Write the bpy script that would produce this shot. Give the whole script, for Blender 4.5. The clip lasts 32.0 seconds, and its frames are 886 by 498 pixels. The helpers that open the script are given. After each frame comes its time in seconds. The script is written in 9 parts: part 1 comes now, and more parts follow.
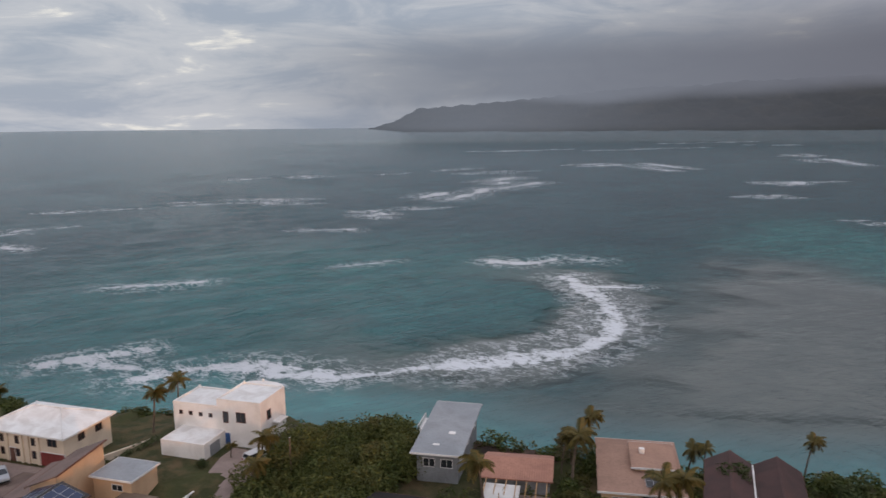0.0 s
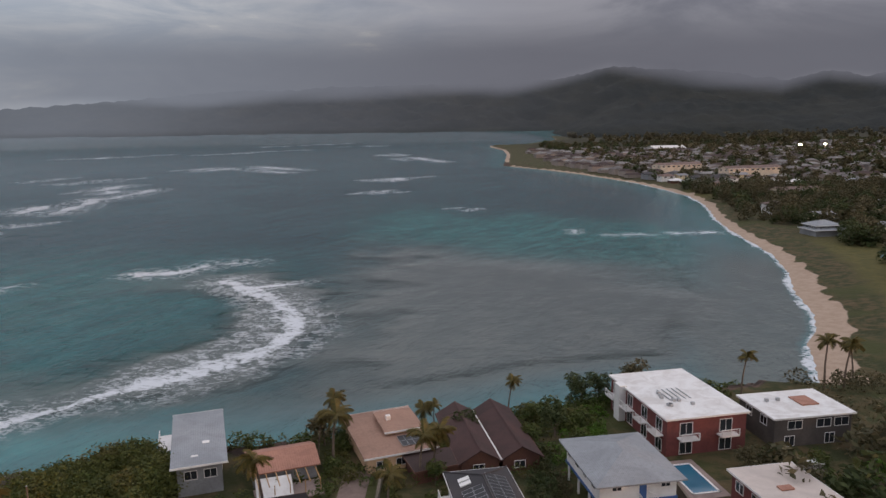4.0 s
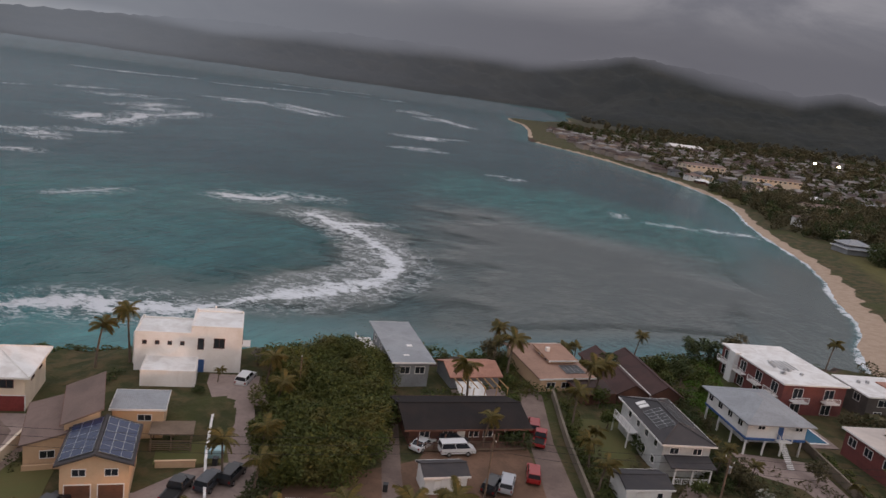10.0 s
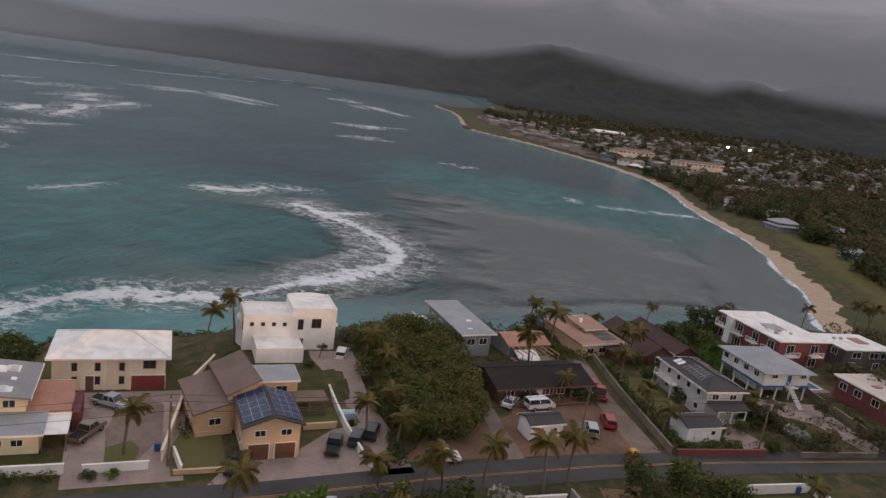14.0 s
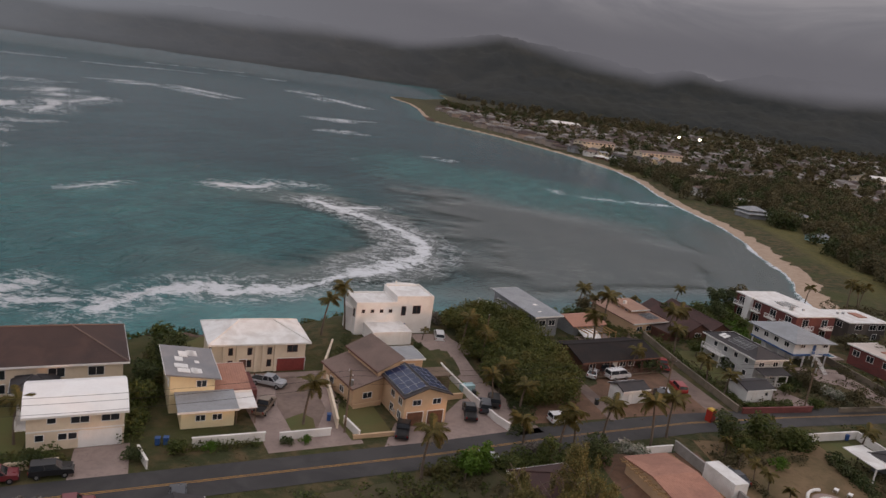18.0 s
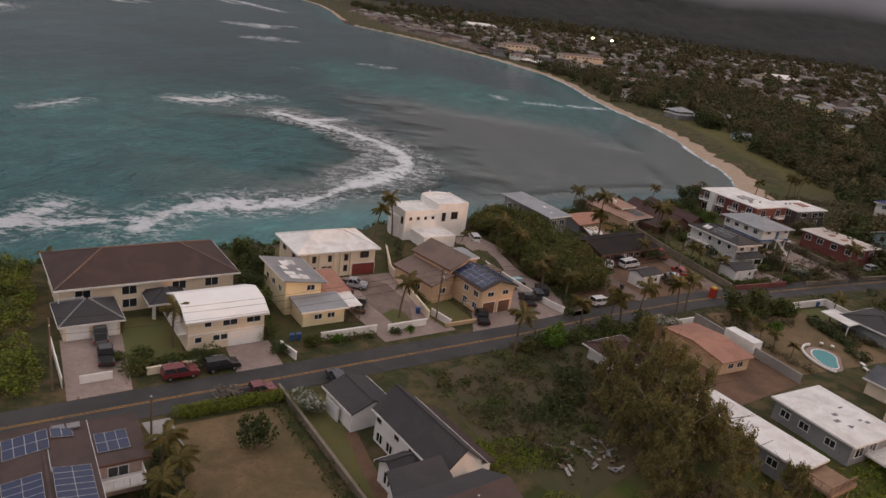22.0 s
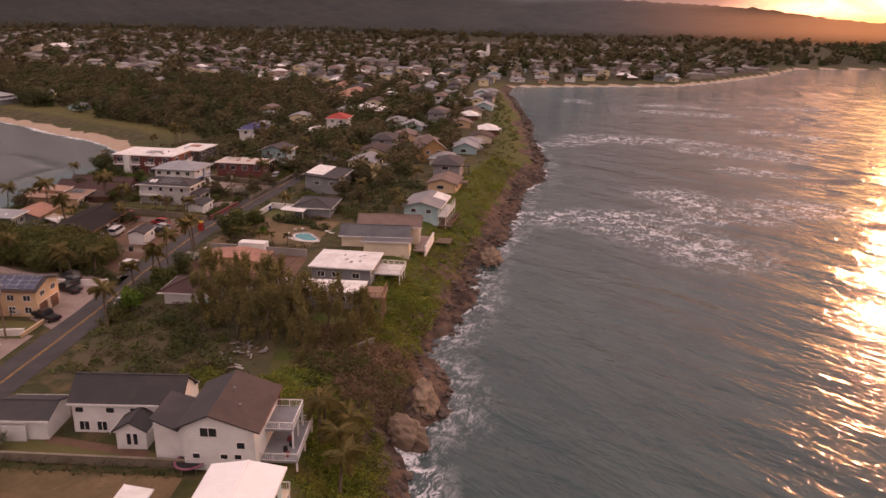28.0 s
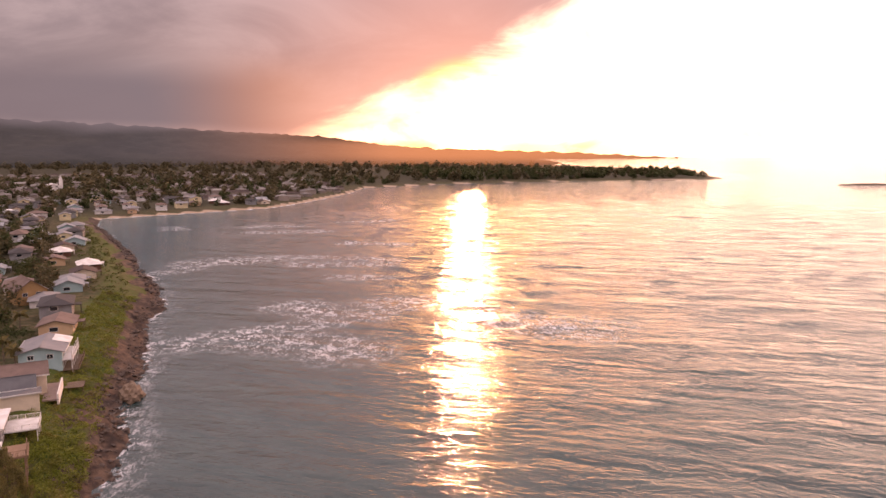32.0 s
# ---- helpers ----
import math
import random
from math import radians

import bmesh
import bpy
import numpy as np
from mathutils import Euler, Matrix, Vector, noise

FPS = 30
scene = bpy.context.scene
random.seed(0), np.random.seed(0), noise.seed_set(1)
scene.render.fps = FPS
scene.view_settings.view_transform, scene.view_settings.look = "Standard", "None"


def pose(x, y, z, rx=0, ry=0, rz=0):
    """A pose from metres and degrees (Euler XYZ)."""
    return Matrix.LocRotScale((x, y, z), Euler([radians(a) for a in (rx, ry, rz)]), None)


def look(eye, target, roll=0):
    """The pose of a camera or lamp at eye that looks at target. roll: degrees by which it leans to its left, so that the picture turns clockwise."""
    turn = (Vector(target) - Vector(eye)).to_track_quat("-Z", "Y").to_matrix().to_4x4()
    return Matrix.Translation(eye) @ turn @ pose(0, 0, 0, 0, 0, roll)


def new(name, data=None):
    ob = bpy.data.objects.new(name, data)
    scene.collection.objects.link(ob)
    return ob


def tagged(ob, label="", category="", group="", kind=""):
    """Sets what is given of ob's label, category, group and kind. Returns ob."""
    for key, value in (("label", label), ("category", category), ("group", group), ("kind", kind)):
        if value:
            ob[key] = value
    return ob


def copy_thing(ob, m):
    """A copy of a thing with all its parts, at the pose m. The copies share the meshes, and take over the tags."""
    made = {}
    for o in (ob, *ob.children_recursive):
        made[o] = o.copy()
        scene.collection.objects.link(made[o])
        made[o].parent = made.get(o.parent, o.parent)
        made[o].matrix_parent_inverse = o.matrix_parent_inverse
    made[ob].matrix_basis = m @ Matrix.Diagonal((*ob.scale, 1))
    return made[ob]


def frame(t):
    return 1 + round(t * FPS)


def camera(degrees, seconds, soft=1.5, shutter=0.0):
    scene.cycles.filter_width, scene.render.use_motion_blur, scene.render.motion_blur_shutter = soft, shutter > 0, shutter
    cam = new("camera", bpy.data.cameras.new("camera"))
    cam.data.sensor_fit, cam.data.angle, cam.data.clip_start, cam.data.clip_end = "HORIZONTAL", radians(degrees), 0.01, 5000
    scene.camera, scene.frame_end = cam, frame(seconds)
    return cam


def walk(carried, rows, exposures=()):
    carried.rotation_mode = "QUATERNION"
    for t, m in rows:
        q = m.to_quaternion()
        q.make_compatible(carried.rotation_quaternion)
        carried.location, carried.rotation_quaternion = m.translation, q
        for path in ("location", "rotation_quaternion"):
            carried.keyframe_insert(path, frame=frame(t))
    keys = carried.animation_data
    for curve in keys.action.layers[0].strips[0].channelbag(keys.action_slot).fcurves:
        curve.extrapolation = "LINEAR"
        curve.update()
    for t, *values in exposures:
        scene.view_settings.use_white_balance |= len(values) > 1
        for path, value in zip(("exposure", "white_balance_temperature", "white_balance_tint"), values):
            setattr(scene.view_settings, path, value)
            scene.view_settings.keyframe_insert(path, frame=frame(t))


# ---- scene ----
cam = camera(63.21, 32.0, soft=1.45, shutter=0.3)
# seconds, x, y, z, heading (degrees right of north), pitch, lean
PATH = [
    (0.0, 44.02, 28.76, 58.80, -32.39, -9.96, -0.58),
    (0.5, 42.97, 27.21, 59.41, -26.88, -10.34, 0.28),
    (1.0, 41.05, 25.14, 59.74, -20.63, -10.43, 0.37),
    (1.5, 39.05, 23.25, 59.35, -14.36, -10.30, 0.02),
    (2.0, 37.21, 21.67, 58.82, -8.20, -10.12, -0.46),
    (2.5, 34.99, 20.51, 58.59, -2.88, -10.16, -0.60),
    (4.5, 25.35, 16.07, 58.41, -1.33, -9.94, -0.74),
    (5.0, 23.04, 14.74, 58.35, -1.44, -9.90, -0.78),
    (5.5, 20.58, 13.37, 58.27, -1.53, -10.68, -0.74),
    (6.0, 17.81, 11.87, 58.28, -1.60, -11.81, -0.60),
    (6.1, 17.33, 11.54, 58.27, -1.31, -11.89, -0.60),
    (6.2, 16.86, 11.20, 58.25, -1.02, -11.98, -0.50),
    (6.3, 16.38, 10.86, 58.24, -0.73, -12.06, 0.90),
    (6.4, 15.91, 10.53, 58.23, -0.44, -12.15, 4.20),
    (6.5, 15.43, 10.19, 58.21, -0.16, -12.23, 6.52),
    (7.0, 12.43, 8.26, 58.10, 0.09, -12.52, 7.72),
    (8.0, 6.22, 3.96, 58.18, 0.03, -12.73, 7.97),
    (9.0, -0.00, -0.00, 57.93, 0.00, -12.73, 8.04),
    (10.0, -6.22, -3.95, 57.83, -0.04, -12.75, 8.10),
    (11.0, -12.55, -7.79, 57.81, 0.29, -12.79, 8.17),
    (12.0, -19.13, -11.78, 57.75, 2.99, -12.83, 8.19),
    (13.0, -25.63, -15.09, 57.67, 4.81, -12.91, 8.21),
    (14.0, -32.23, -18.51, 57.50, 6.55, -12.92, 8.10),
    (14.5, -35.65, -20.33, 57.51, 7.26, -12.94, 8.04),
    (16.5, -49.58, -26.52, 57.61, 10.63, -13.04, 7.92),
    (17.0, -53.15, -27.88, 57.75, 10.66, -13.08, 8.01),
    (18.0, -60.20, -30.38, 57.82, 10.91, -13.09, 8.07),
    (19.0, -67.10, -32.92, 57.90, 12.94, -13.06, 7.83),
    (20.0, -74.52, -35.08, 58.18, 15.00, -14.31, 7.92),
    (21.0, -81.75, -37.11, 58.53, 16.02, -16.88, 8.11),
    (22.0, -89.22, -38.90, 58.93, 19.50, -19.49, 8.19),
    (23.0, -96.65, -40.80, 59.19, 23.83, -21.94, 8.21),
    (23.5, -100.23, -41.53, 59.39, 26.63, -23.20, 8.23),
    (24.0, -103.92, -42.03, 59.76, 30.14, -23.88, 8.33),
    (24.5, -107.56, -42.33, 59.65, 33.95, -23.87, 8.21),
    (26.5, -122.10, -41.34, 59.49, 54.83, -21.09, 8.07),
    (27.0, -124.87, -40.04, 58.88, 60.64, -19.96, 7.98),
    (27.5, -127.06, -38.07, 58.35, 66.86, -18.83, 8.02),
    (27.6, -127.42, -37.68, 58.23, 67.71, -18.62, 6.60),
    (27.7, -127.77, -37.30, 58.11, 68.56, -18.40, 4.60),
    (27.8, -128.13, -36.91, 57.99, 69.42, -18.18, 3.00),
    (27.9, -128.48, -36.52, 57.87, 70.27, -17.97, 2.00),
    (28.0, -128.84, -36.14, 57.75, 71.12, -17.75, 1.28),
    (28.5, -130.27, -34.33, 57.14, 77.03, -16.56, -0.33),
    (29.0, -131.82, -32.93, 57.14, 82.81, -15.39, -0.87),
    (29.5, -134.18, -32.24, 57.56, 86.97, -14.15, -1.06),
    (30.0, -135.80, -31.38, 57.73, 91.33, -12.84, -0.92),
    (31.0, -137.03, -29.53, 57.65, 99.52, -10.40, -1.00),
    (32.0, -139.28, -27.53, 57.85, 102.78, -7.70, 0.16),
]


def heading_pose(x, y, z, yaw, pitch, lean):
    a, b = radians(yaw), radians(pitch)
    way = Vector((math.sin(a) * math.cos(b), math.cos(a) * math.cos(b), math.sin(b)))
    eye = Vector((x, y, z))
    return look(eye, eye + way * 100, lean)


EXPOSURES = [(0.0, 0.46, 6500, 10), (9.0, 0.38, 6800, 11), (17.0, 0.36, 7050, 12), (24.0, 0.32, 7900, 20), (26.5, 0.52, 8700, 36), (28.0, 0.66, 9100, 41), (32.0, 0.95, 8700, 41)]
walk(cam, [(r[0], heading_pose(*r[1:])) for r in PATH], EXPOSURES)

# ------------------------------------------------------------------ light
SUN_AZ, SUN_EL = 104.8, 2.8
SUN_DIR = Vector((math.sin(radians(SUN_AZ)) * math.cos(radians(SUN_EL)), math.cos(radians(SUN_AZ)) * math.cos(radians(SUN_EL)), math.sin(radians(SUN_EL))))
sun = new("sun", bpy.data.lights.new("sun", "SUN"))
sun.data.energy, sun.data.angle, sun.data.color = 0.9, radians(1.0), (1.0, 0.50, 0.27)
sun.matrix_world = look(SUN_DIR * 50, (0, 0, 0))


class Nodes:
    """A short way to write shader graphs."""

    def __init__(self, tree):
        self.t = tree
        tree.nodes.clear()

    def n(self, kind, **values):
        node = self.t.nodes.new(kind)
        for key, value in values.items():
            if key in ("operation", "blend_type", "data_type", "noise_dimensions", "wave_type", "bands_direction", "feature", "attribute_name",
                       "sky_type", "sun_disc", "sun_elevation", "sun_rotation", "interpolation_type", "wave_profile", "use_clamp", "distance"):
                setattr(node, key, value)
        return node

    def link(self, a, b):
        self.t.links.new(a, b)

    def put(self, socket, value):
        if isinstance(value, bpy.types.NodeSocket):
            self.link(value, socket)
        else:
            socket.default_value = value

    def math(self, op, a, b=0.0, clamp=False):
        node = self.n("ShaderNodeMath", operation=op, use_clamp=clamp)
        self.put(node.inputs[0], a)
        self.put(node.inputs[1], b)
        return node.outputs[0]

    def vmath(self, op, a, b=(0, 0, 0)):
        node = self.n("ShaderNodeVectorMath", operation=op)
        self.put(node.inputs[0], a)
        self.put(node.inputs[1], b)
        return node.outputs["Value"] if op == "DOT_PRODUCT" else node.outputs[0]

    def mix(self, fac, a, b, blend="MIX"):
        node = self.n("ShaderNodeMix", data_type="RGBA", blend_type=blend)
        self.put(node.inputs[0], fac)
        self.put(node.inputs[6], a if not isinstance(a, tuple) else (*a, 1))
        self.put(node.inputs[7], b if not isinstance(b, tuple) else (*b, 1))
        return node.outputs[2]

    def noise(self, vec, scale, detail=4.0, rough=0.55, distort=0.0):
        node = self.n("ShaderNodeTexNoise")
        self.put(node.inputs["Vector"], vec)
        node.inputs["Scale"].default_value, node.inputs["Detail"].default_value = scale, detail
        node.inputs["Roughness"].default_value, node.inputs["Distortion"].default_value = rough, distort
        return node.outputs["Fac"]

    def step(self, value, low, high):
        node = self.n("ShaderNodeMapRange", interpolation_type="SMOOTHSTEP")
        self.put(node.inputs[0], value)
        node.inputs[1].default_value, node.inputs[2].default_value = low, high
        return node.outputs[0]

    def bump(self, height, strength, dist=0.05, normal=None):
        node = self.n("ShaderNodeBump")
        node.inputs["Strength"].default_value, node.inputs["Distance"].default_value = strength, dist
        self.put(node.inputs["Height"], height)
        if normal:
            self.link(normal, node.inputs["Normal"])
        return node.outputs[0]

    def attr(self, name):
        return self.n("ShaderNodeAttribute", attribute_name=name).outputs["Fac"]

    def scaled(self, vec, s):
        node = self.n("ShaderNodeMapping")
        self.link(vec, node.inputs[0])
        node.inputs["Scale"].default_value = s
        return node.outputs[0]


world = bpy.data.worlds.new("evening_sky")
scene.world = world
world.use_nodes = True
w = Nodes(world.node_tree)
way = w.n("ShaderNodeTexCoord").outputs["Generated"]
split = w.n("ShaderNodeSeparateXYZ")
w.link(way, split.inputs[0])
up = split.outputs[2]
sky = w.n("ShaderNodeTexSky", sky_type="NISHITA", sun_disc=False, sun_elevation=radians(SUN_EL), sun_rotation=radians(SUN_AZ))
glow_dir = Vector((math.sin(radians(SUN_AZ)), math.cos(radians(SUN_AZ)), math.sin(radians(0.7)))).normalized()
toward = w.vmath("DOT_PRODUCT", way, tuple(glow_dir))
toward = w.math("MAXIMUM", toward, 0.0)
flat = w.n("ShaderNodeVectorMath", operation="DIVIDE")
w.link(way, flat.inputs[0])
den = w.math("ADD", w.math("MAXIMUM", up, 0.0), 0.10)
comb = w.n("ShaderNodeCombineXYZ")
for i in range(3):
    w.link(den, comb.inputs[i])
w.link(comb.outputs[0], flat.inputs[1])
puff = w.noise(w.scaled(flat.outputs[0], (1.0, 1.0, 0.3)), 0.75, 6.0, 0.58, 0.4)
wisp = w.noise(w.scaled(way, (1.0, 1.0, 3.2)), 3.2, 6.0, 0.6, 0.7)
# the open part of the sky lies to the north-west and round the sun; the rest is a grey deck
open_nw = w.vmath("DOT_PRODUCT", way, (-0.80, 0.60, 0.0))
open_nw = w.step(open_nw, 0.45, 1.0)
deck = w.mix(w.step(wisp, 0.34, 0.70), (0.115, 0.118, 0.148), (0.200, 0.200, 0.232))
rift = w.noise(w.scaled(way, (1.0, 1.0, 4.5)), 5.5, 7.0, 0.62, 0.5)
bluish = w.mix(w.step(rift, 0.36, 0.62), (0.25, 0.285, 0.345), (0.37, 0.385, 0.42))
bluish = w.mix(w.step(rift, 0.60, 0.72), bluish, (0.62, 0.60, 0.56))
low = w.mix(open_nw, deck, bluish)
high = w.mix(w.step(puff, 0.35, 0.65), (0.50, 0.52, 0.62), (0.80, 0.78, 0.84))
col = w.mix(w.step(up, 0.16, 0.50), low, high)
# pinkish light under the deck towards the sun
col = w.mix(w.math("MULTIPLY", w.math("POWER", toward, 34.0), 0.80), col, (0.42, 0.24, 0.24))
# the deck ends along a slanting edge; beyond it the sky is clear and bright
edge_a = Vector((math.sin(radians(94.5)), math.cos(radians(94.5)), math.sin(radians(1.2))))
edge_b = Vector((math.sin(radians(111.0)), math.cos(radians(111.0)), math.sin(radians(11.0))))
edge_n = edge_a.cross(edge_b).normalized()
beyond = w.math("ADD", w.vmath("DOT_PRODUCT", way, tuple(edge_n)), w.math("MULTIPLY", w.math("SUBTRACT", wisp, 0.5), 0.16))
clear = w.math("MULTIPLY", w.step(beyond, -0.02, 0.07), w.step(toward, 0.30, 0.75))
scud = w.noise(w.scaled(way, (1.0, 1.0, 2.4)), 9.0, 5.0, 0.6, 0.6)
clear = w.math("MULTIPLY", clear, w.math("SUBTRACT", 1.0, w.math("MULTIPLY", w.step(scud, 0.50, 0.68), 0.55)))
col = w.mix(clear, col, (1.34, 1.14, 1.02))
nish = w.mix(1.0, sky.outputs[0], (0.06, 0.06, 0.06), "MULTIPLY")
nish = w.mix(w.math("ADD", w.math("MULTIPLY", clear, 0.9), 0.1), (0.0, 0.0, 0.0), nish)
col = w.mix(1.0, col, nish, "ADD")
gold = w.math("MULTIPLY", w.step(toward, math.cos(radians(7.0)), math.cos(radians(1.5))), w.math("SUBTRACT", 0.80, w.math("MULTIPLY", clear, 0.50)))
blaze = w.math("POWER", toward, 1100.0)
col = w.mix(gold, col, (2.5, 1.5, 0.20))
col = w.mix(blaze, col, (6.0, 4.6, 2.2))
bg = w.n("ShaderNodeBackground")
w.link(col, bg.inputs[0])
bg.inputs[1].default_value = 1.0
w.link(bg.outputs[0], w.n("ShaderNodeOutputWorld").inputs[0])

# ------------------------------------------------------------------ materials


def material(name, tone, tone2=None, rough=0.8, metal=0.0, grain=3.0, patch=0.25, bump=0.25, lines=None, spread=0.12, spec=0.4, coords="Object"):
    """A surface with fine grain, broad patches and a little difference from piece to piece. lines: (axis, per metre, depth) for boards, ribs or courses."""
    m = bpy.data.materials.new(name)
    m.use_nodes = True
    s = Nodes(m.node_tree)
    at = s.n("ShaderNodeTexCoord").outputs[coords]
    tone2 = tone2 or tuple(c * 0.68 for c in tone)
    fine = s.noise(at, grain, 6.0, 0.65)
    broad = s.noise(at, patch, 4.0, 0.6, 0.6)
    c = s.mix(s.step(broad, 0.35, 0.70), tone, tone2)
    c = s.mix(s.math("MULTIPLY", s.step(fine, 0.42, 0.75), 0.14 if max(tone) > 0.5 else 0.45), c, tuple(v * 0.62 for v in tone2))
    info = s.n("ShaderNodeObjectInfo")
    shade = s.math("ADD", s.math("MULTIPLY", info.outputs["Random"], spread), 1.0 - spread / 2)
    scale = s.n("ShaderNodeVectorMath", operation="SCALE")
    s.link(c, scale.inputs[0])
    s.link(shade, scale.inputs["Scale"])
    b = s.n("ShaderNodeBsdfPrincipled")
    s.link(scale.outputs[0], b.inputs["Base Color"])
    b.inputs["Metallic"].default_value, b.inputs["Specular IOR Level"].default_value = metal, spec
    s.put(b.inputs["Roughness"], s.math("ADD", s.math("MULTIPLY", broad, 0.25), rough - 0.12, True))
    height = fine
    normal = s.bump(height, bump, 0.05)
    if lines:
        axis, per, depth = lines
        wave = s.n("ShaderNodeTexWave", wave_type="BANDS", bands_direction=axis, wave_profile="SAW" if per < 6 else "SIN")
        s.link(at, wave.inputs["Vector"])
        wave.inputs["Scale"].default_value = per / 20 * 2 * math.pi / 2
        wave.inputs["Distortion"].default_value = 0.05
        normal = s.bump(wave.outputs["Fac"], 0.6, depth, normal)
    s.link(normal, b.inputs["Normal"])
    s.link(b.outputs[0], s.n("ShaderNodeOutputMaterial").inputs[0])
    return m


def leafy(name, tone, tone2, tone3, rough=0.65):
    """Foliage whose leaves differ one from another."""
    m = bpy.data.materials.new(name)
    m.use_nodes = True
    s = Nodes(m.node_tree)
    geo = s.n("ShaderNodeNewGeometry")
    at = s.n("ShaderNodeTexCoord").outputs["Object"]
    c = s.mix(geo.outputs["Random Per Island"], tone, tone2)
    c = s.mix(s.math("MULTIPLY", s.step(s.noise(at, 0.22, 3.0), 0.45, 0.72), 0.8), c, tone3)
    b = s.n("ShaderNodeBsdfPrincipled")
    s.link(c, b.inputs["Base Color"])
    b.inputs["Roughness"].default_value, b.inputs["Specular IOR Level"].default_value = rough, 0.25
    tr = s.n("ShaderNodeBsdfTranslucent")
    s.link(c, tr.inputs[0])
    mx = s.n("ShaderNodeMixShader")
    mx.inputs[0].default_value = 0.22
    s.link(b.outputs[0], mx.inputs[1])
    s.link(tr.outputs[0], mx.inputs[2])
    s.link(mx.outputs[0], s.n("ShaderNodeOutputMaterial").inputs[0])
    return m


def glossy(name, tone, rough=0.1, metal=0.0, spec=0.6):
    m = bpy.data.materials.new(name)
    m.use_nodes = True
    s = Nodes(m.node_tree)
    at = s.n("ShaderNodeTexCoord").outputs["Object"]
    b = s.n("ShaderNodeBsdfPrincipled")
    dirt = s.noise(at, 1.3, 5.0)
    s.link(s.mix(s.math("MULTIPLY", dirt, 0.35), tone, tuple(v * 0.7 + 0.02 for v in tone)), b.inputs["Base Color"])
    b.inputs["Metallic"].default_value, b.inputs["Specular IOR Level"].default_value = metal, spec
    s.put(b.inputs["Roughness"], s.math("ADD", s.math("MULTIPLY", dirt, 0.15), rough))
    s.link(b.outputs[0], s.n("ShaderNodeOutputMaterial").inputs[0])
    return m


STUCCO_WHITE = material("white_stucco", (0.78, 0.75, 0.72), (0.66, 0.62, 0.58), 0.85, bump=0.15, spread=0.02)
STUCCO_CREAM = material("cream_stucco", (0.74, 0.62, 0.48), (0.64, 0.53, 0.41), 0.85, spread=0.03)
STUCCO_PEACH = material("peach_stucco", (0.60, 0.41, 0.26), (0.52, 0.35, 0.22), 0.85, spread=0.04)
SIDING_YELLOW = material("pale_yellow_boards", (0.74, 0.63, 0.40), (0.64, 0.53, 0.34), 0.75, lines=("Z", 5.0, 0.02), spread=0.03)
SIDING_WHITE = material("white_boards", (0.74, 0.73, 0.71), (0.62, 0.60, 0.58), 0.7, lines=("Z", 5.0, 0.02), spread=0.03)
SIDING_GREY = material("grey_boards", (0.26, 0.27, 0.28), (0.20, 0.20, 0.21), 0.75, lines=("Z", 5.0, 0.02))
SIDING_TEAL = material("pale_turquoise_boards", (0.34, 0.50, 0.52), (0.28, 0.42, 0.44), 0.75, lines=("Z", 5.0, 0.02))
BOARDS_BROWN = material("brown_stained_boards", (0.13, 0.055, 0.035), (0.09, 0.04, 0.03), 0.75, lines=("X", 5.0, 0.03))
BRICK_RED = material("red_painted_wall", (0.17, 0.050, 0.045), (0.13, 0.042, 0.038), 0.8, lines=("Z", 8.0, 0.012))
ROOF_CLEAN = material("clean_white_metal_roofing", (0.82, 0.81, 0.79), (0.77, 0.75, 0.73), 0.55, lines=("X", 4.0, 0.02), bump=0.05, spread=0.0)
ROOF_WHITE = material("weathered_white_roofing", (0.74, 0.73, 0.71), (0.58, 0.55, 0.52), 0.7, patch=0.35, spread=0.04)
ROOF_METAL_GREY = material("ribbed_grey_metal_roofing", (0.26, 0.275, 0.29), (0.21, 0.22, 0.23), 0.55, lines=("X", 8.0, 0.03), spec=0.5)
ROOF_DARK = material("charcoal_shingles", (0.045, 0.043, 0.046), (0.065, 0.058, 0.058), 0.9, grain=6, lines=("Y", 5.0, 0.02))
ROOF_BROWN = material("dark_brown_shingles", (0.050, 0.032, 0.029), (0.074, 0.046, 0.040), 0.9, grain=6, lines=("Y", 5.0, 0.02))
ROOF_UMBER = material("umber_shingles", (0.082, 0.056, 0.050), (0.062, 0.044, 0.040), 0.9, grain=6, lines=("Y", 5.0, 0.02))
ROOF_TAN = material("brown_composition_shingles", (0.19, 0.13, 0.11), (0.14, 0.10, 0.085), 0.9, grain=6, lines=("Y", 5.0, 0.02))
ROOF_CLAY = material("faded_terracotta_roofing", (0.40, 0.20, 0.14), (0.30, 0.15, 0.11), 0.85, lines=("X", 6.0, 0.04))
ROOF_GREY = material("mid_grey_roofing", (0.20, 0.20, 0.21), (0.26, 0.25, 0.25), 0.85)
ROOF_RED = material("red_metal_roofing", (0.42, 0.035, 0.02), None, 0.55, lines=("X", 6.0, 0.03))
ROOF_BLUE = material("dark_blue_roofing", (0.035, 0.04, 0.14), None, 0.6)
TRIM_WHITE = material("white_painted_trim", (0.76, 0.74, 0.72), (0.66, 0.63, 0.60), 0.6, bump=0.05)
TRIM_BROWN = material("brown_painted_trim", (0.15, 0.07, 0.05), None, 0.7)
GARAGE_WHITE = material("white_garage_door", (0.74, 0.73, 0.72), (0.66, 0.65, 0.63), 0.5, bump=0.03)
GARAGE_RED = material("dark_red_garage_door", (0.22, 0.045, 0.04), None, 0.5)
GARAGE_BROWN = material("brown_garage_door", (0.16, 0.075, 0.045), None, 0.6)
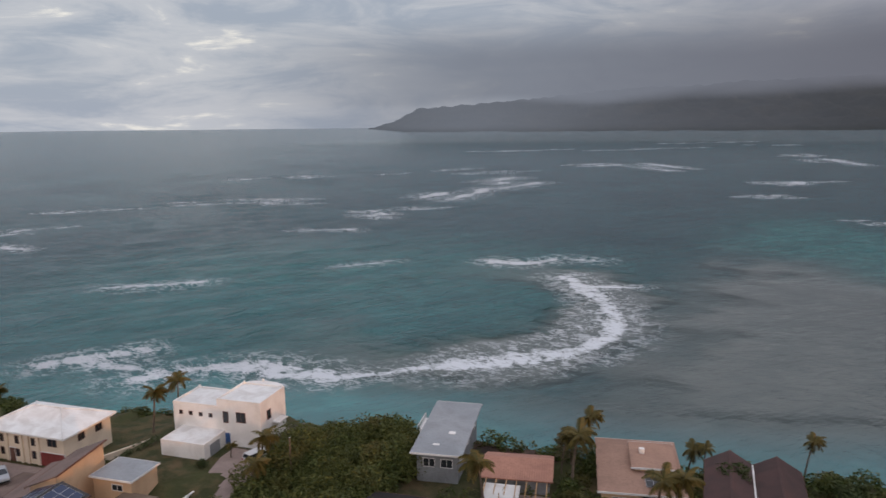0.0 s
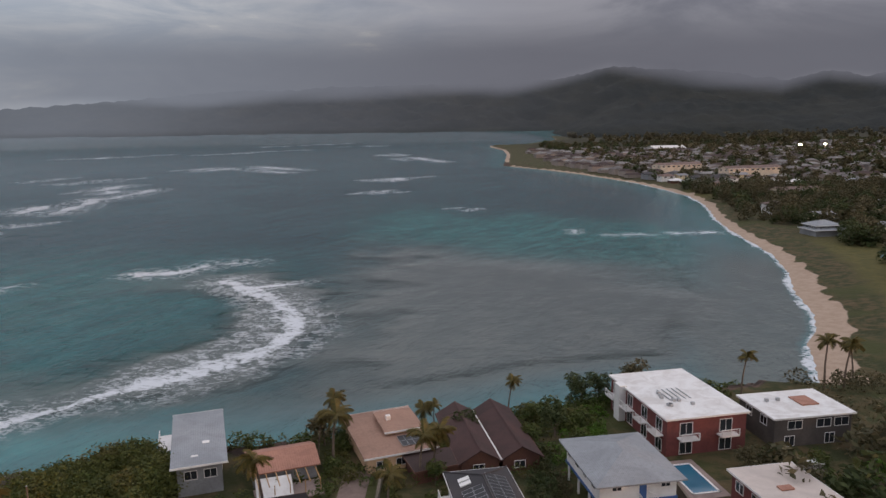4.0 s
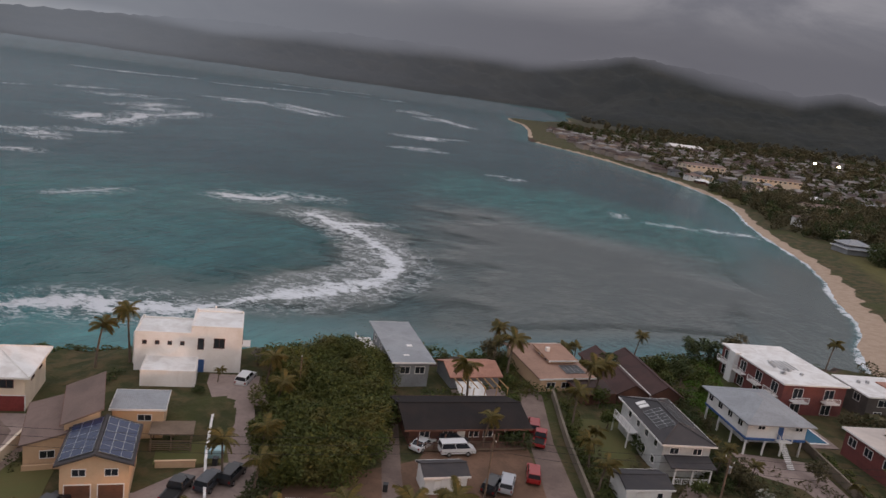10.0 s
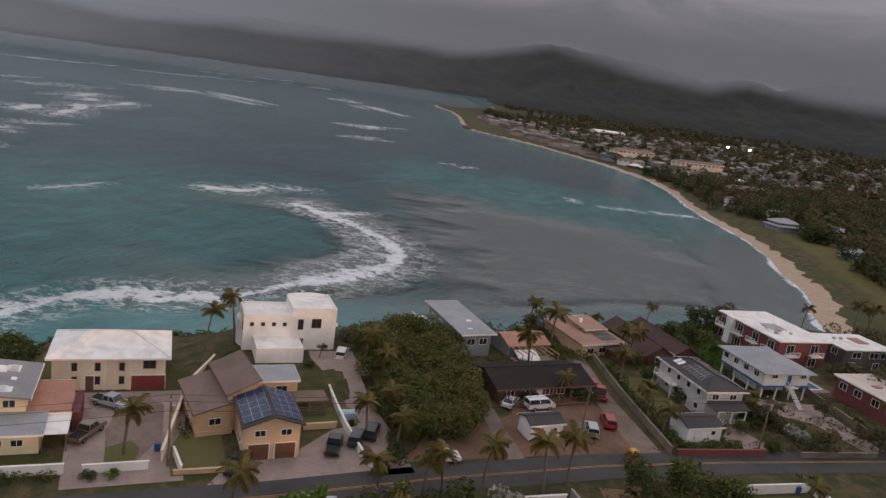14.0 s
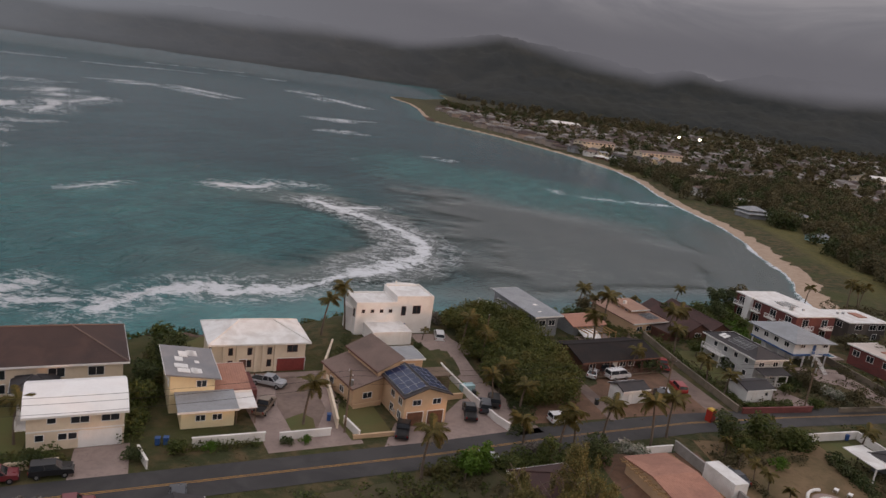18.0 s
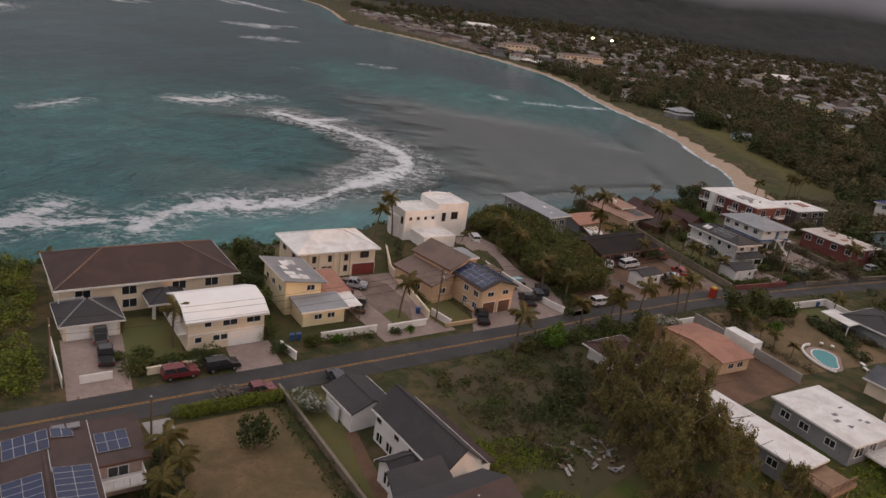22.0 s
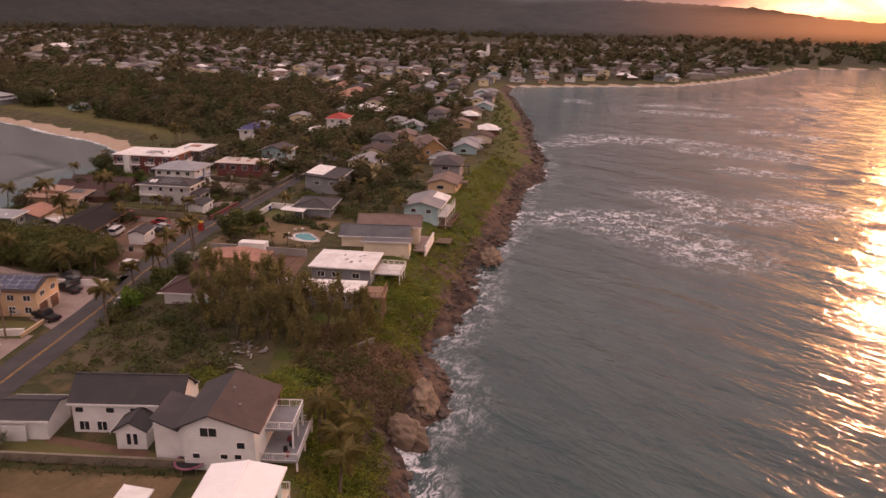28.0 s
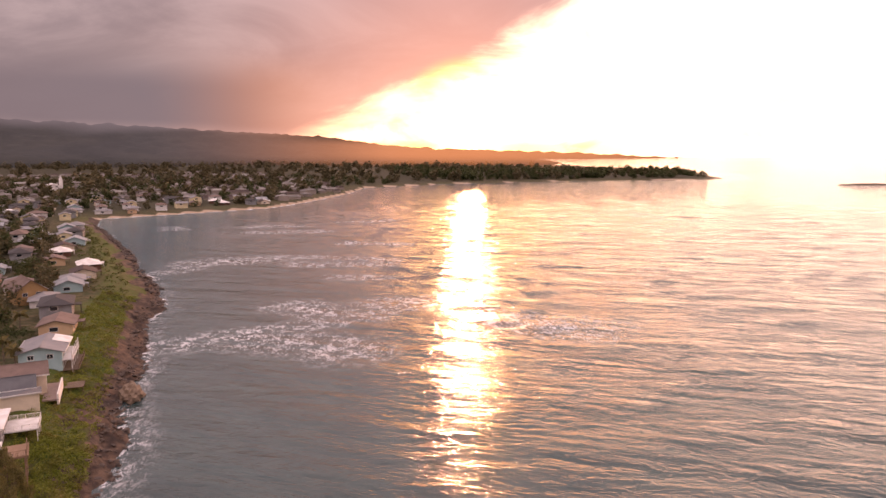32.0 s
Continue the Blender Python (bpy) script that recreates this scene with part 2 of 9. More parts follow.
BLUE_PAINT = material("blue_paint", (0.05, 0.12, 0.30), None, 0.5)
GLASS = glossy("dark_window_glass", (0.02, 0.024, 0.03), 0.06)
ROOF_BEIGE = material("beige_flat_roofing", (0.52, 0.45, 0.40), (0.44, 0.38, 0.34), 0.8, patch=0.3)
ROOF_MAROON = material("maroon_brown_shingles", (0.075, 0.038, 0.034), (0.055, 0.034, 0.031), 0.9, grain=6, lines=("Y", 5.0, 0.02))
ROOF_ADOBE = material("tan_clay_roofing", (0.36, 0.215, 0.155), (0.28, 0.17, 0.125), 0.85, lines=("X", 3.0, 0.03))
SOLAR_DARK = glossy("black_solar_cells", (0.014, 0.015, 0.018), 0.3, 0.0, 0.3)
SOLAR = glossy("blue_solar_cells", (0.012, 0.026, 0.075), 0.16, 0.0, 0.35)
METAL = glossy("galvanised_metal", (0.42, 0.43, 0.44), 0.35, 0.9)
RUBBER = material("tyre_rubber", (0.02, 0.02, 0.02), None, 0.9)
WOOD_POST = material("weathered_wood", (0.17, 0.12, 0.085), (0.12, 0.085, 0.06), 0.9, lines=("X", 9.0, 0.01))
WOOD_NEW = material("fresh_timber", (0.46, 0.28, 0.13), (0.38, 0.22, 0.10), 0.8)
CONCRETE = material("pinkish_concrete", (0.31, 0.235, 0.205), (0.24, 0.18, 0.158), 0.9, grain=1.5, patch=0.18, spread=0.08)
CONCRETE_GREY = material("grey_concrete", (0.32, 0.30, 0.28), (0.24, 0.225, 0.21), 0.9, grain=1.5, patch=0.18)
ASPHALT = material("worn_asphalt", (0.060, 0.056, 0.055), (0.042, 0.040, 0.040), 0.9, grain=8, patch=0.15, spread=0.0)
YELLOW_PAINT = material("worn_yellow_road_paint", (0.42, 0.22, 0.05), (0.28, 0.15, 0.05), 0.8)
LAWN = material("mown_lawn", (0.088, 0.098, 0.030), (0.118, 0.098, 0.036), 0.95, grain=5, patch=0.12, bump=0.6)
DRY_LAWN = material("dry_brown_lawn", (0.185, 0.120, 0.064), (0.105, 0.078, 0.036), 0.95, grain=2, patch=0.16, bump=0.6)
DIRT = material("bare_reddish_earth", (0.17, 0.095, 0.06), (0.11, 0.065, 0.042), 0.95, grain=2, patch=0.2, bump=0.6)
STONE_WALL = material("mossy_stone_wall", (0.21, 0.17, 0.13), (0.13, 0.11, 0.08), 0.95, grain=4, bump=0.8)
POOL_WATER = glossy("turquoise_pool_water", (0.025, 0.25, 0.26), 0.08, 0.0, 0.35)
BARK = material("grey_brown_bark", (0.16, 0.12, 0.09), (0.10, 0.075, 0.055), 0.95, lines=("Z", 9.0, 0.02), bump=0.6)
LEAF_GREEN = leafy("green_shrub_leaves", (0.045, 0.070, 0.018), (0.105, 0.120, 0.030), (0.115, 0.090, 0.030))
LEAF_GROVE = leafy("olive_green_thicket_leaves", (0.050, 0.068, 0.018), (0.120, 0.122, 0.030), (0.130, 0.105, 0.032))
LEAF_DARK = leafy("dark_green_leaves", (0.034, 0.052, 0.018), (0.075, 0.092, 0.030), (0.082, 0.074, 0.03))
LEAF_LIME = leafy("bright_green_leaves", (0.06, 0.13, 0.015), (0.10, 0.17, 0.02), (0.07, 0.12, 0.02))
LEAF_PINE = leafy("olive_brown_needles", (0.090, 0.096, 0.034), (0.255, 0.205, 0.075), (0.19, 0.145, 0.055))
LEAF_WOOD = leafy("brownish_woodland_leaves", (0.062, 0.062, 0.030), (0.145, 0.116, 0.058), (0.105, 0.086, 0.044))
LEAF_PALM = leafy("yellow_green_palm_leaves", (0.070, 0.070, 0.020), (0.19, 0.135, 0.04), (0.13, 0.105, 0.03), 0.5)
LEAF_FLOWER = leafy("white_blossom_and_leaves", (0.05, 0.08, 0.03), (0.55, 0.52, 0.46), (0.06, 0.09, 0.03))
LEAF_GREY = leafy("grey_green_twigs", (0.16, 0.14, 0.12), (0.24, 0.21, 0.18), (0.12, 0.11, 0.08))

# ------------------------------------------------------------------ mesh helpers


class Mesh:
    """Gathers corners and faces."""

    def __init__(self):
        self.v, self.f = [], []

    def add(self, verts, faces):
        n = len(self.v)
        self.v += [tuple(p) for p in verts]
        self.f += [tuple(n + i for i in q) for q in faces]
        return self

    def box(self, c, s, rz=0.0, taper=1.0):
        ca, sa = math.cos(rz), math.sin(rz)
        out = []
        for z, k in ((-0.5, 1.0), (0.5, taper)):
            for x, y in ((-0.5, -0.5), (0.5, -0.5), (0.5, 0.5), (-0.5, 0.5)):
                px, py = x * s[0] * k, y * s[1] * k
                out.append((c[0] + px * ca - py * sa, c[1] + px * sa + py * ca, c[2] + z * s[2]))
        return self.add(out, [(3, 2, 1, 0), (4, 5, 6, 7), (0, 1, 5, 4), (1, 2, 6, 5), (2, 3, 7, 6), (3, 0, 4, 7)])

    def bar(self, a, b, r, n=6, r2=None):
        """A round bar from a to b."""
        a, b = Vector(a), Vector(b)
        q = (b - a).to_track_quat("Z", "Y")
        r2 = r if r2 is None else r2
        ring = [Vector((math.cos(2 * math.pi * i / n), math.sin(2 * math.pi * i / n), 0)) for i in range(n)]
        pts = [a + q @ (p * r) for p in ring] + [b + q @ (p * r2) for p in ring]
        faces = [(i, (i + 1) % n, n + (i + 1) % n, n + i) for i in range(n)]
        return self.add(pts, faces + [tuple(range(n - 1, -1, -1)), tuple(range(n, 2 * n))])

    def slab(self, pts, t):
        """A plate of thickness t under the polygon pts (counter-clockwise from above)."""
        n = len(pts)
        low = [(p[0], p[1], p[2] - t) for p in pts]
        faces = [tuple(range(n)), tuple(range(2 * n - 1, n - 1, -1))] + [(i, n + i, n + (i + 1) % n, (i + 1) % n) for i in range(n)]
        return self.add(list(pts) + low, faces)

    def prism(self, profile, y0, y1):
        """A side profile of (x, z) points run from y0 to y1."""
        n = len(profile)
        pts = [(x, y0, z) for x, z in profile] + [(x, y1, z) for x, z in profile]
        faces = [tuple(range(n)), tuple(range(2 * n - 1, n - 1, -1))] + [(i, n + i, n + (i + 1) % n, (i + 1) % n) for i in range(n)]
        return self.add(pts, faces)

    def data(self, name, mat, smooth=False):
        me = bpy.data.meshes.new(name)
        me.from_pydata(self.v, [], self.f)
        me.materials.append(mat)
        if smooth:
            me.polygons.foreach_set("use_smooth", [True] * len(me.polygons))
        me.update()
        return me


def part(name, mesh, mat, parent=None, label="", m=None, smooth=False):
    """Links a Mesh (or ready mesh data) as one object under a thing or a part."""
    ob = new(name, mesh.data(name, mat, smooth) if isinstance(mesh, Mesh) else mesh)
    if parent:
        ob.parent = parent
    if m is not None:
        ob.matrix_basis = m
    return tagged(ob, label)


def thing(name, m, label, category, group=""):
    ob = new(name)
    ob.empty_display_size = 0.5
    ob.matrix_basis = m
    return tagged(ob, label, category, group)


def structure(name, mesh, mat, label, m=None, smooth=False):
    return tagged(part(name, mesh, mat, None, label, m, smooth), kind="structure")


SHARED = {}


def shared(key, make):
    if key not in SHARED:
        SHARED[key] = make()
    return SHARED[key]


# ------------------------------------------------------------------ ground and sea
G = 7.7
COAST = []
COAST += [(-240, 40), (-225, 66), (-185, 80), (-150, 86), (-118, 91), (-99, 98), (-81, 103), (-66, 110.5), (-50, 118), (-34, 123), (-20, 126.5), (-4, 130.5), (14, 135), (30, 141), (44, 146.5), (55, 152), (70, 156), (85, 158.5), (97, 162), (106, 169), (112, 183)]
COAST += [(118, 200), (126, 212), (134, 230), (141, 258), (153, 290), (163, 328), (167, 365), (171, 400), (178, 440), (188, 480), (197, 520), (203, 570), (200, 622), (192, 690), (178, 745)]
COAST += [(160, 810), (139, 868), (110, 930), (86, 985), (95, 1083), (112, 1300), (118, 1505), (100, 1680), (103, 1800), (180, 1840), (330, 2300), (360, 3000), (140, 3500), (-260, 3900), (-900, 4250), (-2100, 4600), (-2600, 5400)]
COAST += [(6000, 5400), (6000, -1300), (1900, -1250), (1320, -1010), (1250, -960), (1215, -600), (1130, -330), (1014, -165), (833, -114), (700, -60), (619, -20), (566, 51), (521, 122)]
COAST += [(464, 112), (380, 84), (288, 54), (230, 40), (184, 25), (160, 20), (137, 15), (120, 18), (99, 15), (80, 12), (59, 9), (40, 10), (25, 8), (10, 4), (-8, 3), (-16, 5), (-26, -2), (-36, -6), (-44, -2), (-52, -5), (-62, -10), (-85, -16), (-120, -22), (-170, -20)]


def shore_distance(px, py):
    """Metres from the waterline, positive on land."""
    c = np.array(COAST, float)
    d2 = np.full(px.shape, 1e12)
    inside = np.zeros(px.shape, bool)
    for (x0, y0), (x1, y1) in zip(c, np.roll(c, -1, axis=0)):
        ex, ey = x1 - x0, y1 - y0
        s = np.clip(((px - x0) * ex + (py - y0) * ey) / (ex * ex + ey * ey), 0, 1)
        d2 = np.minimum(d2, (px - x0 - s * ex) ** 2 + (py - y0 - s * ey) ** 2)
        if y0 != y1:
            inside ^= ((y0 > py) != (y1 > py)) & (px < ex * (py - y0) / ey + x0)
    return np.where(inside, 1, -1) * np.sqrt(d2)


def smooth(a, lo, hi):
    s = np.clip((a - lo) / (hi - lo), 0, 1)
    return s * s * (3 - 2 * s)


def waves2(px, py, seed, size):
    """Soft value noise between -1 and 1, from sums of sines."""
    r = np.random.RandomState(seed)
    out = np.zeros(px.shape)
    for k in range(9):
        a, s, p = r.uniform(0, 6.283), r.uniform(0.6, 2.4), r.uniform(0, 6.283)
        out += np.sin((px * math.cos(a) + py * math.sin(a)) * s / size * 6.283 + p) / s
    return out / 4.0


def steps(*spans):
    """Grid lines: (start, end, first spacing, last spacing) one after another."""
    out = []
    for a, b, h0, h1 in spans:
        x = a
        while x < b - 1e-6:
            out.append(x)
            x += h0 + (h1 - h0) * (x - a) / (b - a)
    return np.array(out + [spans[-1][1]])


def grid(name, xs, ys, height, attrs, mat, label, smooth_faces=True):
    X, Y = np.meshgrid(xs, ys)
    Z = height(X, Y)
    n, m_ = len(ys), len(xs)
    me = bpy.data.meshes.new(name)
    co = np.stack([X, Y, Z], -1).reshape(-1, 3)
    i = np.arange(n * m_).reshape(n, m_)
    q = np.stack([i[:-1, :-1], i[:-1, 1:], i[1:, 1:], i[1:, :-1]], -1).reshape(-1, 4)
    me.vertices.add(len(co))
    me.vertices.foreach_set("co", co.ravel())
    me.loops.add(q.size)
    me.loops.foreach_set("vertex_index", q.ravel())
    me.polygons.add(len(q))
    me.polygons.foreach_set("loop_start", np.arange(len(q)) * 4)
    me.update(calc_edges=True)
    me.polygons.foreach_set("use_smooth", np.full(len(q), smooth_faces))
    for key, values in attrs(X, Y, Z).items():
        me.attributes.new(key, "FLOAT", "POINT").data.foreach_set("value", values.ravel().astype(np.float32))
    me.materials.append(mat)
    return tagged(new(name, me), label, kind="structure")


def beachness(X, Y):
    north = smooth(X, 86, 104) * smooth(Y, 150, 168)
    south = smooth(X, 490, 530)
    return np.maximum(north, south)


def land_height(X, Y):
    d = shore_distance(X, Y)
    rough_d = d + 1.6 * waves2(X, Y, 5, 14) + 0.7 * waves2(X, Y, 6, 5)
    top = 7.7 - 1.5 * smooth(X, 70, 170) - 1.2 * smooth(X, 170, 420) - 2.5 * smooth(Y, 150, 260)
    south = smooth(-(Y - 60 - 0.12 * X), -40, 20)
    cliff_n = smooth(rough_d, -0.5, 6.0) * top
    cliff_s = 3.6 * smooth(rough_d, -1.0, 7.5) + (top - 3.6) * smooth(rough_d, 6.0, 18.0)
    cliff = cliff_n * (1 - south) + cliff_s * south
    ledge = (1 - smooth(np.abs(d - 4), 4, 8)) * (1 - beachness(X, Y)) * 0.7 * waves2(X, Y, 8, 6)
    beach = 2.6 * smooth(d, -2, 24) + (top - 2.6) * smooth(d, 30, 110)
    b = beachness(X, Y)
    z = cliff * (1 - b) + beach * b + ledge
    z = z + 1.9 * (1 - smooth(np.hypot(X + 42, Y - 101), 11, 21)) * smooth(rough_d, 4, 10)
    far = smooth(d, 150, 900)
    z = z + far * 5.0 * (1 + waves2(X, Y, 9, 700))
    return np.where(d < -3, -2.5 - np.clip(-d, 0, 30) * 0.05, np.where(d < 0, np.minimum(z, 0.6 + d) * (1 - b) + 0.25 * d * b, z))


def land_attrs(X, Y, Z):
    d = shore_distance(X, Y) + 2.0 * waves2(X, Y, 5, 14)
    b = beachness(X, Y)
    wide = 4.6 + 2.2 * (1 - smooth(Y, 230, 420))
    sand = b * (1 - smooth(d, wide, wide + 4))
    south = smooth(-(Y - 60 - 0.12 * X), -40, 20)
    reach = 4.8 + 2.6 * waves2(X, Y, 11, 18) + 1.6 * south
    rock = (1 - b) * (1 - smooth(d, reach, reach + 3.0))
    slope = (1 - b) * smooth(d, 4, 6) * (1 - smooth(d, 19, 24)) * south
    field = smooth(d, 20, 26) * (1 - smooth(d, 60, 75)) * b * smooth(Y, 175, 215) * (1 - smooth(Y, 330, 380)) * (1 - smooth(X, 400, 500))
    park = b * (1 - smooth(np.hypot((X - 240) / 1.2, Y - 575), 32, 45))
    town = smooth(X, 120, 240) * smooth(d, 18, 60)
    return {"sand": sand, "rock": rock, "slope": slope, "field": np.maximum(field, park), "town": town}


def ground_material():
    m = bpy.data.materials.new("coastal_ground")
    m.use_nodes = True
    s = Nodes(m.node_tree)
    at = s.n("ShaderNodeTexCoord").outputs["Object"]
    fine, mid, broad = s.noise(at, 2.2, 6.0, 0.7), s.noise(at, 0.35, 5.0, 0.6), s.noise(at, 0.05, 4.0, 0.6)
    scrub = s.mix(s.step(mid, 0.38, 0.66), (0.040, 0.045, 0.018), (0.110, 0.080, 0.042))
    scrub = s.mix(s.step(broad, 0.45, 0.68), scrub, (0.058, 0.062, 0.022))
    town = s.mix(s.step(mid, 0.4, 0.62), (0.034, 0.034, 0.018), (0.062, 0.052, 0.030))
    c = s.mix(s.attr("town"), scrub, town)
    c = s.mix(s.attr("field"), c, s.mix(s.step(mid, 0.35, 0.7), (0.12, 0.10, 0.035), (0.075, 0.075, 0.026)))
    c = s.mix(s.attr("slope"), c, s.mix(s.step(mid, 0.35, 0.66), (0.055, 0.085, 0.014), (0.085, 0.075, 0.030)))
    rock = s.mix(s.step(mid, 0.36, 0.66), (0.040, 0.028, 0.024), (0.130, 0.084, 0.060))
    rock = s.mix(s.math("MULTIPLY", s.step(fine, 0.5, 0.75), 0.7), rock, (0.045, 0.036, 0.032))
    c = s.mix(s.step(s.math("ADD", s.attr("rock"), s.math("MULTIPLY", s.math("SUBTRACT", mid, 0.5), 0.8)), 0.35, 0.6), c, rock)
    sand = s.mix(s.step(mid, 0.35, 0.7), (0.42, 0.315, 0.235), (0.35, 0.255, 0.185))
    c = s.mix(s.step(s.math("ADD", s.attr("sand"), s.math("MULTIPLY", s.math("SUBTRACT", mid, 0.5), 0.5)), 0.4, 0.6), c, sand)
    b = s.n("ShaderNodeBsdfPrincipled")
    s.link(c, b.inputs["Base Color"])
    b.inputs["Roughness"].default_value, b.inputs["Specular IOR Level"].default_value = 0.95, 0.2
    n1 = s.bump(fine, 0.5, 0.25)
    s.link(s.bump(mid, 0.7, 0.8, n1), b.inputs["Normal"])
    s.link(b.outputs[0], s.n("ShaderNodeOutputMaterial").inputs[0])
    return m


LXS = steps((-245, 130, 2.2, 2.2), (130, 600, 2.5, 14), (600, 1500, 14, 45), (1500, 4900, 60, 260))
LYS = steps((-1300, -40, 60, 6), (-40, 200, 2.0, 2.2), (200, 700, 3.0, 12), (700, 1900, 12, 40), (1900, 4900, 60, 260))
grid("ground", LXS, LYS, land_height, land_attrs, ground_material(), "scrubby headland ground with rock ledges, sandy beach and flat town land")

FOAM = []


foam_random = random.Random(77)


def foam(width, *pts, strength=1.0):
    """A breaking wave along a line; far ones come as a swarm of short broken crests."""
    for a, b in zip(pts, pts[1:]):
        ln = math.hypot(b[0] - a[0], b[1] - a[1])
        if math.hypot(a[0], a[1]) < 420 or ln < 20:
            FOAM.append((a, b, width, strength))
            continue
        for k in range(7):
            u, v = foam_random.uniform(-0.1, 0.9), foam_random.uniform(0.12, 0.45)
            off = foam_random.uniform(-2.6, 2.6) * width
            nx, ny = -(b[1] - a[1]) / ln * off, (b[0] - a[0]) / ln * off
            at_ = lambda s: (a[0] + (b[0] - a[0]) * s + nx, a[1] + (b[1] - a[1]) * s + ny)
            FOAM.append((at_(u), at_(u + v), width * foam_random.uniform(0.3, 0.75), strength))


# surf over the reef in the north bay
foam(5, (-104, 126), (-97, 140), (-88, 147), (-78, 148), (-68, 153))
foam(3.5, (-66, 149), (-58, 158), (-52, 166), (-45, 171))
foam(6, (-46, 171), (-36, 182), (-28, 191), (-21, 203), (-20, 217), (-26, 238), (-38, 257), (-50, 270), (-60, 281))
foam(3.5, (-48, 181), (-38, 191), (-32, 206), (-31, 222), (-36, 240), (-46, 256), strength=0.6)
foam(2.5, (-15, 196), (-13, 208), (-16, 224), strength=0.6)
foam(5, (-101, 296), (-86, 298), (-77, 317), (-64, 318))
foam(3, (-52, 269), (-30, 279))
foam(14, (-275, 507), (-288, 603), (-287, 702))
foam(10, (-370, 742), (-334, 816))
foam(12, (-320, 945), (-284, 1024), (-165, 902))
foam(14, (-257, 1848), (-172, 1869))
foam(12, (-145, 1464), (-80, 1300), (-13, 1114))
foam(9, (-70, 747), (-7, 807))
foam(6, (-47, 613), (-31, 638))
foam(4, (15, 496), (41, 507))
foam(3, (106, 386), (123, 387))
foam(3, (139, 389), (160, 392))
foam(2.5, (88, 392), (90, 404))
foam(6, (-247, 388), (-234, 408))
foam(5, (-470, 700), (-430, 820))
foam(8, (-560, 560), (-520, 640))
foam(10, (-700, 1300), (-560, 1450))
foam(10, (-500, 1900), (-300, 2100))
foam(7, (-420, 384), (-380, 420), (-336, 447))
foam(5, (-263, 393), (-233, 442))
foam(4, (-239, 325), (-212, 339))
foam(5, (-378, 232), (-364, 263))
foam(4, (-134, 120), (-122, 142))
foam(4, (-335, 211), (-311, 211))
foam(5, (-455, 300), (-418, 337))
foam(10, (-488, 1450), (-306, 1660))
foam(4, (-130, 128), (-100, 133))
foam(4, (-200, 180), (-176, 205))
foam(3, (-150, 255), (-138, 275))
# south bay
for width, pts in ((5, ((85, 1), (89, -12), (86, -24))), (7, ((84, -22), (76, -37), (67, -45))), (4, ((93, -14), (104, -44))), (6, ((132, -31), (119, -44))), (4, ((111, -57), (116, -62))), (6, ((129, -66), (131, -84))), (4, ((223, 26), (240, 14))), (7, ((246, 18), (254, 4), (257, -26))), (5, ((236, -37), (227, -78))), (4, ((262, -40), (242, -85))), (6, ((389, -10), (391, -54))), (5, ((317, -72), (306, -100))), (8, ((96, -102), (86, -114), (76, -124))), (5, ((440, -8), (430, -55))), (5, ((432, 58), (435, 34))), (4, ((194, -53), (188, -68))), (4, ((455, -60), (465, -123)))):
    foam(width, *pts, strength=0.66)


def swell_train(X, Y, kx, ky, length, seed):
    """Long-crested waves with peaked tops that run along (kx, ky)."""
    k = math.hypot(kx, ky)
    phase = (X * kx + Y * ky) / k / length * 6.283 + 2.2 * waves2(X, Y, seed, length * 5)
    return 2 * (0.5 + 0.5 * np.sin(phase)) ** 1.7 - 1


def sea_height(X, Y):
    r = np.hypot(X, Y)
    d = shore_distance(X, Y)
    calm = smooth(-d, 0, 40) * (1 - (1 - smooth(Y, 60, 140)) * (1 - smooth(-d, 15, 120)))
    near = 1 - smooth(r, 420, 700)
    north = smooth(Y, 60, 140)
    open_sea = smooth(-(X + 0.25 * Y), -10, 70)
    groups = 0.65 + 0.35 * waves2(X, Y, 13, 110)
    swell_n = open_sea * groups * (0.55 * swell_train(X, Y, 0.84, -0.54, 27, 3) + 0.26 * near * swell_train(X, Y, 0.95, -0.2, 13, 14))
    swell_s = np.zeros(X.shape)
    for kx, ky, length, high, seed in ((-0.96, -0.22, 29, 0.13, 15), (-0.9, 0.4, 22, 0.12, 16), (-0.84, -0.54, 16, 0.10, 17), (-0.99, 0.12, 12, 0.08, 18)):
        swell_s += 1.35 * high * swell_train(X, Y, kx, ky, length, seed) * (1 - smooth(r, 420 + 12 * length, 620 + 14 * length)) * (0.6 + 0.6 * waves2(X, Y, seed + 50, 60))
    height = north * (swell_n + 0.05 * waves2(X, Y, 4, 30)) + (1 - north) * swell_s
    return height * calm * (1 - smooth(r, 900, 1600)) + 26.0 * smooth(r, 2200, 4900)


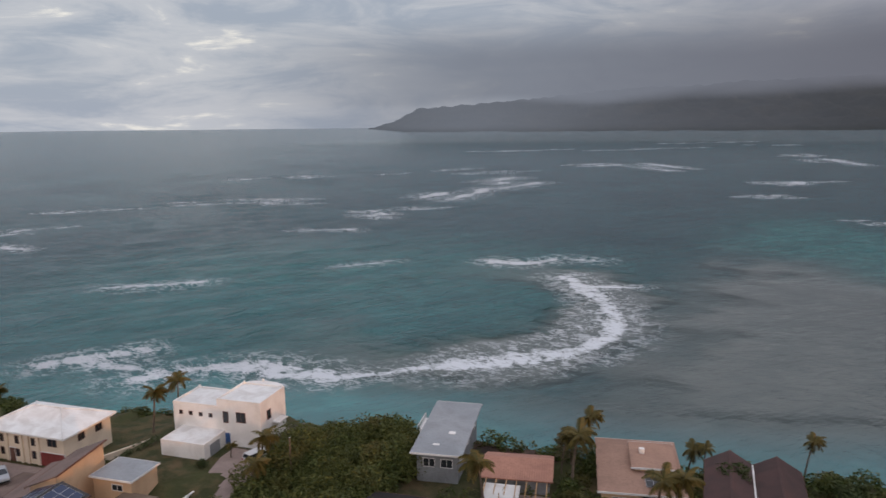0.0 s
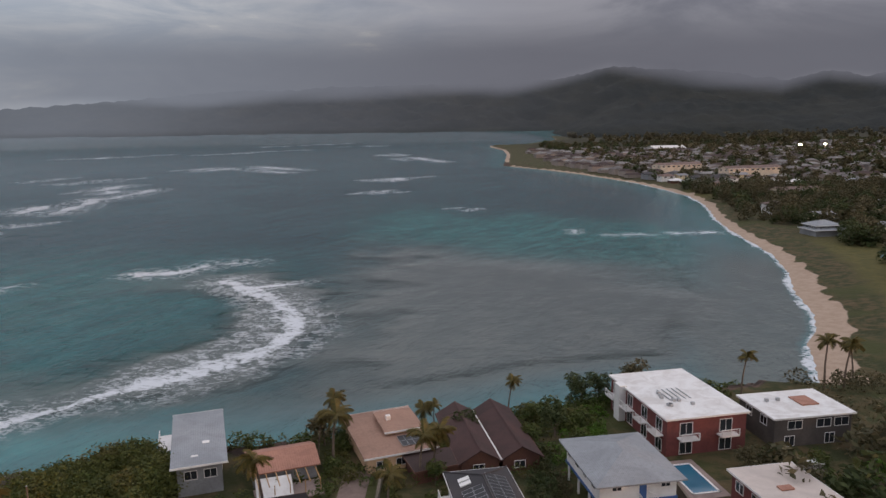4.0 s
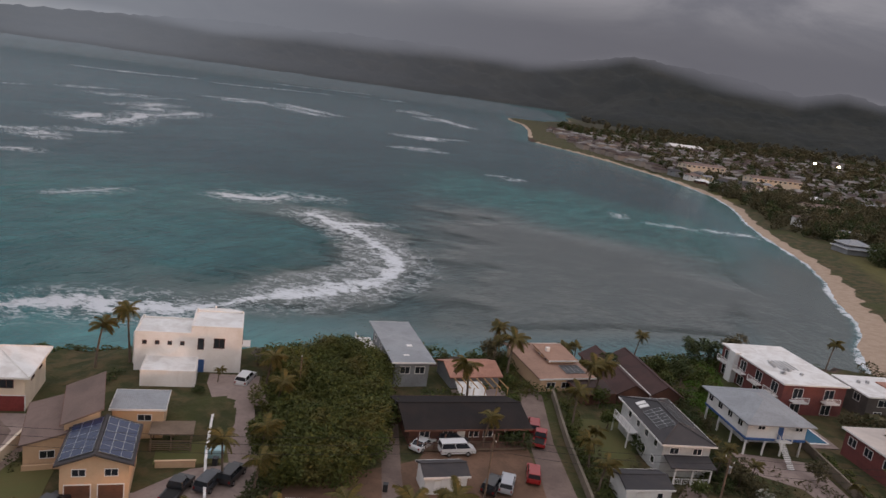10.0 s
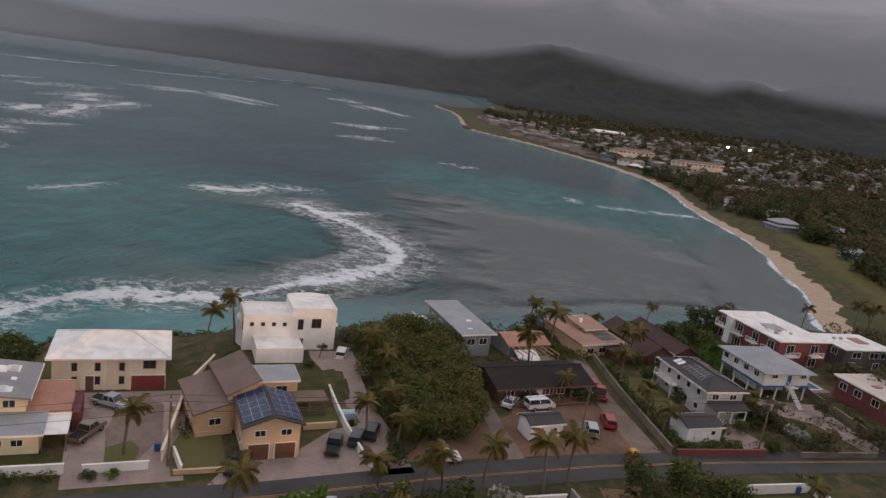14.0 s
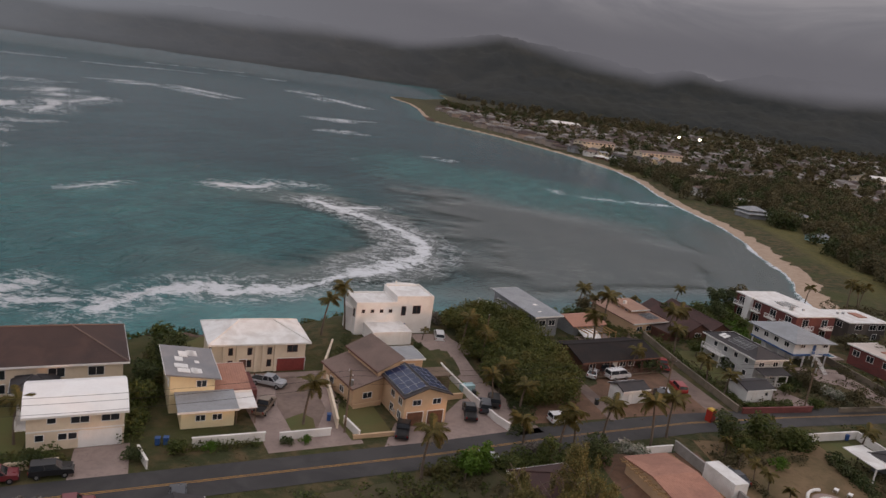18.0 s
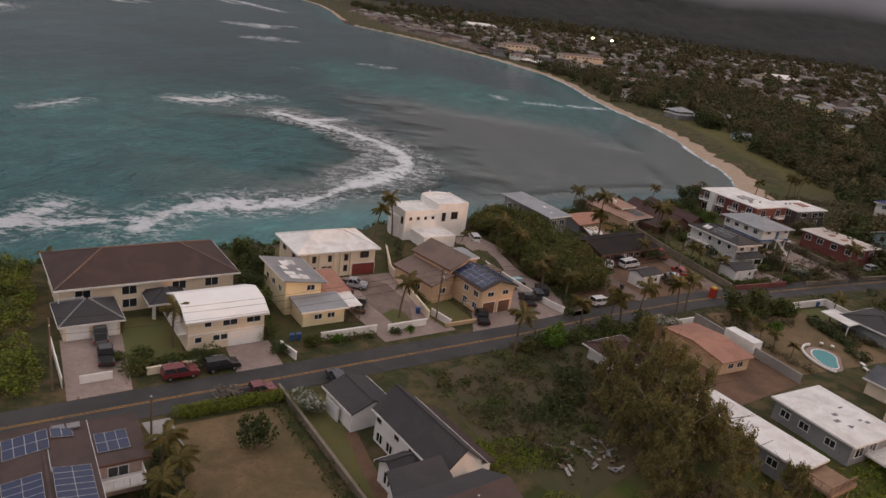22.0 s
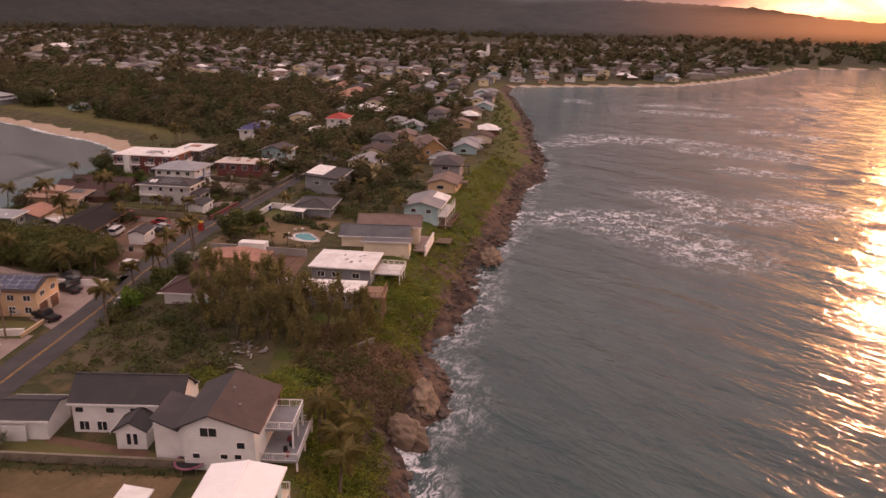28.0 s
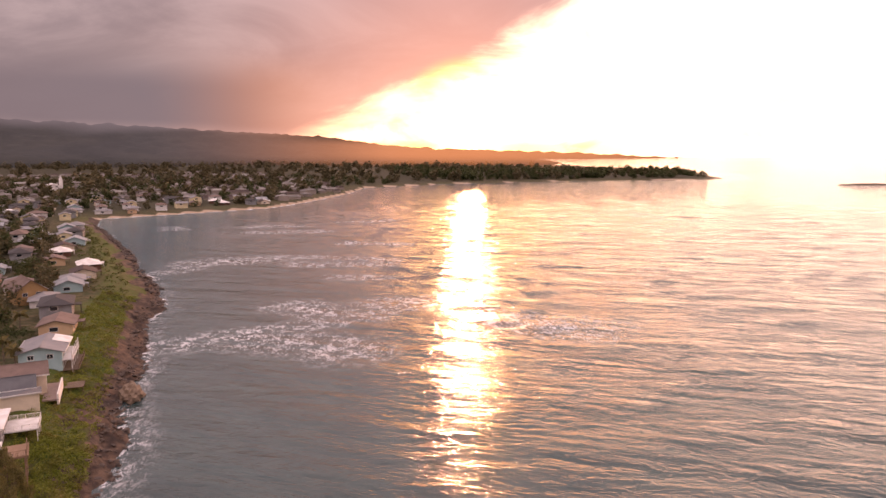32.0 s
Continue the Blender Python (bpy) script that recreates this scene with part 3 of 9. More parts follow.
def sea_attrs(X, Y, Z):
    d = -shore_distance(X, Y)
    wob = 6 * waves2(X, Y, 21, 45) + 2.5 * waves2(X, Y, 22, 14)
    f = np.zeros(X.shape)
    trail = np.zeros(X.shape)
    for (x0, y0), (x1, y1), wd, strong in FOAM:
        ex, ey = x1 - x0, y1 - y0
        s = np.clip(((X - x0) * ex + (Y - y0) * ey) / (ex * ex + ey * ey), 0, 1)
        dist = np.hypot(X - x0 - s * ex, Y - y0 - s * ey) + 0.12 * wd * wob / 3
        f = np.maximum(f, strong * (1 - smooth(dist, wd * 0.35, wd * 1.1)))
        trail = np.maximum(trail, 1 - smooth(dist, wd * 0.6, wd * 3.2))
    beach = beachness(X, Y)
    rim = (1 - smooth(d + 0.5 * wob, -0.5, 4.5)) * (1 - beach) + (1 - smooth(d + 0.15 * wob, 0.5, 3.2)) * beach
    south = smooth(-Y, -60, 0)
    rim = rim * (1 - smooth(np.hypot(X, Y), 650, 1000)) * np.clip(0.62 + 0.2 * south * waves2(X, Y, 44, 60) + 0.12 * south + 0.35 * beach, 0, 1)
    inner = smooth(X + 8 * waves2(X, Y, 31, 60) - (-30 + 0.05 * (Y - 200)) + 10 * waves2(X, Y, 35, 24), -28, 42)
    north = smooth(Y, 60, 130)
    reef = inner * north * (1 - smooth(Y + 18 * waves2(X, Y, 32, 120) + 0.25 * X, 330, 420))
    ring = north * (1 - smooth(np.abs(np.hypot(X + 75, (Y - 225) * 0.85) - 52) + wob, 10, 24)) * smooth(X, -130, -40)
    reef = np.clip(np.maximum(reef, ring), 0, 1) * np.maximum(smooth(d, 12, 40), smooth(d, 0, 3) * smooth(X, 70, 95))
    chan = north * smooth(d, 14, 40) * (1 - smooth(np.abs(Y + 0.55 * X - 425 + 26 * waves2(X, Y, 33, 140)), 45, 115)) * smooth(X, -60, 10)
    reef = reef * (1 - 0.75 * chan)
    shal = north * (1 - smooth(d, 8, 40)) * 0.7
    teal = np.clip(chan + shal + 0.75 * north * smooth(-X, -10, 60) * (1 - smooth(np.hypot(X + 110, Y - 210), 60, 190)), 0, 1)
    return {"foam": np.maximum(f, rim), "trail": np.maximum(trail, 0.5 * (1 - smooth(d, 2, 9)) * south), "reef": reef, "teal": teal, "lee": south, "still": np.maximum(reef, north * (1 - smooth(d, 26, 60)) * smooth(X, -140, -60)), "chop": 1 - south * (0.74 - 0.26 * smooth(d, 30, 150))}


def water_material():
    m = bpy.data.materials.new("sea_water")
    m.use_nodes = True
    s = Nodes(m.node_tree)
    at = s.n("ShaderNodeTexCoord").outputs["Object"]
    broad, mid = s.noise(at, 0.012, 4.0, 0.55, 0.5), s.noise(at, 0.07, 5.0, 0.6, 0.3)
    streak = s.noise(s.scaled(at, (0.35, 1.0, 1.0)), 0.30, 5.0, 0.65, 1.0)
    c = s.mix(s.step(broad, 0.35, 0.65), (0.018, 0.060, 0.074), (0.027, 0.080, 0.094))
    c = s.mix(s.math("MULTIPLY", s.attr("lee"), 0.75), c, s.mix(s.step(mid, 0.35, 0.65), (0.026, 0.048, 0.045), (0.038, 0.062, 0.055)))
    c = s.mix(s.attr("teal"), c, s.mix(s.step(mid, 0.3, 0.7), (0.026, 0.125, 0.130), (0.040, 0.172, 0.170)))
    reef = s.mix(s.step(s.math("ADD", s.math("MULTIPLY", streak, 0.4), s.math("MULTIPLY", mid, 0.6)), 0.38, 0.64), (0.056, 0.070, 0.062), (0.080, 0.090, 0.078))
    c = s.mix(s.math("MULTIPLY", s.attr("reef"), 0.9), c, reef)
    turned = s.n("ShaderNodeMapping")
    s.link(at, turned.inputs[0])
    turned.inputs["Rotation"].default_value = (0, 0, radians(28))
    gust = s.math("ADD", s.math("MULTIPLY", s.noise(s.scaled(turned.outputs[0], (1.0, 0.3, 1.0)), 0.13, 5.0, 0.7, 0.4), 0.9), s.math("MULTIPLY", s.noise(s.scaled(turned.outputs[0], (1.0, 0.25, 1.0)), 0.02, 4.0, 0.6, 0.4), 0.5))
    shade = s.n("ShaderNodeVectorMath", operation="SCALE")
    s.link(c, shade.inputs[0])
    s.link(s.math("ADD", 1.0, s.math("MULTIPLY", s.math("SUBTRACT", gust, 0.7), s.math("SUBTRACT", 1.0, s.math("MULTIPLY", s.attr("reef"), 0.6)))), shade.inputs["Scale"])
    c = shade.outputs[0]
    lace = s.noise(s.scaled(at, (0.5, 1.0, 1.0)), 0.9, 6.0, 0.72, 1.2)
    lace2 = s.noise(at, 0.22, 4.0, 0.6, 0.8)
    mixed = s.math("ADD", s.math("MULTIPLY", lace, 0.6), s.math("MULTIPLY", lace2, 0.4))
    body = s.step(s.math("ADD", s.math("MULTIPLY", s.attr("foam"), 0.70), s.math("MULTIPLY", s.math("SUBTRACT", mixed, 0.5), 2.7)), 0.42, 0.72)
    body = s.math("MULTIPLY", body, s.step(s.attr("foam"), 0.02, 0.25))
    veil = s.math("MULTIPLY", s.attr("trail"), s.step(s.math("ADD", lace, s.math("MULTIPLY", lace2, 0.7)), 0.80, 1.04))
    caps = s.math("MULTIPLY", s.step(s.noise(s.scaled(at, (0.6, 1.6, 1.0)), 0.11, 6.0, 0.7, 0.6), 0.735, 0.76), 0.8)
    white = s.math("MAXIMUM", s.math("MAXIMUM", body, s.math("MULTIPLY", veil, 0.85)), caps)
    c = s.mix(white, c, (0.62, 0.64, 0.66))
    b = s.n("ShaderNodeBsdfPrincipled")
    s.link(c, b.inputs["Base Color"])
    b.inputs["IOR"].default_value = 1.33
    s.put(b.inputs["Roughness"], s.math("ADD", s.math("MULTIPLY", white, 0.6), s.math("SUBTRACT", 0.17, s.math("MULTIPLY", s.attr("lee"), 0.09))))
    h1 = s.noise(s.scaled(turned.outputs[0], (1.0, 0.42, 1.0)), 0.85, 5.0, 0.62, 0.5)
    h2 = s.noise(s.scaled(turned.outputs[0], (1.0, 0.6, 1.0)), 0.22, 4.0, 0.6, 0.5)
    calm = s.math("SUBTRACT", 1.0, s.math("MULTIPLY", s.attr("still"), 0.90))
    calm = s.math("MULTIPLY", calm, s.attr("chop"))
    h1 = s.math("MULTIPLY", h1, s.math("SUBTRACT", 1.0, s.math("MULTIPLY", s.attr("lee"), 0.7)))
    h2 = s.math("MULTIPLY", h2, s.math("SUBTRACT", 1.0, s.math("MULTIPLY", s.attr("lee"), 0.15)))
    h1, h2 = s.math("MULTIPLY", h1, calm), s.math("MULTIPLY", h2, calm)
    h3 = s.noise(s.scaled(turned.outputs[0], (1.0, 0.22, 1.0)), 0.05, 3.0, 0.55, 0.4)
    h3 = s.math("MULTIPLY", h3, calm)
    h4 = s.math("MULTIPLY", s.noise(s.scaled(turned.outputs[0], (1.0, 0.3, 1.0)), 0.10, 4.0, 0.6, 0.5), calm)
    n1 = s.bump(h3, 0.7, 6.0, s.bump(h4, 0.8, 4.0, s.bump(h1, 1.0, 1.5)))
    s.link(s.bump(h2, 0.8, 2.6, n1), b.inputs["Normal"])
    s.link(b.outputs[0], s.n("ShaderNodeOutputMaterial").inputs[0])
    return m


SXS = steps((-4900, -700, 300, 30), (-700, -180, 16, 3.5), (-180, 210, 2.2, 2.2), (210, 560, 3.0, 8), (560, 1400, 10, 40), (1400, 4900, 60, 300))
SYS = steps((-4900, -600, 300, 25), (-600, -160, 14, 4), (-160, 40, 2.6, 2.6), (40, 100, 4, 3), (100, 420, 2.4, 2.4), (420, 1000, 4, 9), (1000, 2000, 14, 40), (2000, 4900, 60, 300))
grid("water", SXS, SYS, sea_height, sea_attrs, water_material(), "grey-teal sea with white surf breaking over a shallow reef")

# ------------------------------------------------------------------ mountains
RIDGE = [(-48, -0.6), (-38, -0.6), (-35.4, 0.1), (-33.6, 1.05), (-27, 1.6), (-17, 2.4), (-9, 2.7), (-1, 2.9), (8, 3.1), (12, 3.95), (16, 3.6), (20, 3.3), (23.7, 2.6), (26.7, 3.15), (29, 2.7), (32.4, 3.55), (37, 3.55), (42, 3.3), (52, 2.9), (61, 2.4), (64, 2.6), (71, 2.15), (78, 1.95), (86, 1.55), (94, 1.15), (99, 0.5), (103, 0.25), (114, -0.05), (122, -0.45), (126, -0.7)]


def mountain_material():
    m = bpy.data.materials.new("forested_mountain")
    m.use_nodes = True
    s = Nodes(m.node_tree)
    at = s.n("ShaderNodeTexCoord").outputs["Object"]
    mid, fine = s.noise(at, 0.004, 6.0, 0.65), s.noise(at, 0.03, 5.0, 0.7)
    c = s.mix(s.step(mid, 0.35, 0.7), (0.016, 0.020, 0.017), (0.030, 0.031, 0.023))
    c = s.mix(s.math("MULTIPLY", s.step(fine, 0.5, 0.75), 0.6), c, (0.018, 0.020, 0.018))
    b = s.n("ShaderNodeBsdfPrincipled")
    s.link(c, b.inputs["Base Color"])
    b.inputs["Roughness"].default_value, b.inputs["Specular IOR Level"].default_value = 1.0, 0.1
    s.link(s.bump(fine, 0.8, 12.0), b.inputs["Normal"])
    s.link(b.outputs[0], s.n("ShaderNodeOutputMaterial").inputs[0])
    return m


def mountains(name, az0, az1, near, far, share, seed, label):
    """A range seen as a ring sector: slopes climb from near to a ridge at far, gullied by noise."""
    azs = np.arange(az0, az1, 0.22)
    rs = np.linspace(near, far, 26)
    A, R = np.meshgrid(np.radians(azs), rs)
    X, Y = R * np.sin(A), R * np.cos(A)
    el = np.interp(np.degrees(A), [p[0] for p in RIDGE], [p[1] for p in RIDGE])
    crest = np.maximum(58 + np.tan(np.radians(el * share)) * far, 1.0)
    u = (R - near) / (far - near)
    gully = np.abs(waves2(X, Y, seed, 520)) + 0.5 * np.abs(waves2(X, Y, seed + 1, 210))
    Z = -6 + (crest + 6) * (u ** 1.25) * (1 - 0.30 * gully * (1 - u) * 2.2) + 9 * u * waves2(X, Y, seed + 2, 90)
    if name == "foothills":
        Z = -8 + (Z + 8) * (1 - smooth(np.degrees(A), 106, 117)) * smooth(np.degrees(A), 6, 14)
    n, m_ = A.shape
    i = np.arange(n * m_).reshape(n, m_)
    q = np.stack([i[:-1, :-1], i[:-1, 1:], i[1:, 1:], i[1:, :-1]], -1).reshape(-1, 4)
    me = bpy.data.meshes.new(name)
    me.from_pydata(np.stack([X, Y, Z], -1).reshape(-1, 3).tolist(), [], q[:, ::-1].tolist())
    me.materials.append(MOUNTAIN)
    me.polygons.foreach_set("use_smooth", [True] * len(q))
    return tagged(new(name, me), label, kind="structure")


MOUNTAIN = mountain_material()
mountains("mountain_range", -48, 127, 3300, 4500, 1.0, 50, "dark forested mountain range under low cloud")
mountains("foothills", 6, 118, 2300, 3200, 0.42, 60, "dark wooded foothills below the mountains")



def cloud_haze_sheet(name, radius, az0, az1, label):
    """Low cloud that hides the tops of the range: a sheet that glows by itself, thin below and broken by noise."""
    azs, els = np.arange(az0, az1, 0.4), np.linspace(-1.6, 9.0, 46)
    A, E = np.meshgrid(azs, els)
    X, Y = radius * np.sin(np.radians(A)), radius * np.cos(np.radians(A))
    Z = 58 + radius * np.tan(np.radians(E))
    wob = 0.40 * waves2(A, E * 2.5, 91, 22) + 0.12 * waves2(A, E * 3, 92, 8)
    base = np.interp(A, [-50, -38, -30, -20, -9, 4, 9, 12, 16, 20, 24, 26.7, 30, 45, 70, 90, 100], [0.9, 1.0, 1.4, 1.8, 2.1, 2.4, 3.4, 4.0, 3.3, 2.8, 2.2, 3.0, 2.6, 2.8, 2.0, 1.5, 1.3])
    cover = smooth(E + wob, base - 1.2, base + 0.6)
    # aerial haze over the slopes, painted as a thin glowing cover
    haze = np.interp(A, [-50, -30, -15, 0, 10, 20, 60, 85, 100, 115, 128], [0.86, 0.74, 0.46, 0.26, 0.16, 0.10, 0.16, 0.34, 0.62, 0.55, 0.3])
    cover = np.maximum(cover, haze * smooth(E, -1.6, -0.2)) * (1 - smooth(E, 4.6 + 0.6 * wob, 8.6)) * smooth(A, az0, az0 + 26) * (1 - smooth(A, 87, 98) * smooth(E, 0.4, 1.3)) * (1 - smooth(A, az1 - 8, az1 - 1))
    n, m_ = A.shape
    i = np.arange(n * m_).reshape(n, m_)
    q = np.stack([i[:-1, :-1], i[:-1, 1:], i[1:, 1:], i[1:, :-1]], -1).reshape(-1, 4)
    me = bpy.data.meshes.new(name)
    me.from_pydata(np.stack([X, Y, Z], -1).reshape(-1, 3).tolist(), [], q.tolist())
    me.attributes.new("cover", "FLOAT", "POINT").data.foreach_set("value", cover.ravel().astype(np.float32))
    # orange sun glow and paler western haze, put into the emission colour
    sun_glow = 0.95 * smooth(A, 80, 106)
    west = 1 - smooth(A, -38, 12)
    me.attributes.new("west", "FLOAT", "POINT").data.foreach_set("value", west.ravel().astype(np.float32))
    me.attributes.new("sun_glow", "FLOAT", "POINT").data.foreach_set("value", sun_glow.ravel().astype(np.float32))
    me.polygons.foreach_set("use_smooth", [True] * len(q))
    mat = bpy.data.materials.new("glowing_cloud_haze")
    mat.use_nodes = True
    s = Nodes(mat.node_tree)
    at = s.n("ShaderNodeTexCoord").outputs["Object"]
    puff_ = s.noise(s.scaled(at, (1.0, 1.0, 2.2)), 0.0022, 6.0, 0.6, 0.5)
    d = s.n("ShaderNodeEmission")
    s.link(s.mix(s.attr("sun_glow"), s.mix(s.attr("west"), s.mix(puff_, (0.086, 0.088, 0.108), (0.118, 0.120, 0.143)), (0.150, 0.166, 0.200)), (0.62, 0.27, 0.12)), d.inputs[0])
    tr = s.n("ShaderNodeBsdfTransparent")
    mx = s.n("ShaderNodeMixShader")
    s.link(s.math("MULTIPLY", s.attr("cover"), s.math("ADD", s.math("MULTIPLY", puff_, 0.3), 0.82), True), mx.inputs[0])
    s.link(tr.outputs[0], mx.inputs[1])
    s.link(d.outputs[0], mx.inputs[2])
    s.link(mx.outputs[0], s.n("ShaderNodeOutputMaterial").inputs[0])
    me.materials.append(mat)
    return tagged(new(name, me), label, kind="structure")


cloud_haze_sheet("backdrop", 2260, -52, 128, "low grey cloud hiding the mountain tops, with haze and sun glow as emission")


def islet(name, ends, width, height, label):
    """A low rocky islet: an uneven ridge that tapers to both ends."""
    (x0, y0), (x1, y1) = ends
    ln = math.hypot(x1 - x0, y1 - y0)
    nx, ny = -(y1 - y0) / ln, (x1 - x0) / ln
    me = Mesh()
    rows, cols = 7, 22
    r = random.Random(31)
    pts = []
    for j in range(rows):
        v = j / (rows - 1) * 2 - 1
        for i in range(cols):
            u = i / (cols - 1)
            taper = math.sin(math.pi * u) ** 0.6
            pts.append((x0 + (x1 - x0) * u + nx * v * width * taper, y0 + (y1 - y0) * u + ny * v * width * taper, -0.6 + (height + r.uniform(-0.6, 0.6)) * taper * (1 - v * v)))
    me.add(pts, [(j * cols + i, j * cols + i + 1, (j + 1) * cols + i + 1, (j + 1) * cols + i) for j in range(rows - 1) for i in range(cols - 1)])
    return tagged(part(name, me, STONE_WALL), label, kind="structure")


islet("islet", ((976, -1006), (950, -1150)), 9, 4.0, "low dark rocky islet off the far point")

# ------------------------------------------------------------------ road
ROAD = [(-240, 2), (-180, 18), (-111, 37.6), (-84, 45.4), (-57, 53.2), (-39.5, 58.2), (-20, 64.8), (5, 71.8), (27, 76.2), (50, 80), (90, 86), (128, 95), (153, 100), (220, 112), (320, 130), (430, 160)]


def resample(pts, h):
    out = []
    for (x0, y0), (x1, y1) in zip(pts, pts[1:]):
        n = max(1, int(math.hypot(x1 - x0, y1 - y0) / h))
        out += [(x0 + (x1 - x0) * i / n, y0 + (y1 - y0) * i / n) for i in range(n)]
    return out + [pts[-1]]


GROUND_TABLE = land_height(*np.meshgrid(LXS, LYS))


def ground_z(x, y):
    """Height of the ground sheet at one spot."""
    i = int(np.clip(np.searchsorted(LXS, x) - 1, 0, len(LXS) - 2))
    j = int(np.clip(np.searchsorted(LYS, y) - 1, 0, len(LYS) - 2))
    u, v = (x - LXS[i]) / (LXS[i + 1] - LXS[i]), (y - LYS[j]) / (LYS[j + 1] - LYS[j])
    t = GROUND_TABLE
    return float((t[j, i] * (1 - u) + t[j, i + 1] * u) * (1 - v) + (t[j + 1, i] * (1 - u) + t[j + 1, i + 1] * u) * v)


def strip(pts, width, lift, shift=0.0, h=6.0, flat_z=None):
    """A ribbon along pts, as a Mesh."""
    p = resample(pts, h)
    me = Mesh()
    vs = []
    for k, (x, y) in enumerate(p):
        a, b = p[max(0, k - 2)], p[min(len(p) - 1, k + 2)]
        t = Vector((b[0] - a[0], b[1] - a[1])).normalized()
        nx, ny = -t.y, t.x
        z = (flat_z if flat_z is not None else ground_z(x, y)) + lift
        for s in (shift + width / 2, shift - width / 2):
            vs.append((x + nx * s, y + ny * s, z))
    me.add(vs, [(2 * i, 2 * i + 1, 2 * i + 3, 2 * i + 2) for i in range(len(p) - 1)])
    return me


structure("road", strip(ROAD, 6.6, 0.05), ASPHALT, "two-lane asphalt road along the headland")
for side in (-0.14, 0.14):
    structure("road_marking", strip(ROAD, 0.11, 0.058, side), YELLOW_PAINT, "worn yellow centre line on asphalt")


def patch(name, pts, lift, mat, label, h=None):
    """A flat sheet of lawn, drive or earth laid on the ground."""
    z = (G if h is None else h) + lift
    return structure(name, Mesh().slab([(x, y, z) for x, y in pts], lift + 0.05), mat, label)


# ------------------------------------------------------------------ houses
def wall_pose(L, D, side, u, z, out=0.0):
    """Pose on a wall: x along it, y outwards. u from the middle, z over the base."""
    if side == "S":
        return pose(u, -D / 2 - out, z, 0, 0, 180)
    if side == "N":
        return pose(u, D / 2 + out, z, 0, 0, 0)
    if side == "E":
        return pose(L / 2 + out, u, z, 0, 0, -90)
    return pose(-L / 2 - out, u, z, 0, 0, 90)


def window(house, L, D, side, u, z, wd, ht, frame_mat=None, bars=True):
    frame_mat = frame_mat or TRIM_WHITE

    def make_frame():
        me = Mesh()
        o, q = (wd / 2 + 0.08, ht / 2 + 0.08), (wd / 2, ht / 2)
        pts = [(sx * k[0], y, sz * k[1]) for y in (-0.03, 0.07) for k in (o, q) for sx, sz in ((-1, -1), (1, -1), (1, 1), (-1, 1))]
        me.add(pts, [(i, (i + 1) % 4, 4 + (i + 1) % 4, 4 + i) for i in range(4)] + [(8 + i, 12 + i, 12 + (i + 1) % 4, 8 + (i + 1) % 4) for i in range(4)] + [(i, 8 + i, 8 + (i + 1) % 4, (i + 1) % 4) for i in range(4)] + [(4 + i, 4 + (i + 1) % 4, 12 + (i + 1) % 4, 12 + i) for i in range(4)])
        return me.data("window", frame_mat)

    def make_pane():
        return Mesh().box((0, -0.01, 0), (wd, 0.05, ht)).data("pane", GLASS)

    wn = part("window", shared(("wf", wd, ht, frame_mat.name), make_frame), None, house, m=wall_pose(L, D, side, u, z))
    part("pane", shared(("wp", wd, ht), make_pane), None, wn)
    if bars and wd > 1.0:
        n = max(2, int(wd / 0.9))
        for k in range(1, n):
            part("mullion", shared(("mu", ht, frame_mat.name), lambda: Mesh().box((0, 0.02, 0), (0.06, 0.06, ht)).data("mullion", frame_mat)), None, wn, m=pose(-wd / 2 + wd * k / n, 0, 0))
    return wn


def door(house, L, D, side, u, wd, ht, mat, z=0.0, name="door"):
    def make():
        me = Mesh().box((0, 0.0, ht / 2), (wd, 0.12, ht))
        for k in range(4 if wd > 2 else 2):
            n = 4 if wd > 2 else 2
            me.box((0, 0.065, ht * (k + 0.5) / n), (wd * 0.94, 0.03, ht / n - 0.06))
        return me.data(name, mat)
    d = part(name, shared((name, wd, ht, mat.name), make), None, house, m=wall_pose(L, D, side, u, z))
    part("frame", shared(("df", wd, ht), lambda: Mesh().box((-wd / 2 - 0.05, 0.02, ht / 2), (0.1, 0.14, ht)).box((wd / 2 + 0.05, 0.02, ht / 2), (0.1, 0.14, ht)).box((0, 0.02, ht + 0.05), (wd + 0.2, 0.14, 0.1)).data("frame", TRIM_WHITE)), None, d)
    return d


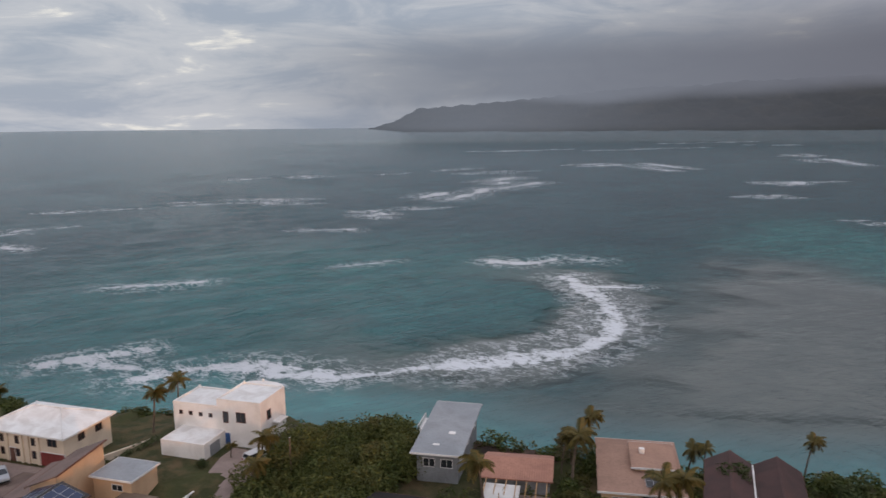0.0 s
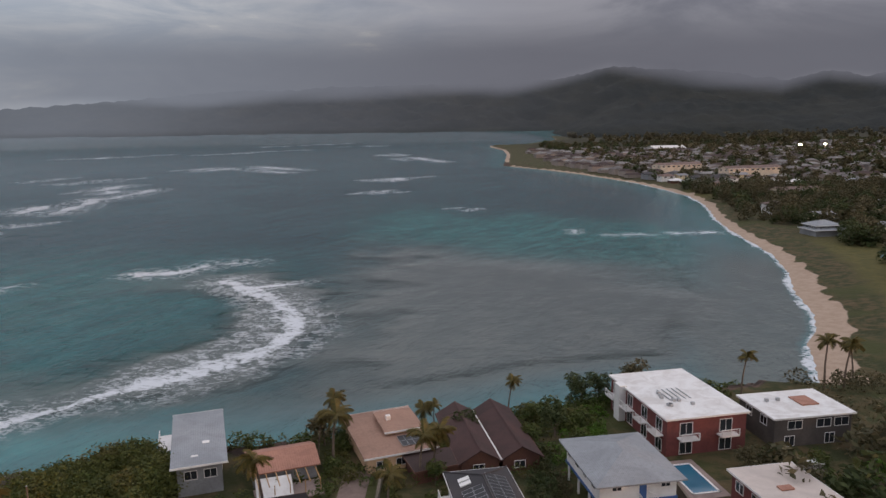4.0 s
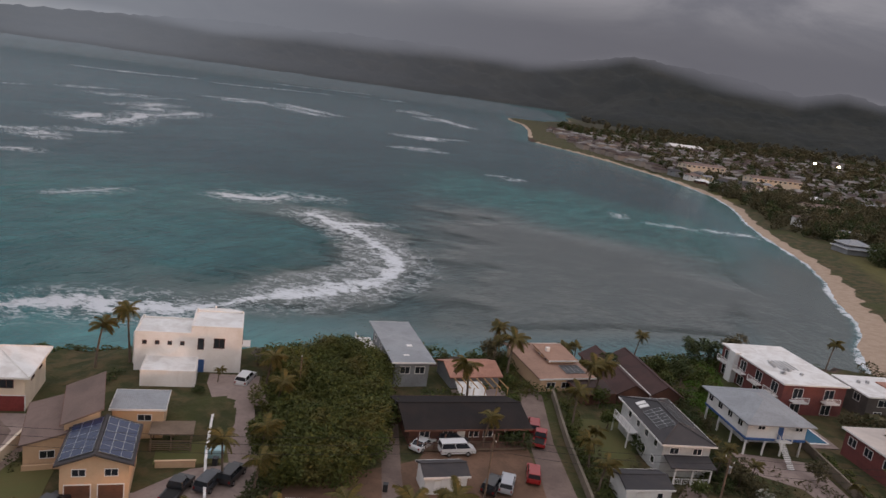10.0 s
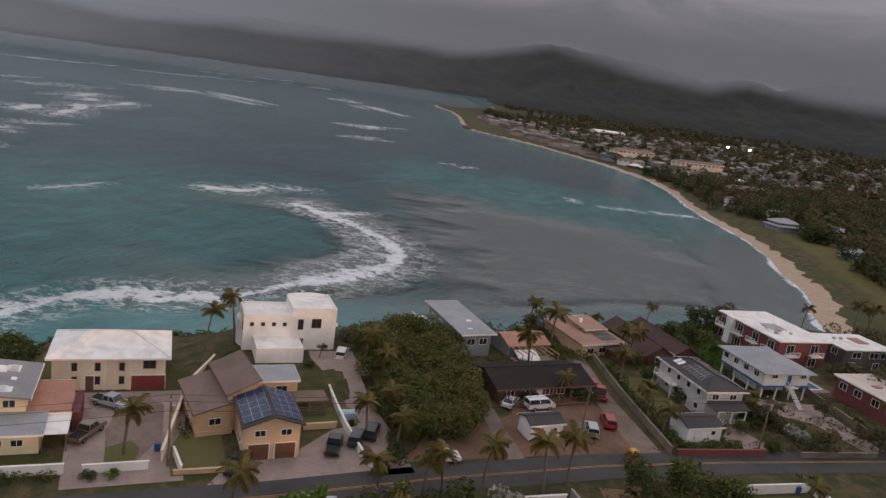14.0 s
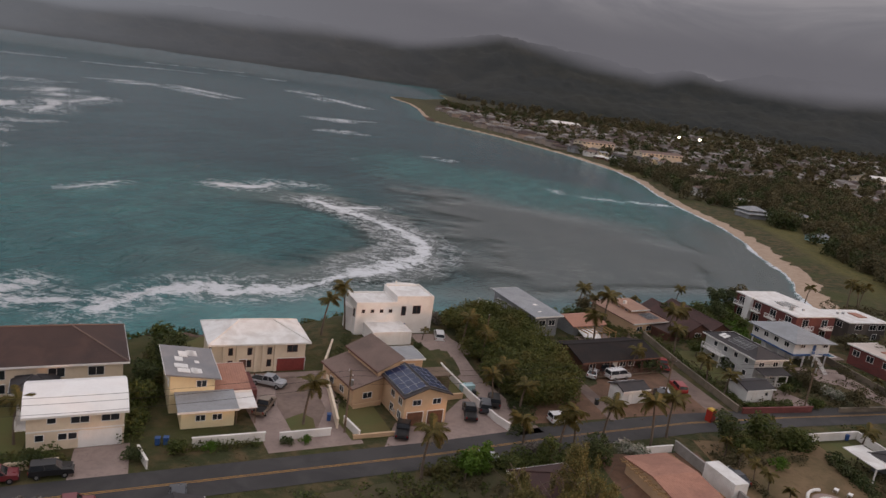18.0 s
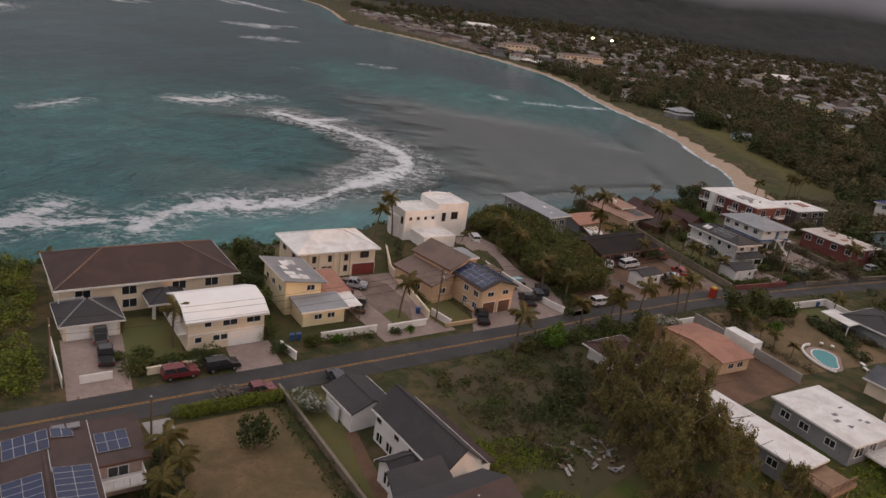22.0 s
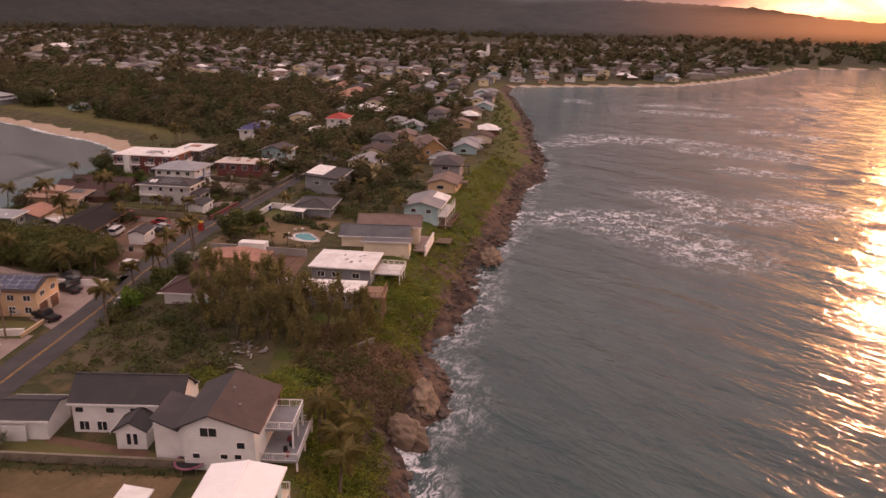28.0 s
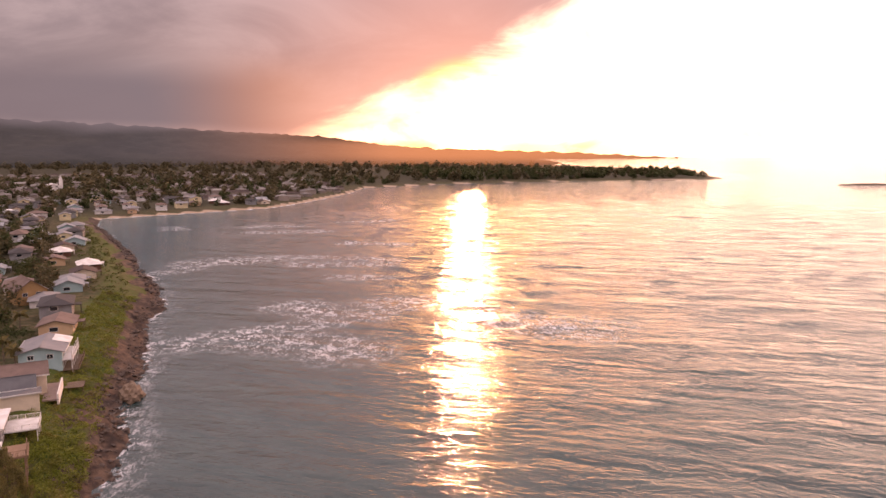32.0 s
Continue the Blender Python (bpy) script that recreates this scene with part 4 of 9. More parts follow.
def roof_mesh(kind, L, D, h, rise, over, t=0.2):
    """Roof plates over a body of L by D whose walls end at h."""
    me = Mesh()
    a, b = L / 2 + over, D / 2 + over
    drop = rise * over / (D / 2) if kind in ("gable", "hip") else 0
    e = h - drop + t
    if kind == "flat":
        me.slab([(-a, -b, h + t), (a, -b, h + t), (a, b, h + t), (-a, b, h + t)], t)
    elif kind == "shed":
        me.slab([(-a, -b, h + t), (a, -b, h + t), (a, b, h + rise + t), (-a, b, h + rise + t)], t)
    elif kind == "gable":
        r = h + rise + t
        prof = [(-b, e), (0, r), (b, e), (b, e - t), (0, r - t), (-b, e - t)]
        n = len(prof)
        me.add([(-a, y, z) for y, z in prof] + [(a, y, z) for y, z in prof], [(0, 1, 4, 5), (1, 2, 3, 4), (11, 10, 7, 6), (10, 9, 8, 7)] + [(i, n + i, n + (i + 1) % n, (i + 1) % n) for i in range(n)])
    elif kind == "hip":
        r = h + rise + t
        if a >= b:
            R1, R2 = (-(a - b), 0), (a - b, 0)
            tris = [(0, 1, 5, 4), (1, 2, 5), (2, 3, 4, 5), (3, 0, 4)]
        else:
            R1, R2 = (0, -(b - a)), (0, b - a)
            tris = [(0, 1, 4), (1, 2, 5, 4), (2, 3, 5), (3, 0, 4, 5)]
        top = [(-a, -b, e), (a, -b, e), (a, b, e), (-a, b, e), (*R1, r), (*R2, r)]
        me.add(top + [(x, y, z - t) for x, y, z in top[:4]], tris + [(i, 6 + i, 6 + (i + 1) % 4, (i + 1) % 4) for i in range(4)] + [(9, 8, 7, 6)])
    return me


def block(house, L, D, h, wall, kind, rise, over, roof, at=(0, 0, 0), turn=0, wall_label="", roof_label="", fascia=TRIM_WHITE, detail=True, cap=None):
    """Walls and roof of one wing of a house. turn: 90 runs the ridge across."""
    m = pose(*at, 0, 0, turn)
    me = Mesh()
    if kind == "gable":
        prof = [(-D / 2, 0), (D / 2, 0), (D / 2, h), (0, h + rise), (-D / 2, h)]
        me.add([(-L / 2, y, z) for y, z in prof] + [(L / 2, y, z) for y, z in prof], [(0, 4, 3, 2, 1), (5, 6, 7, 8, 9), (0, 1, 6, 5), (1, 2, 7, 6), (2, 3, 8, 7), (3, 4, 9, 8), (4, 0, 5, 9)])
    elif kind == "shed":
        me.add([(-L / 2, -D / 2, 0), (L / 2, -D / 2, 0), (L / 2, D / 2, 0), (-L / 2, D / 2, 0), (-L / 2, -D / 2, h), (L / 2, -D / 2, h), (L / 2, D / 2, h + rise), (-L / 2, D / 2, h + rise)], [(3, 2, 1, 0), (4, 5, 6, 7), (0, 1, 5, 4), (1, 2, 6, 5), (2, 3, 7, 6), (3, 0, 4, 7)])
    else:
        me.box((0, 0, h / 2), (L, D, h))
    wl = part("wall", me, wall, house, wall_label, m)
    rf = part("roof", roof_mesh(kind, L, D, h + 0.02, rise, over), roof, house, roof_label, m)
    if fascia and detail:
        a, b = L / 2 + over, D / 2 + over
        e = h + 0.1 if kind in ("flat", "shed") else h - rise * over / (D / 2) + 0.1
        boards = [((0, -b - 0.03, e), (2 * a + 0.1, 0.05, 0.28)), ((0, b + 0.03, e + (rise if kind == "shed" else 0)), (2 * a + 0.1, 0.05, 0.28))]
        if kind in ("flat", "hip"):
            boards += [((-a - 0.03, 0, e), (0.05, 2 * b, 0.28)), ((a + 0.03, 0, e), (0.05, 2 * b, 0.28))]
        for c, sz in boards:
            part("fascia", Mesh().box(c, sz), fascia, rf)
        if kind == "hip":
            r_, e_ = h + rise + 0.25, h - rise * over / (D / 2) + 0.25
            ends = [(-(a - b), 0), (a - b, 0)] if a >= b else [(0, -(b - a)), (0, b - a)]
            lines = [((*ends[0], r_), (*ends[1], r_))] if abs(a - b) > 0.3 else []
            for sx in (-1, 1):
                for sy in (-1, 1):
                    near = ends[(sx if a >= b else sy) > 0]
                    lines.append(((sx * a, sy * b, e_), (*near, r_)))
            for p0, p1 in lines:
                part("ridge_cap", Mesh().bar(p0, p1, 0.13, 5), cap or roof, rf, m=None)
        if kind == "gable":
            part("ridge_cap", Mesh().box((0, 0, h + rise + 0.25), (2 * a, 0.3, 0.06)), roof, rf)
    return m


def windows_row(house, L, D, side, z, wd, ht, us, frame_mat=None, at=None, bars=True):
    for u in us:
        wn = window(house, L, D, side, u, z, wd, ht, frame_mat, bars)
        if at is not None:
            wn.matrix_basis = at @ wn.matrix_basis


def panels(house, m, cols, rows, wd=1.0, ht=1.65, cells=None):
    """Solar panels in a block on a roof plane whose pose is m (x along the rows, y up the slope)."""
    cells = cells or SOLAR
    data = shared(("panel", wd, ht, cells.name), lambda: Mesh().box((0, 0, 0.03), (wd - 0.03, ht - 0.03, 0.05)).data("solar_panel", cells))
    rim = shared(("panel_rim", wd, ht), lambda: Mesh().box((0, ht / 2 - 0.01, 0.035), (wd, 0.035, 0.06)).box((0, -ht / 2 + 0.01, 0.035), (wd, 0.035, 0.06)).box((wd / 2 - 0.01, 0, 0.035), (0.035, ht, 0.06)).box((-wd / 2 + 0.01, 0, 0.035), (0.035, ht, 0.06)).data("rim", METAL))
    for i in range(cols):
        for j in range(rows):
            pn = part("solar_panel", data, None, house, m=m @ pose((i - cols / 2 + 0.5) * wd, (j - rows / 2 + 0.5) * ht, 0.08))
            part("rim", rim, None, pn)


def railing(parent, a, b, h=1.0, z=0.0, mat=None, gap=1.2, name="railing"):
    """A balustrade from a to b (local x, y), with posts and thin bars in one part."""
    mat = mat or TRIM_WHITE
    n = max(1, int(math.hypot(b[0] - a[0], b[1] - a[1]) / gap))
    me = Mesh()
    rz = math.atan2(b[1] - a[1], b[0] - a[0])
    length = math.hypot(b[0] - a[0], b[1] - a[1])
    mid = ((a[0] + b[0]) / 2, (a[1] + b[1]) / 2)
    me.box((*mid, z + h), (length, 0.09, 0.07), rz).box((*mid, z + 0.12), (length, 0.06, 0.05), rz)
    for k in range(n + 1):
        me.box((a[0] + (b[0] - a[0]) * k / n, a[1] + (b[1] - a[1]) * k / n, z + h / 2), (0.1, 0.1, h), rz)
    nb = int(length / 0.22)
    for k in range(nb):
        t = (k + 0.5) / nb
        me.box((a[0] + (b[0] - a[0]) * t, a[1] + (b[1] - a[1]) * t, z + h / 2), (0.035, 0.035, h - 0.15), rz)
    return part(name, me, mat, parent)


def posts(parent, xs, y, z0, z1, mat, r=0.09, name="post"):
    for x in xs:
        part(name, Mesh().box((x, y, (z0 + z1) / 2), (2 * r, 2 * r, z1 - z0)), mat, parent)


def site(name, x, y, turn, label, z=None, category="house", group="houses on the headland"):
    return thing(name, pose(x, y, G if z is None else z, 0, 0, turn), label, category, group)


# every house on the headland; L runs along the road, D away from it, side S faces the road or the sea south of it
def big_brown_house():
    h = site("house", -98.6, 75.2, 17, "long cream house with a dark brown shingled hip roof")
    block(h, 25.0, 13.6, 4.9, STUCCO_CREAM, "hip", 2.7, 0.8, ROOF_BROWN, roof_label="dark brown weathered shingle hip roof", fascia=TRIM_WHITE, cap=ROOF_TAN)
    windows_row(h, 25.0, 13.6, "S", 3.4, 2.0, 1.3, (-9.5, -3.2, 4.0, 9.0))
    windows_row(h, 25.0, 13.6, "S", 1.3, 2.0, 1.3, (-3.2, 7.5))
    windows_row(h, 25.0, 13.6, "W", 3.3, 1.6, 1.2, (-3, 2))
    windows_row(h, 25.0, 13.6, "E", 3.3, 1.4, 1.2, (-2, 3))
    door(h, 25.0, 13.6, "S", 1.2, 1.6, 2.2, TRIM_BROWN)
    porch = block(h, 5.0, 4.4, 0.25, CONCRETE, "hip", 1.1, 0.5, ROOF_DARK, (1.5, -8.9, 2.55), roof_label="charcoal porch roof")
    posts(h, (-0.6, 3.6), -10.7, 0.0, 2.6, STUCCO_WHITE, 0.22, "porch_column")
    railing(h, (-12.8, -7.9), (-9.6, -7.9), 1.0, 2.6)
    part("balcony", Mesh().box((-11.2, -7.3, 2.5), (3.2, 1.4, 0.2)), STUCCO_WHITE, h)


def brown_garage():
    h = site("garage", -104.6, 62.3, 17, "double garage with a charcoal hip roof and white doors", category="garage")
    block(h, 7.2, 6.8, 2.6, STUCCO_CREAM, "hip", 1.7, 0.6, ROOF_DARK, cap=ROOF_GREY)
    door(h, 7.2, 6.8, "S", -1.8, 2.7, 2.1, GARAGE_WHITE, name="garage_door")
    door(h, 7.2, 6.8, "S", 1.8, 2.7, 2.1, GARAGE_WHITE, name="garage_door")


def box_house():
    h = site("house", -87.2, 60.2, 17, "two-storey cream house with a white two-slope roof and white garage door")
    L, D = 10.8, 9.0
    prof = [(-D / 2, 0), (D / 2, 0), (D / 2, 4.9), (1.0, 6.3), (-2.6, 6.0), (-D / 2, 4.9)]
    me = Mesh().add([(-L / 2, y, z) for y, z in prof] + [(L / 2, y, z) for y, z in prof], [(0, 5, 4, 3, 2, 1), (6, 7, 8, 9, 10, 11)] + [(i, (i + 1) % 6, 6 + (i + 1) % 6, 6 + i) for i in range(6)])
    part("wall", me, STUCCO_CREAM, h)
    fold = [(-D / 2 - 0.6, 4.75), (-2.6, 6.2), (1.0, 6.5), (D / 2 + 0.6, 4.95)]
    prof = fold + [(y, z - 0.18) for y, z in reversed(fold)]
    rm = Mesh().add([(-L / 2 - 0.5, y, z) for y, z in prof] + [(L / 2 + 0.5, y, z) for y, z in prof], [(0, 1, 6, 7), (1, 2, 5, 6), (2, 3, 4, 5), (15, 14, 9, 8), (14, 13, 10, 9), (13, 12, 11, 10)] + [(k, 8 + k, 8 + (k + 1) % 8, (k + 1) % 8) for k in range(8)])
    rf = part("roof", rm, ROOF_CLEAN, h, "clean white ribbed two-slope roof")
    part("fascia", Mesh().box((0, -D / 2 - 0.62, 4.68), (L + 1, 0.05, 0.3)), TRIM_WHITE, rf)
    windows_row(h, L, D, "S", 3.9, 0.9, 0.7, (-2.7,))
    windows_row(h, L, D, "S", 3.9, 2.0, 1.0, (0.4, 3.8))
    windows_row(h, L, D, "S", 1.7, 0.9, 0.8, (-4.0, -1.5, -0.4))
    windows_row(h, L, D, "W", 3.8, 1.1, 1.1, (-1.5, 2))
    door(h, L, D, "S", 2.7, 4.8, 2.2, GARAGE_WHITE, name="garage_door")
    part("string_course", Mesh().box((0, -D / 2 - 0.04, 2.55), (L + 0.1, 0.1, 0.18)), TRIM_WHITE, h)
    railing(h, (-L / 2 - 1.2, -3.6), (-L / 2 - 1.2, 3.6), 1.0, 2.6)
    part("balcony", Mesh().box((-L / 2 - 0.6, 0, 2.5), (1.2, 7.4, 0.18)), TRIM_WHITE, h)


def cream_house():
    h = site("house", -67.4, 86.6, 15, "two-storey cream house with a weathered white hip roof")
    L, D = 15.0, 9.6
    block(h, L, D, 5.2, STUCCO_CREAM, "hip", 1.9, 0.7, ROOF_WHITE, roof_label="white roof streaked with rust and mould")
    for u in (-4.6, -1.6, 1.6):
        for z in (1.5, 3.6):
            windows_row(h, L, D, "S", z, 0.6, 1.1, (u,), TRIM_BROWN)
    for u in (-5.6, -3.5, -0.6, 0.6, 2.6):
        part("pilaster", Mesh().box((u, -D / 2 - 0.12, 2.6), (0.5, 0.3, 5.1)), STUCCO_CREAM, h)
    windows_row(h, L, D, "S", 3.9, 1.6, 1.1, (5.3,), TRIM_BROWN)
    windows_row(h, L, D, "W", 3.8, 1.2, 1.0, (-2.4, 2.2), TRIM_BROWN)
    windows_row(h, L, D, "E", 3.8, 1.2, 1.0, (-1.4, 2.2), TRIM_BROWN)
    door(h, L, D, "S", 5.2, 4.6, 2.2, GARAGE_RED, name="garage_door")
    door(h, L, D, "S", -2.6, 1.1, 2.2, TRIM_BROWN)


def yellow_house():
    h = site("house", -75.4, 71.4, 16, "pale yellow house with a patchy grey and white pitched roof")
    L, D = 6.0, 9.6
    block(h, D, L, 5.0, SIDING_YELLOW, "shed", 1.0, 0.7, ROOF_GREY, turn=90, roof_label="grey roofing with white repair patches")
    windows_row(h, L, D, "S", 4.3, 1.3, 0.9, (1.2,))
    windows_row(h, L, D, "W", 3.8, 1.2, 0.9, (-2.6, 0.3, 3.0))
    windows_row(h, L, D, "E", 3.8, 0.9, 0.9, (-3.0, -1.6))
    r = random.Random(3)
    for k in range(9):
        x, y = r.uniform(-2.6, 2.2), r.uniform(-3.9, 3.9)
        a, b = r.uniform(0.7, 1.9), r.uniform(0.7, 2.2)
        part("roof_patch", Mesh().box((0, 0, 0.012), (a, b, 0.02)), ROOF_WHITE, h, "white roof repair sheet", pose(x, y, 5.24 + (-x + 3) / 6 * 1.0, 0, math.degrees(math.atan2(1.0, 6)), 0))
    block(h, 4.6, 6.6, 2.9, SIDING_YELLOW, "shed", 1.1, 0.4, ROOF_CLAY, (5.4, -1.6, 0), turn=0, roof_label="rust-stained pinkish lean-to roof")
    block(h, 7.0, 4.6, 2.5, SIDING_YELLOW, "shed", 0.5, 0.5, ROOF_METAL_GREY, (1.6, -7.3, 0), roof_label="grey metal lean-to roof")
    part("carport_roof", Mesh().slab([(5.2, -9.6, 2.5), (8.2, -9.6, 2.5), (8.2, -4.6, 2.9), (5.2, -4.6, 2.9)], 0.12), ROOF_WHITE, h, "stained white carport roof")
    posts(h, (5.4, 8.0), -9.4, 0, 2.4, WOOD_POST, 0.07)
    windows_row(h, 7.0, 4.6, "S", 1.5, 1.2, 0.8, (-1, 1.2), at=pose(1.6, -7.3, 0))
    part("stair_wall", Mesh().box((8.6, -1.5, 1.4), (0.9, 6.4, 2.8)), BRICK_RED, h, "dark red stair side")


def peach_house():
    h = site("house", -49.5, 77.7, -65, "peach stucco house with two tiers of brown shingled roofs")
    block(h, 10.2, 3.8, 5.2, STUCCO_PEACH, "shed", 1.8, 0.4, ROOF_TAN, (0, 1.6, 0), fascia=TRIM_BROWN, roof_label="brown shingled upper roof")
    block(h, 10.4, 4.6, 3.0, STUCCO_PEACH, "shed", 1.4, 0.4, ROOF_TAN, (0.2, -2.2, 0), fascia=TRIM_BROWN, roof_label="brown shingled lower roof")
    windows_row(h, 10.4, 4.6, "E", 1.7, 1.5, 0.9, (0.2,), at=pose(0.2, -2.2, 0))
    windows_row(h, 10.4, 4.6, "S", 1.5, 1.2, 0.9, (-2, 1.5), at=pose(0.2, -2.2, 0))
    windows_row(h, 10.2, 3.8, "E", 4.4, 1.1, 0.8, (0,), at=pose(0, 1.6, 0))
    part("planter_wall", Mesh().box((5.9, -2.2, 0.35), (0.3, 4.8, 0.7)), STUCCO_PEACH, h)
    b = thing("house_annex", pose(-42.0, 70.6, G, 0, 0, 18), "peach two-storey garage wing with solar panels on its roof", "house", "houses on the headland")
    block(b, 8.4, 7.0, 4.8, STUCCO_PEACH, "gable", 1.15, 0.5, ROOF_DARK, turn=90, fascia=TRIM_BROWN)
    slope = math.degrees(math.atan2(1.15, 3.5))
    for side in (-1, 1):
        panels(b, pose(side * 1.95, 0, 5.55, 0, side * slope, 0), 3, 5, 1.18, 1.62)
    door(b, 7.0, 8.4, "S", -1.7, 2.6, 2.2, GARAGE_BROWN, name="garage_door")
    door(b, 7.0, 8.4, "S", 1.7, 2.6, 2.2, GARAGE_BROWN, name="garage_door")
    windows_row(b, 7.0, 8.4, "S", 3.7, 1.3, 0.8, (-1.6, 1.7))
    windows_row(b, 7.0, 8.4, "W", 3.4, 1.2, 1.0, (-2.6, 0.2))
    windows_row(b, 7.0, 8.4, "W", 1.2, 1.1, 1.1, (-2.6, 0.2))
    link = thing("house_link", pose(-42.5, 79.8, G, 0, 0, 16), "low peach wing with a grey flat roof", "house", "houses on the headland")
    block(link, 6.2, 5.2, 4.2, STUCCO_PEACH, "flat", 0, 0.3, ROOF_METAL_GREY, (0.5, 3.6, 0))
    windows_row(link, 6.2, 5.2, "S", 3.1, 1.6, 0.8, (0.8,), at=pose(0.5, 3.6, 0))
    pg = thing("pergola", pose(-37.6, 80.6, G, 0, 0, 16), "brown timber carport shelter with slatted sides", "pergola")
    part("deck_roof", Mesh().box((0, 0, 2.5), (5.4, 3.6, 0.14)), WOOD_POST, pg)
    for x in (-2.4, 0, 2.4):
        posts(pg, (x,), -1.6, 0, 2.45, WOOD_POST, 0.08)
        posts(pg, (x,), 1.6, 0, 2.45, WOOD_POST, 0.08)
    for k in range(5):
        part("rail", Mesh().box((0, -1.68, 0.35 + 0.3 * k), (5.2, 0.04, 0.14)), WOOD_POST, pg)


def white_house():
    h = site("house", -43.7, 102.7, 15.5, "white modernist house with flat roofs and a rounded end", z=9.5)
    for c, sz, top, lb in (((-3.8, -0.3), (8.0, 6.8), 6.1, ""), ((4.0, 0.1), (7.6, 7.6), 7.3, "taller white block"), ((-2.3, -6.5), (7.6, 5.6), 2.5, "low white garage block")):
        part("wall", Mesh().box((c[0], c[1], top / 2 - 0.9), (sz[0], sz[1], top + 1.8)), STUCCO_WHITE, h, lb)
        part("roof", Mesh().box((c[0], c[1], top + 0.03), (sz[0] - 0.4, sz[1] - 0.4, 0.06)), ROOF_WHITE, h)
        rim = 0.3 if top > 4 else 0.12
        for sx in (-1, 1):
            part("parapet", Mesh().box((c[0] + sx * (sz[0] / 2 - 0.11), c[1], top + rim / 2), (0.22, sz[1], rim)), STUCCO_WHITE, h)
            part("parapet", Mesh().box((c[0], c[1] + sx * (sz[1] / 2 - 0.11), top + rim / 2), (sz[0] - 0.44, 0.22, rim)), STUCCO_WHITE, h)
    ring = [(-7.7 + 0.8 * math.cos(a), 0.4 + 2.2 * math.sin(a)) for a in [math.pi * 0.5 + math.pi * k / 12 for k in range(13)]]
    part("tower", Mesh().slab([(x, y, 4.6) for x, y in ring], 6.2), STUCCO_WHITE, h, "rounded white end wall")
    ring = [(4.0 + 3.6 * math.cos(a), 3.7 + 1.8 * math.sin(a)) for a in [math.pi * k / 12 for k in range(13)]]
    part("bow", Mesh().slab([(x, y, 7.5) for x, y in ring], 9.0), STUCCO_WHITE, h, "bowed white sea front")
    for x, y, z in ((0.6, 3.6, 7.9), (7.4, 3.6, 7.8), (3.2, 5.2, 7.9), (-7.4, 2.8, 6.7)):
        part("vent", Mesh().bar((x, y, z - 0.6), (x, y, z), 0.18, 8), STUCCO_WHITE, h)
    windows_row(h, 8.0, 6.8, "S", 4.7, 0.5, 0.5, (-2.6, -0.8, 1.0, 2.8), TRIM_BROWN, at=pose(-3.8, -0.3, 0))
    windows_row(h, 7.6, 7.6, "S", 4.7, 0.8, 1.7, (-2.3,), TRIM_BROWN, at=pose(4.0, 0.1, 0))
    windows_row(h, 7.6, 7.6, "S", 4.9, 1.5, 1.5, (0.4,), TRIM_BROWN, at=pose(4.0, 0.1, 0))
    windows_row(h, 7.6, 7.6, "E", 4.9, 1.0, 1.4, (-1.4,), TRIM_BROWN, at=pose(4.0, 0.1, 0))
    windows_row(h, 8.0, 6.8, "W", 4.2, 0.7, 1.4, (-2.4,), TRIM_BROWN, at=pose(-3.8, -0.3, 0))
    d = door(h, 7.6, 7.6, "S", -2.2, 1.1, 2.2, BLUE_PAINT)
    d.matrix_basis = pose(4.0, 0.1, 0) @ d.matrix_basis
    g = door(h, 7.6, 5.6, "E", -0.2, 2.6, 2.0, SIDING_GREY, name="garage_door")
    g.matrix_basis = pose(-2.3, -6.5, 0) @ g.matrix_basis
    part("balcony", Mesh().box((8.4, 1.0, 3.2), (1.4, 2.6, 0.2)), STUCCO_WHITE, h)


def sea_grey_house():
    h = site("house", -11.4, 117.2, 20, "long house with a sloping grey metal roof above the sea", z=7.0)
    # grey wall colour stands in for the shade of an open carport on the south
    block(h, 6.0, 16.2, 5.2, SIDING_GREY, "shed", 0.7, 0.8, ROOF_METAL_GREY, roof_label="pale grey metal roof with skylights")
    for x, y in ((1.0, -2.0), (-0.6, -5.8)):
        part("skylight", Mesh().box((x, y, 5.72 + 0.7 * (y / 16)), (1.0, 0.9, 0.16)), TRIM_WHITE, h)
    windows_row(h, 6.0, 16.2, "W", 3.9, 1.4, 1.0, (-6, -3, 2, 6))
    windows_row(h, 6.0, 16.2, "S", 3.7, 1.6, 1.2, (-1.2, 1.4))
    windows_row(h, 6.0, 16.2, "E", 3.9, 1.4, 1.0, (-6, 0, 6))
    part("terrace", Mesh().box((-4.6, 7.0, 2.4), (3.0, 6.0, 0.2)), TRIM_WHITE, h)
    railing(h, (-6.0, 4.2), (-6.0, 9.8), 1.0, 2.5)
    posts(h, (-5.9,), 4.2, 0, 2.4, TRIM_WHITE)
    posts(h, (-5.9,), 9.6, 0, 2.4, TRIM_WHITE)


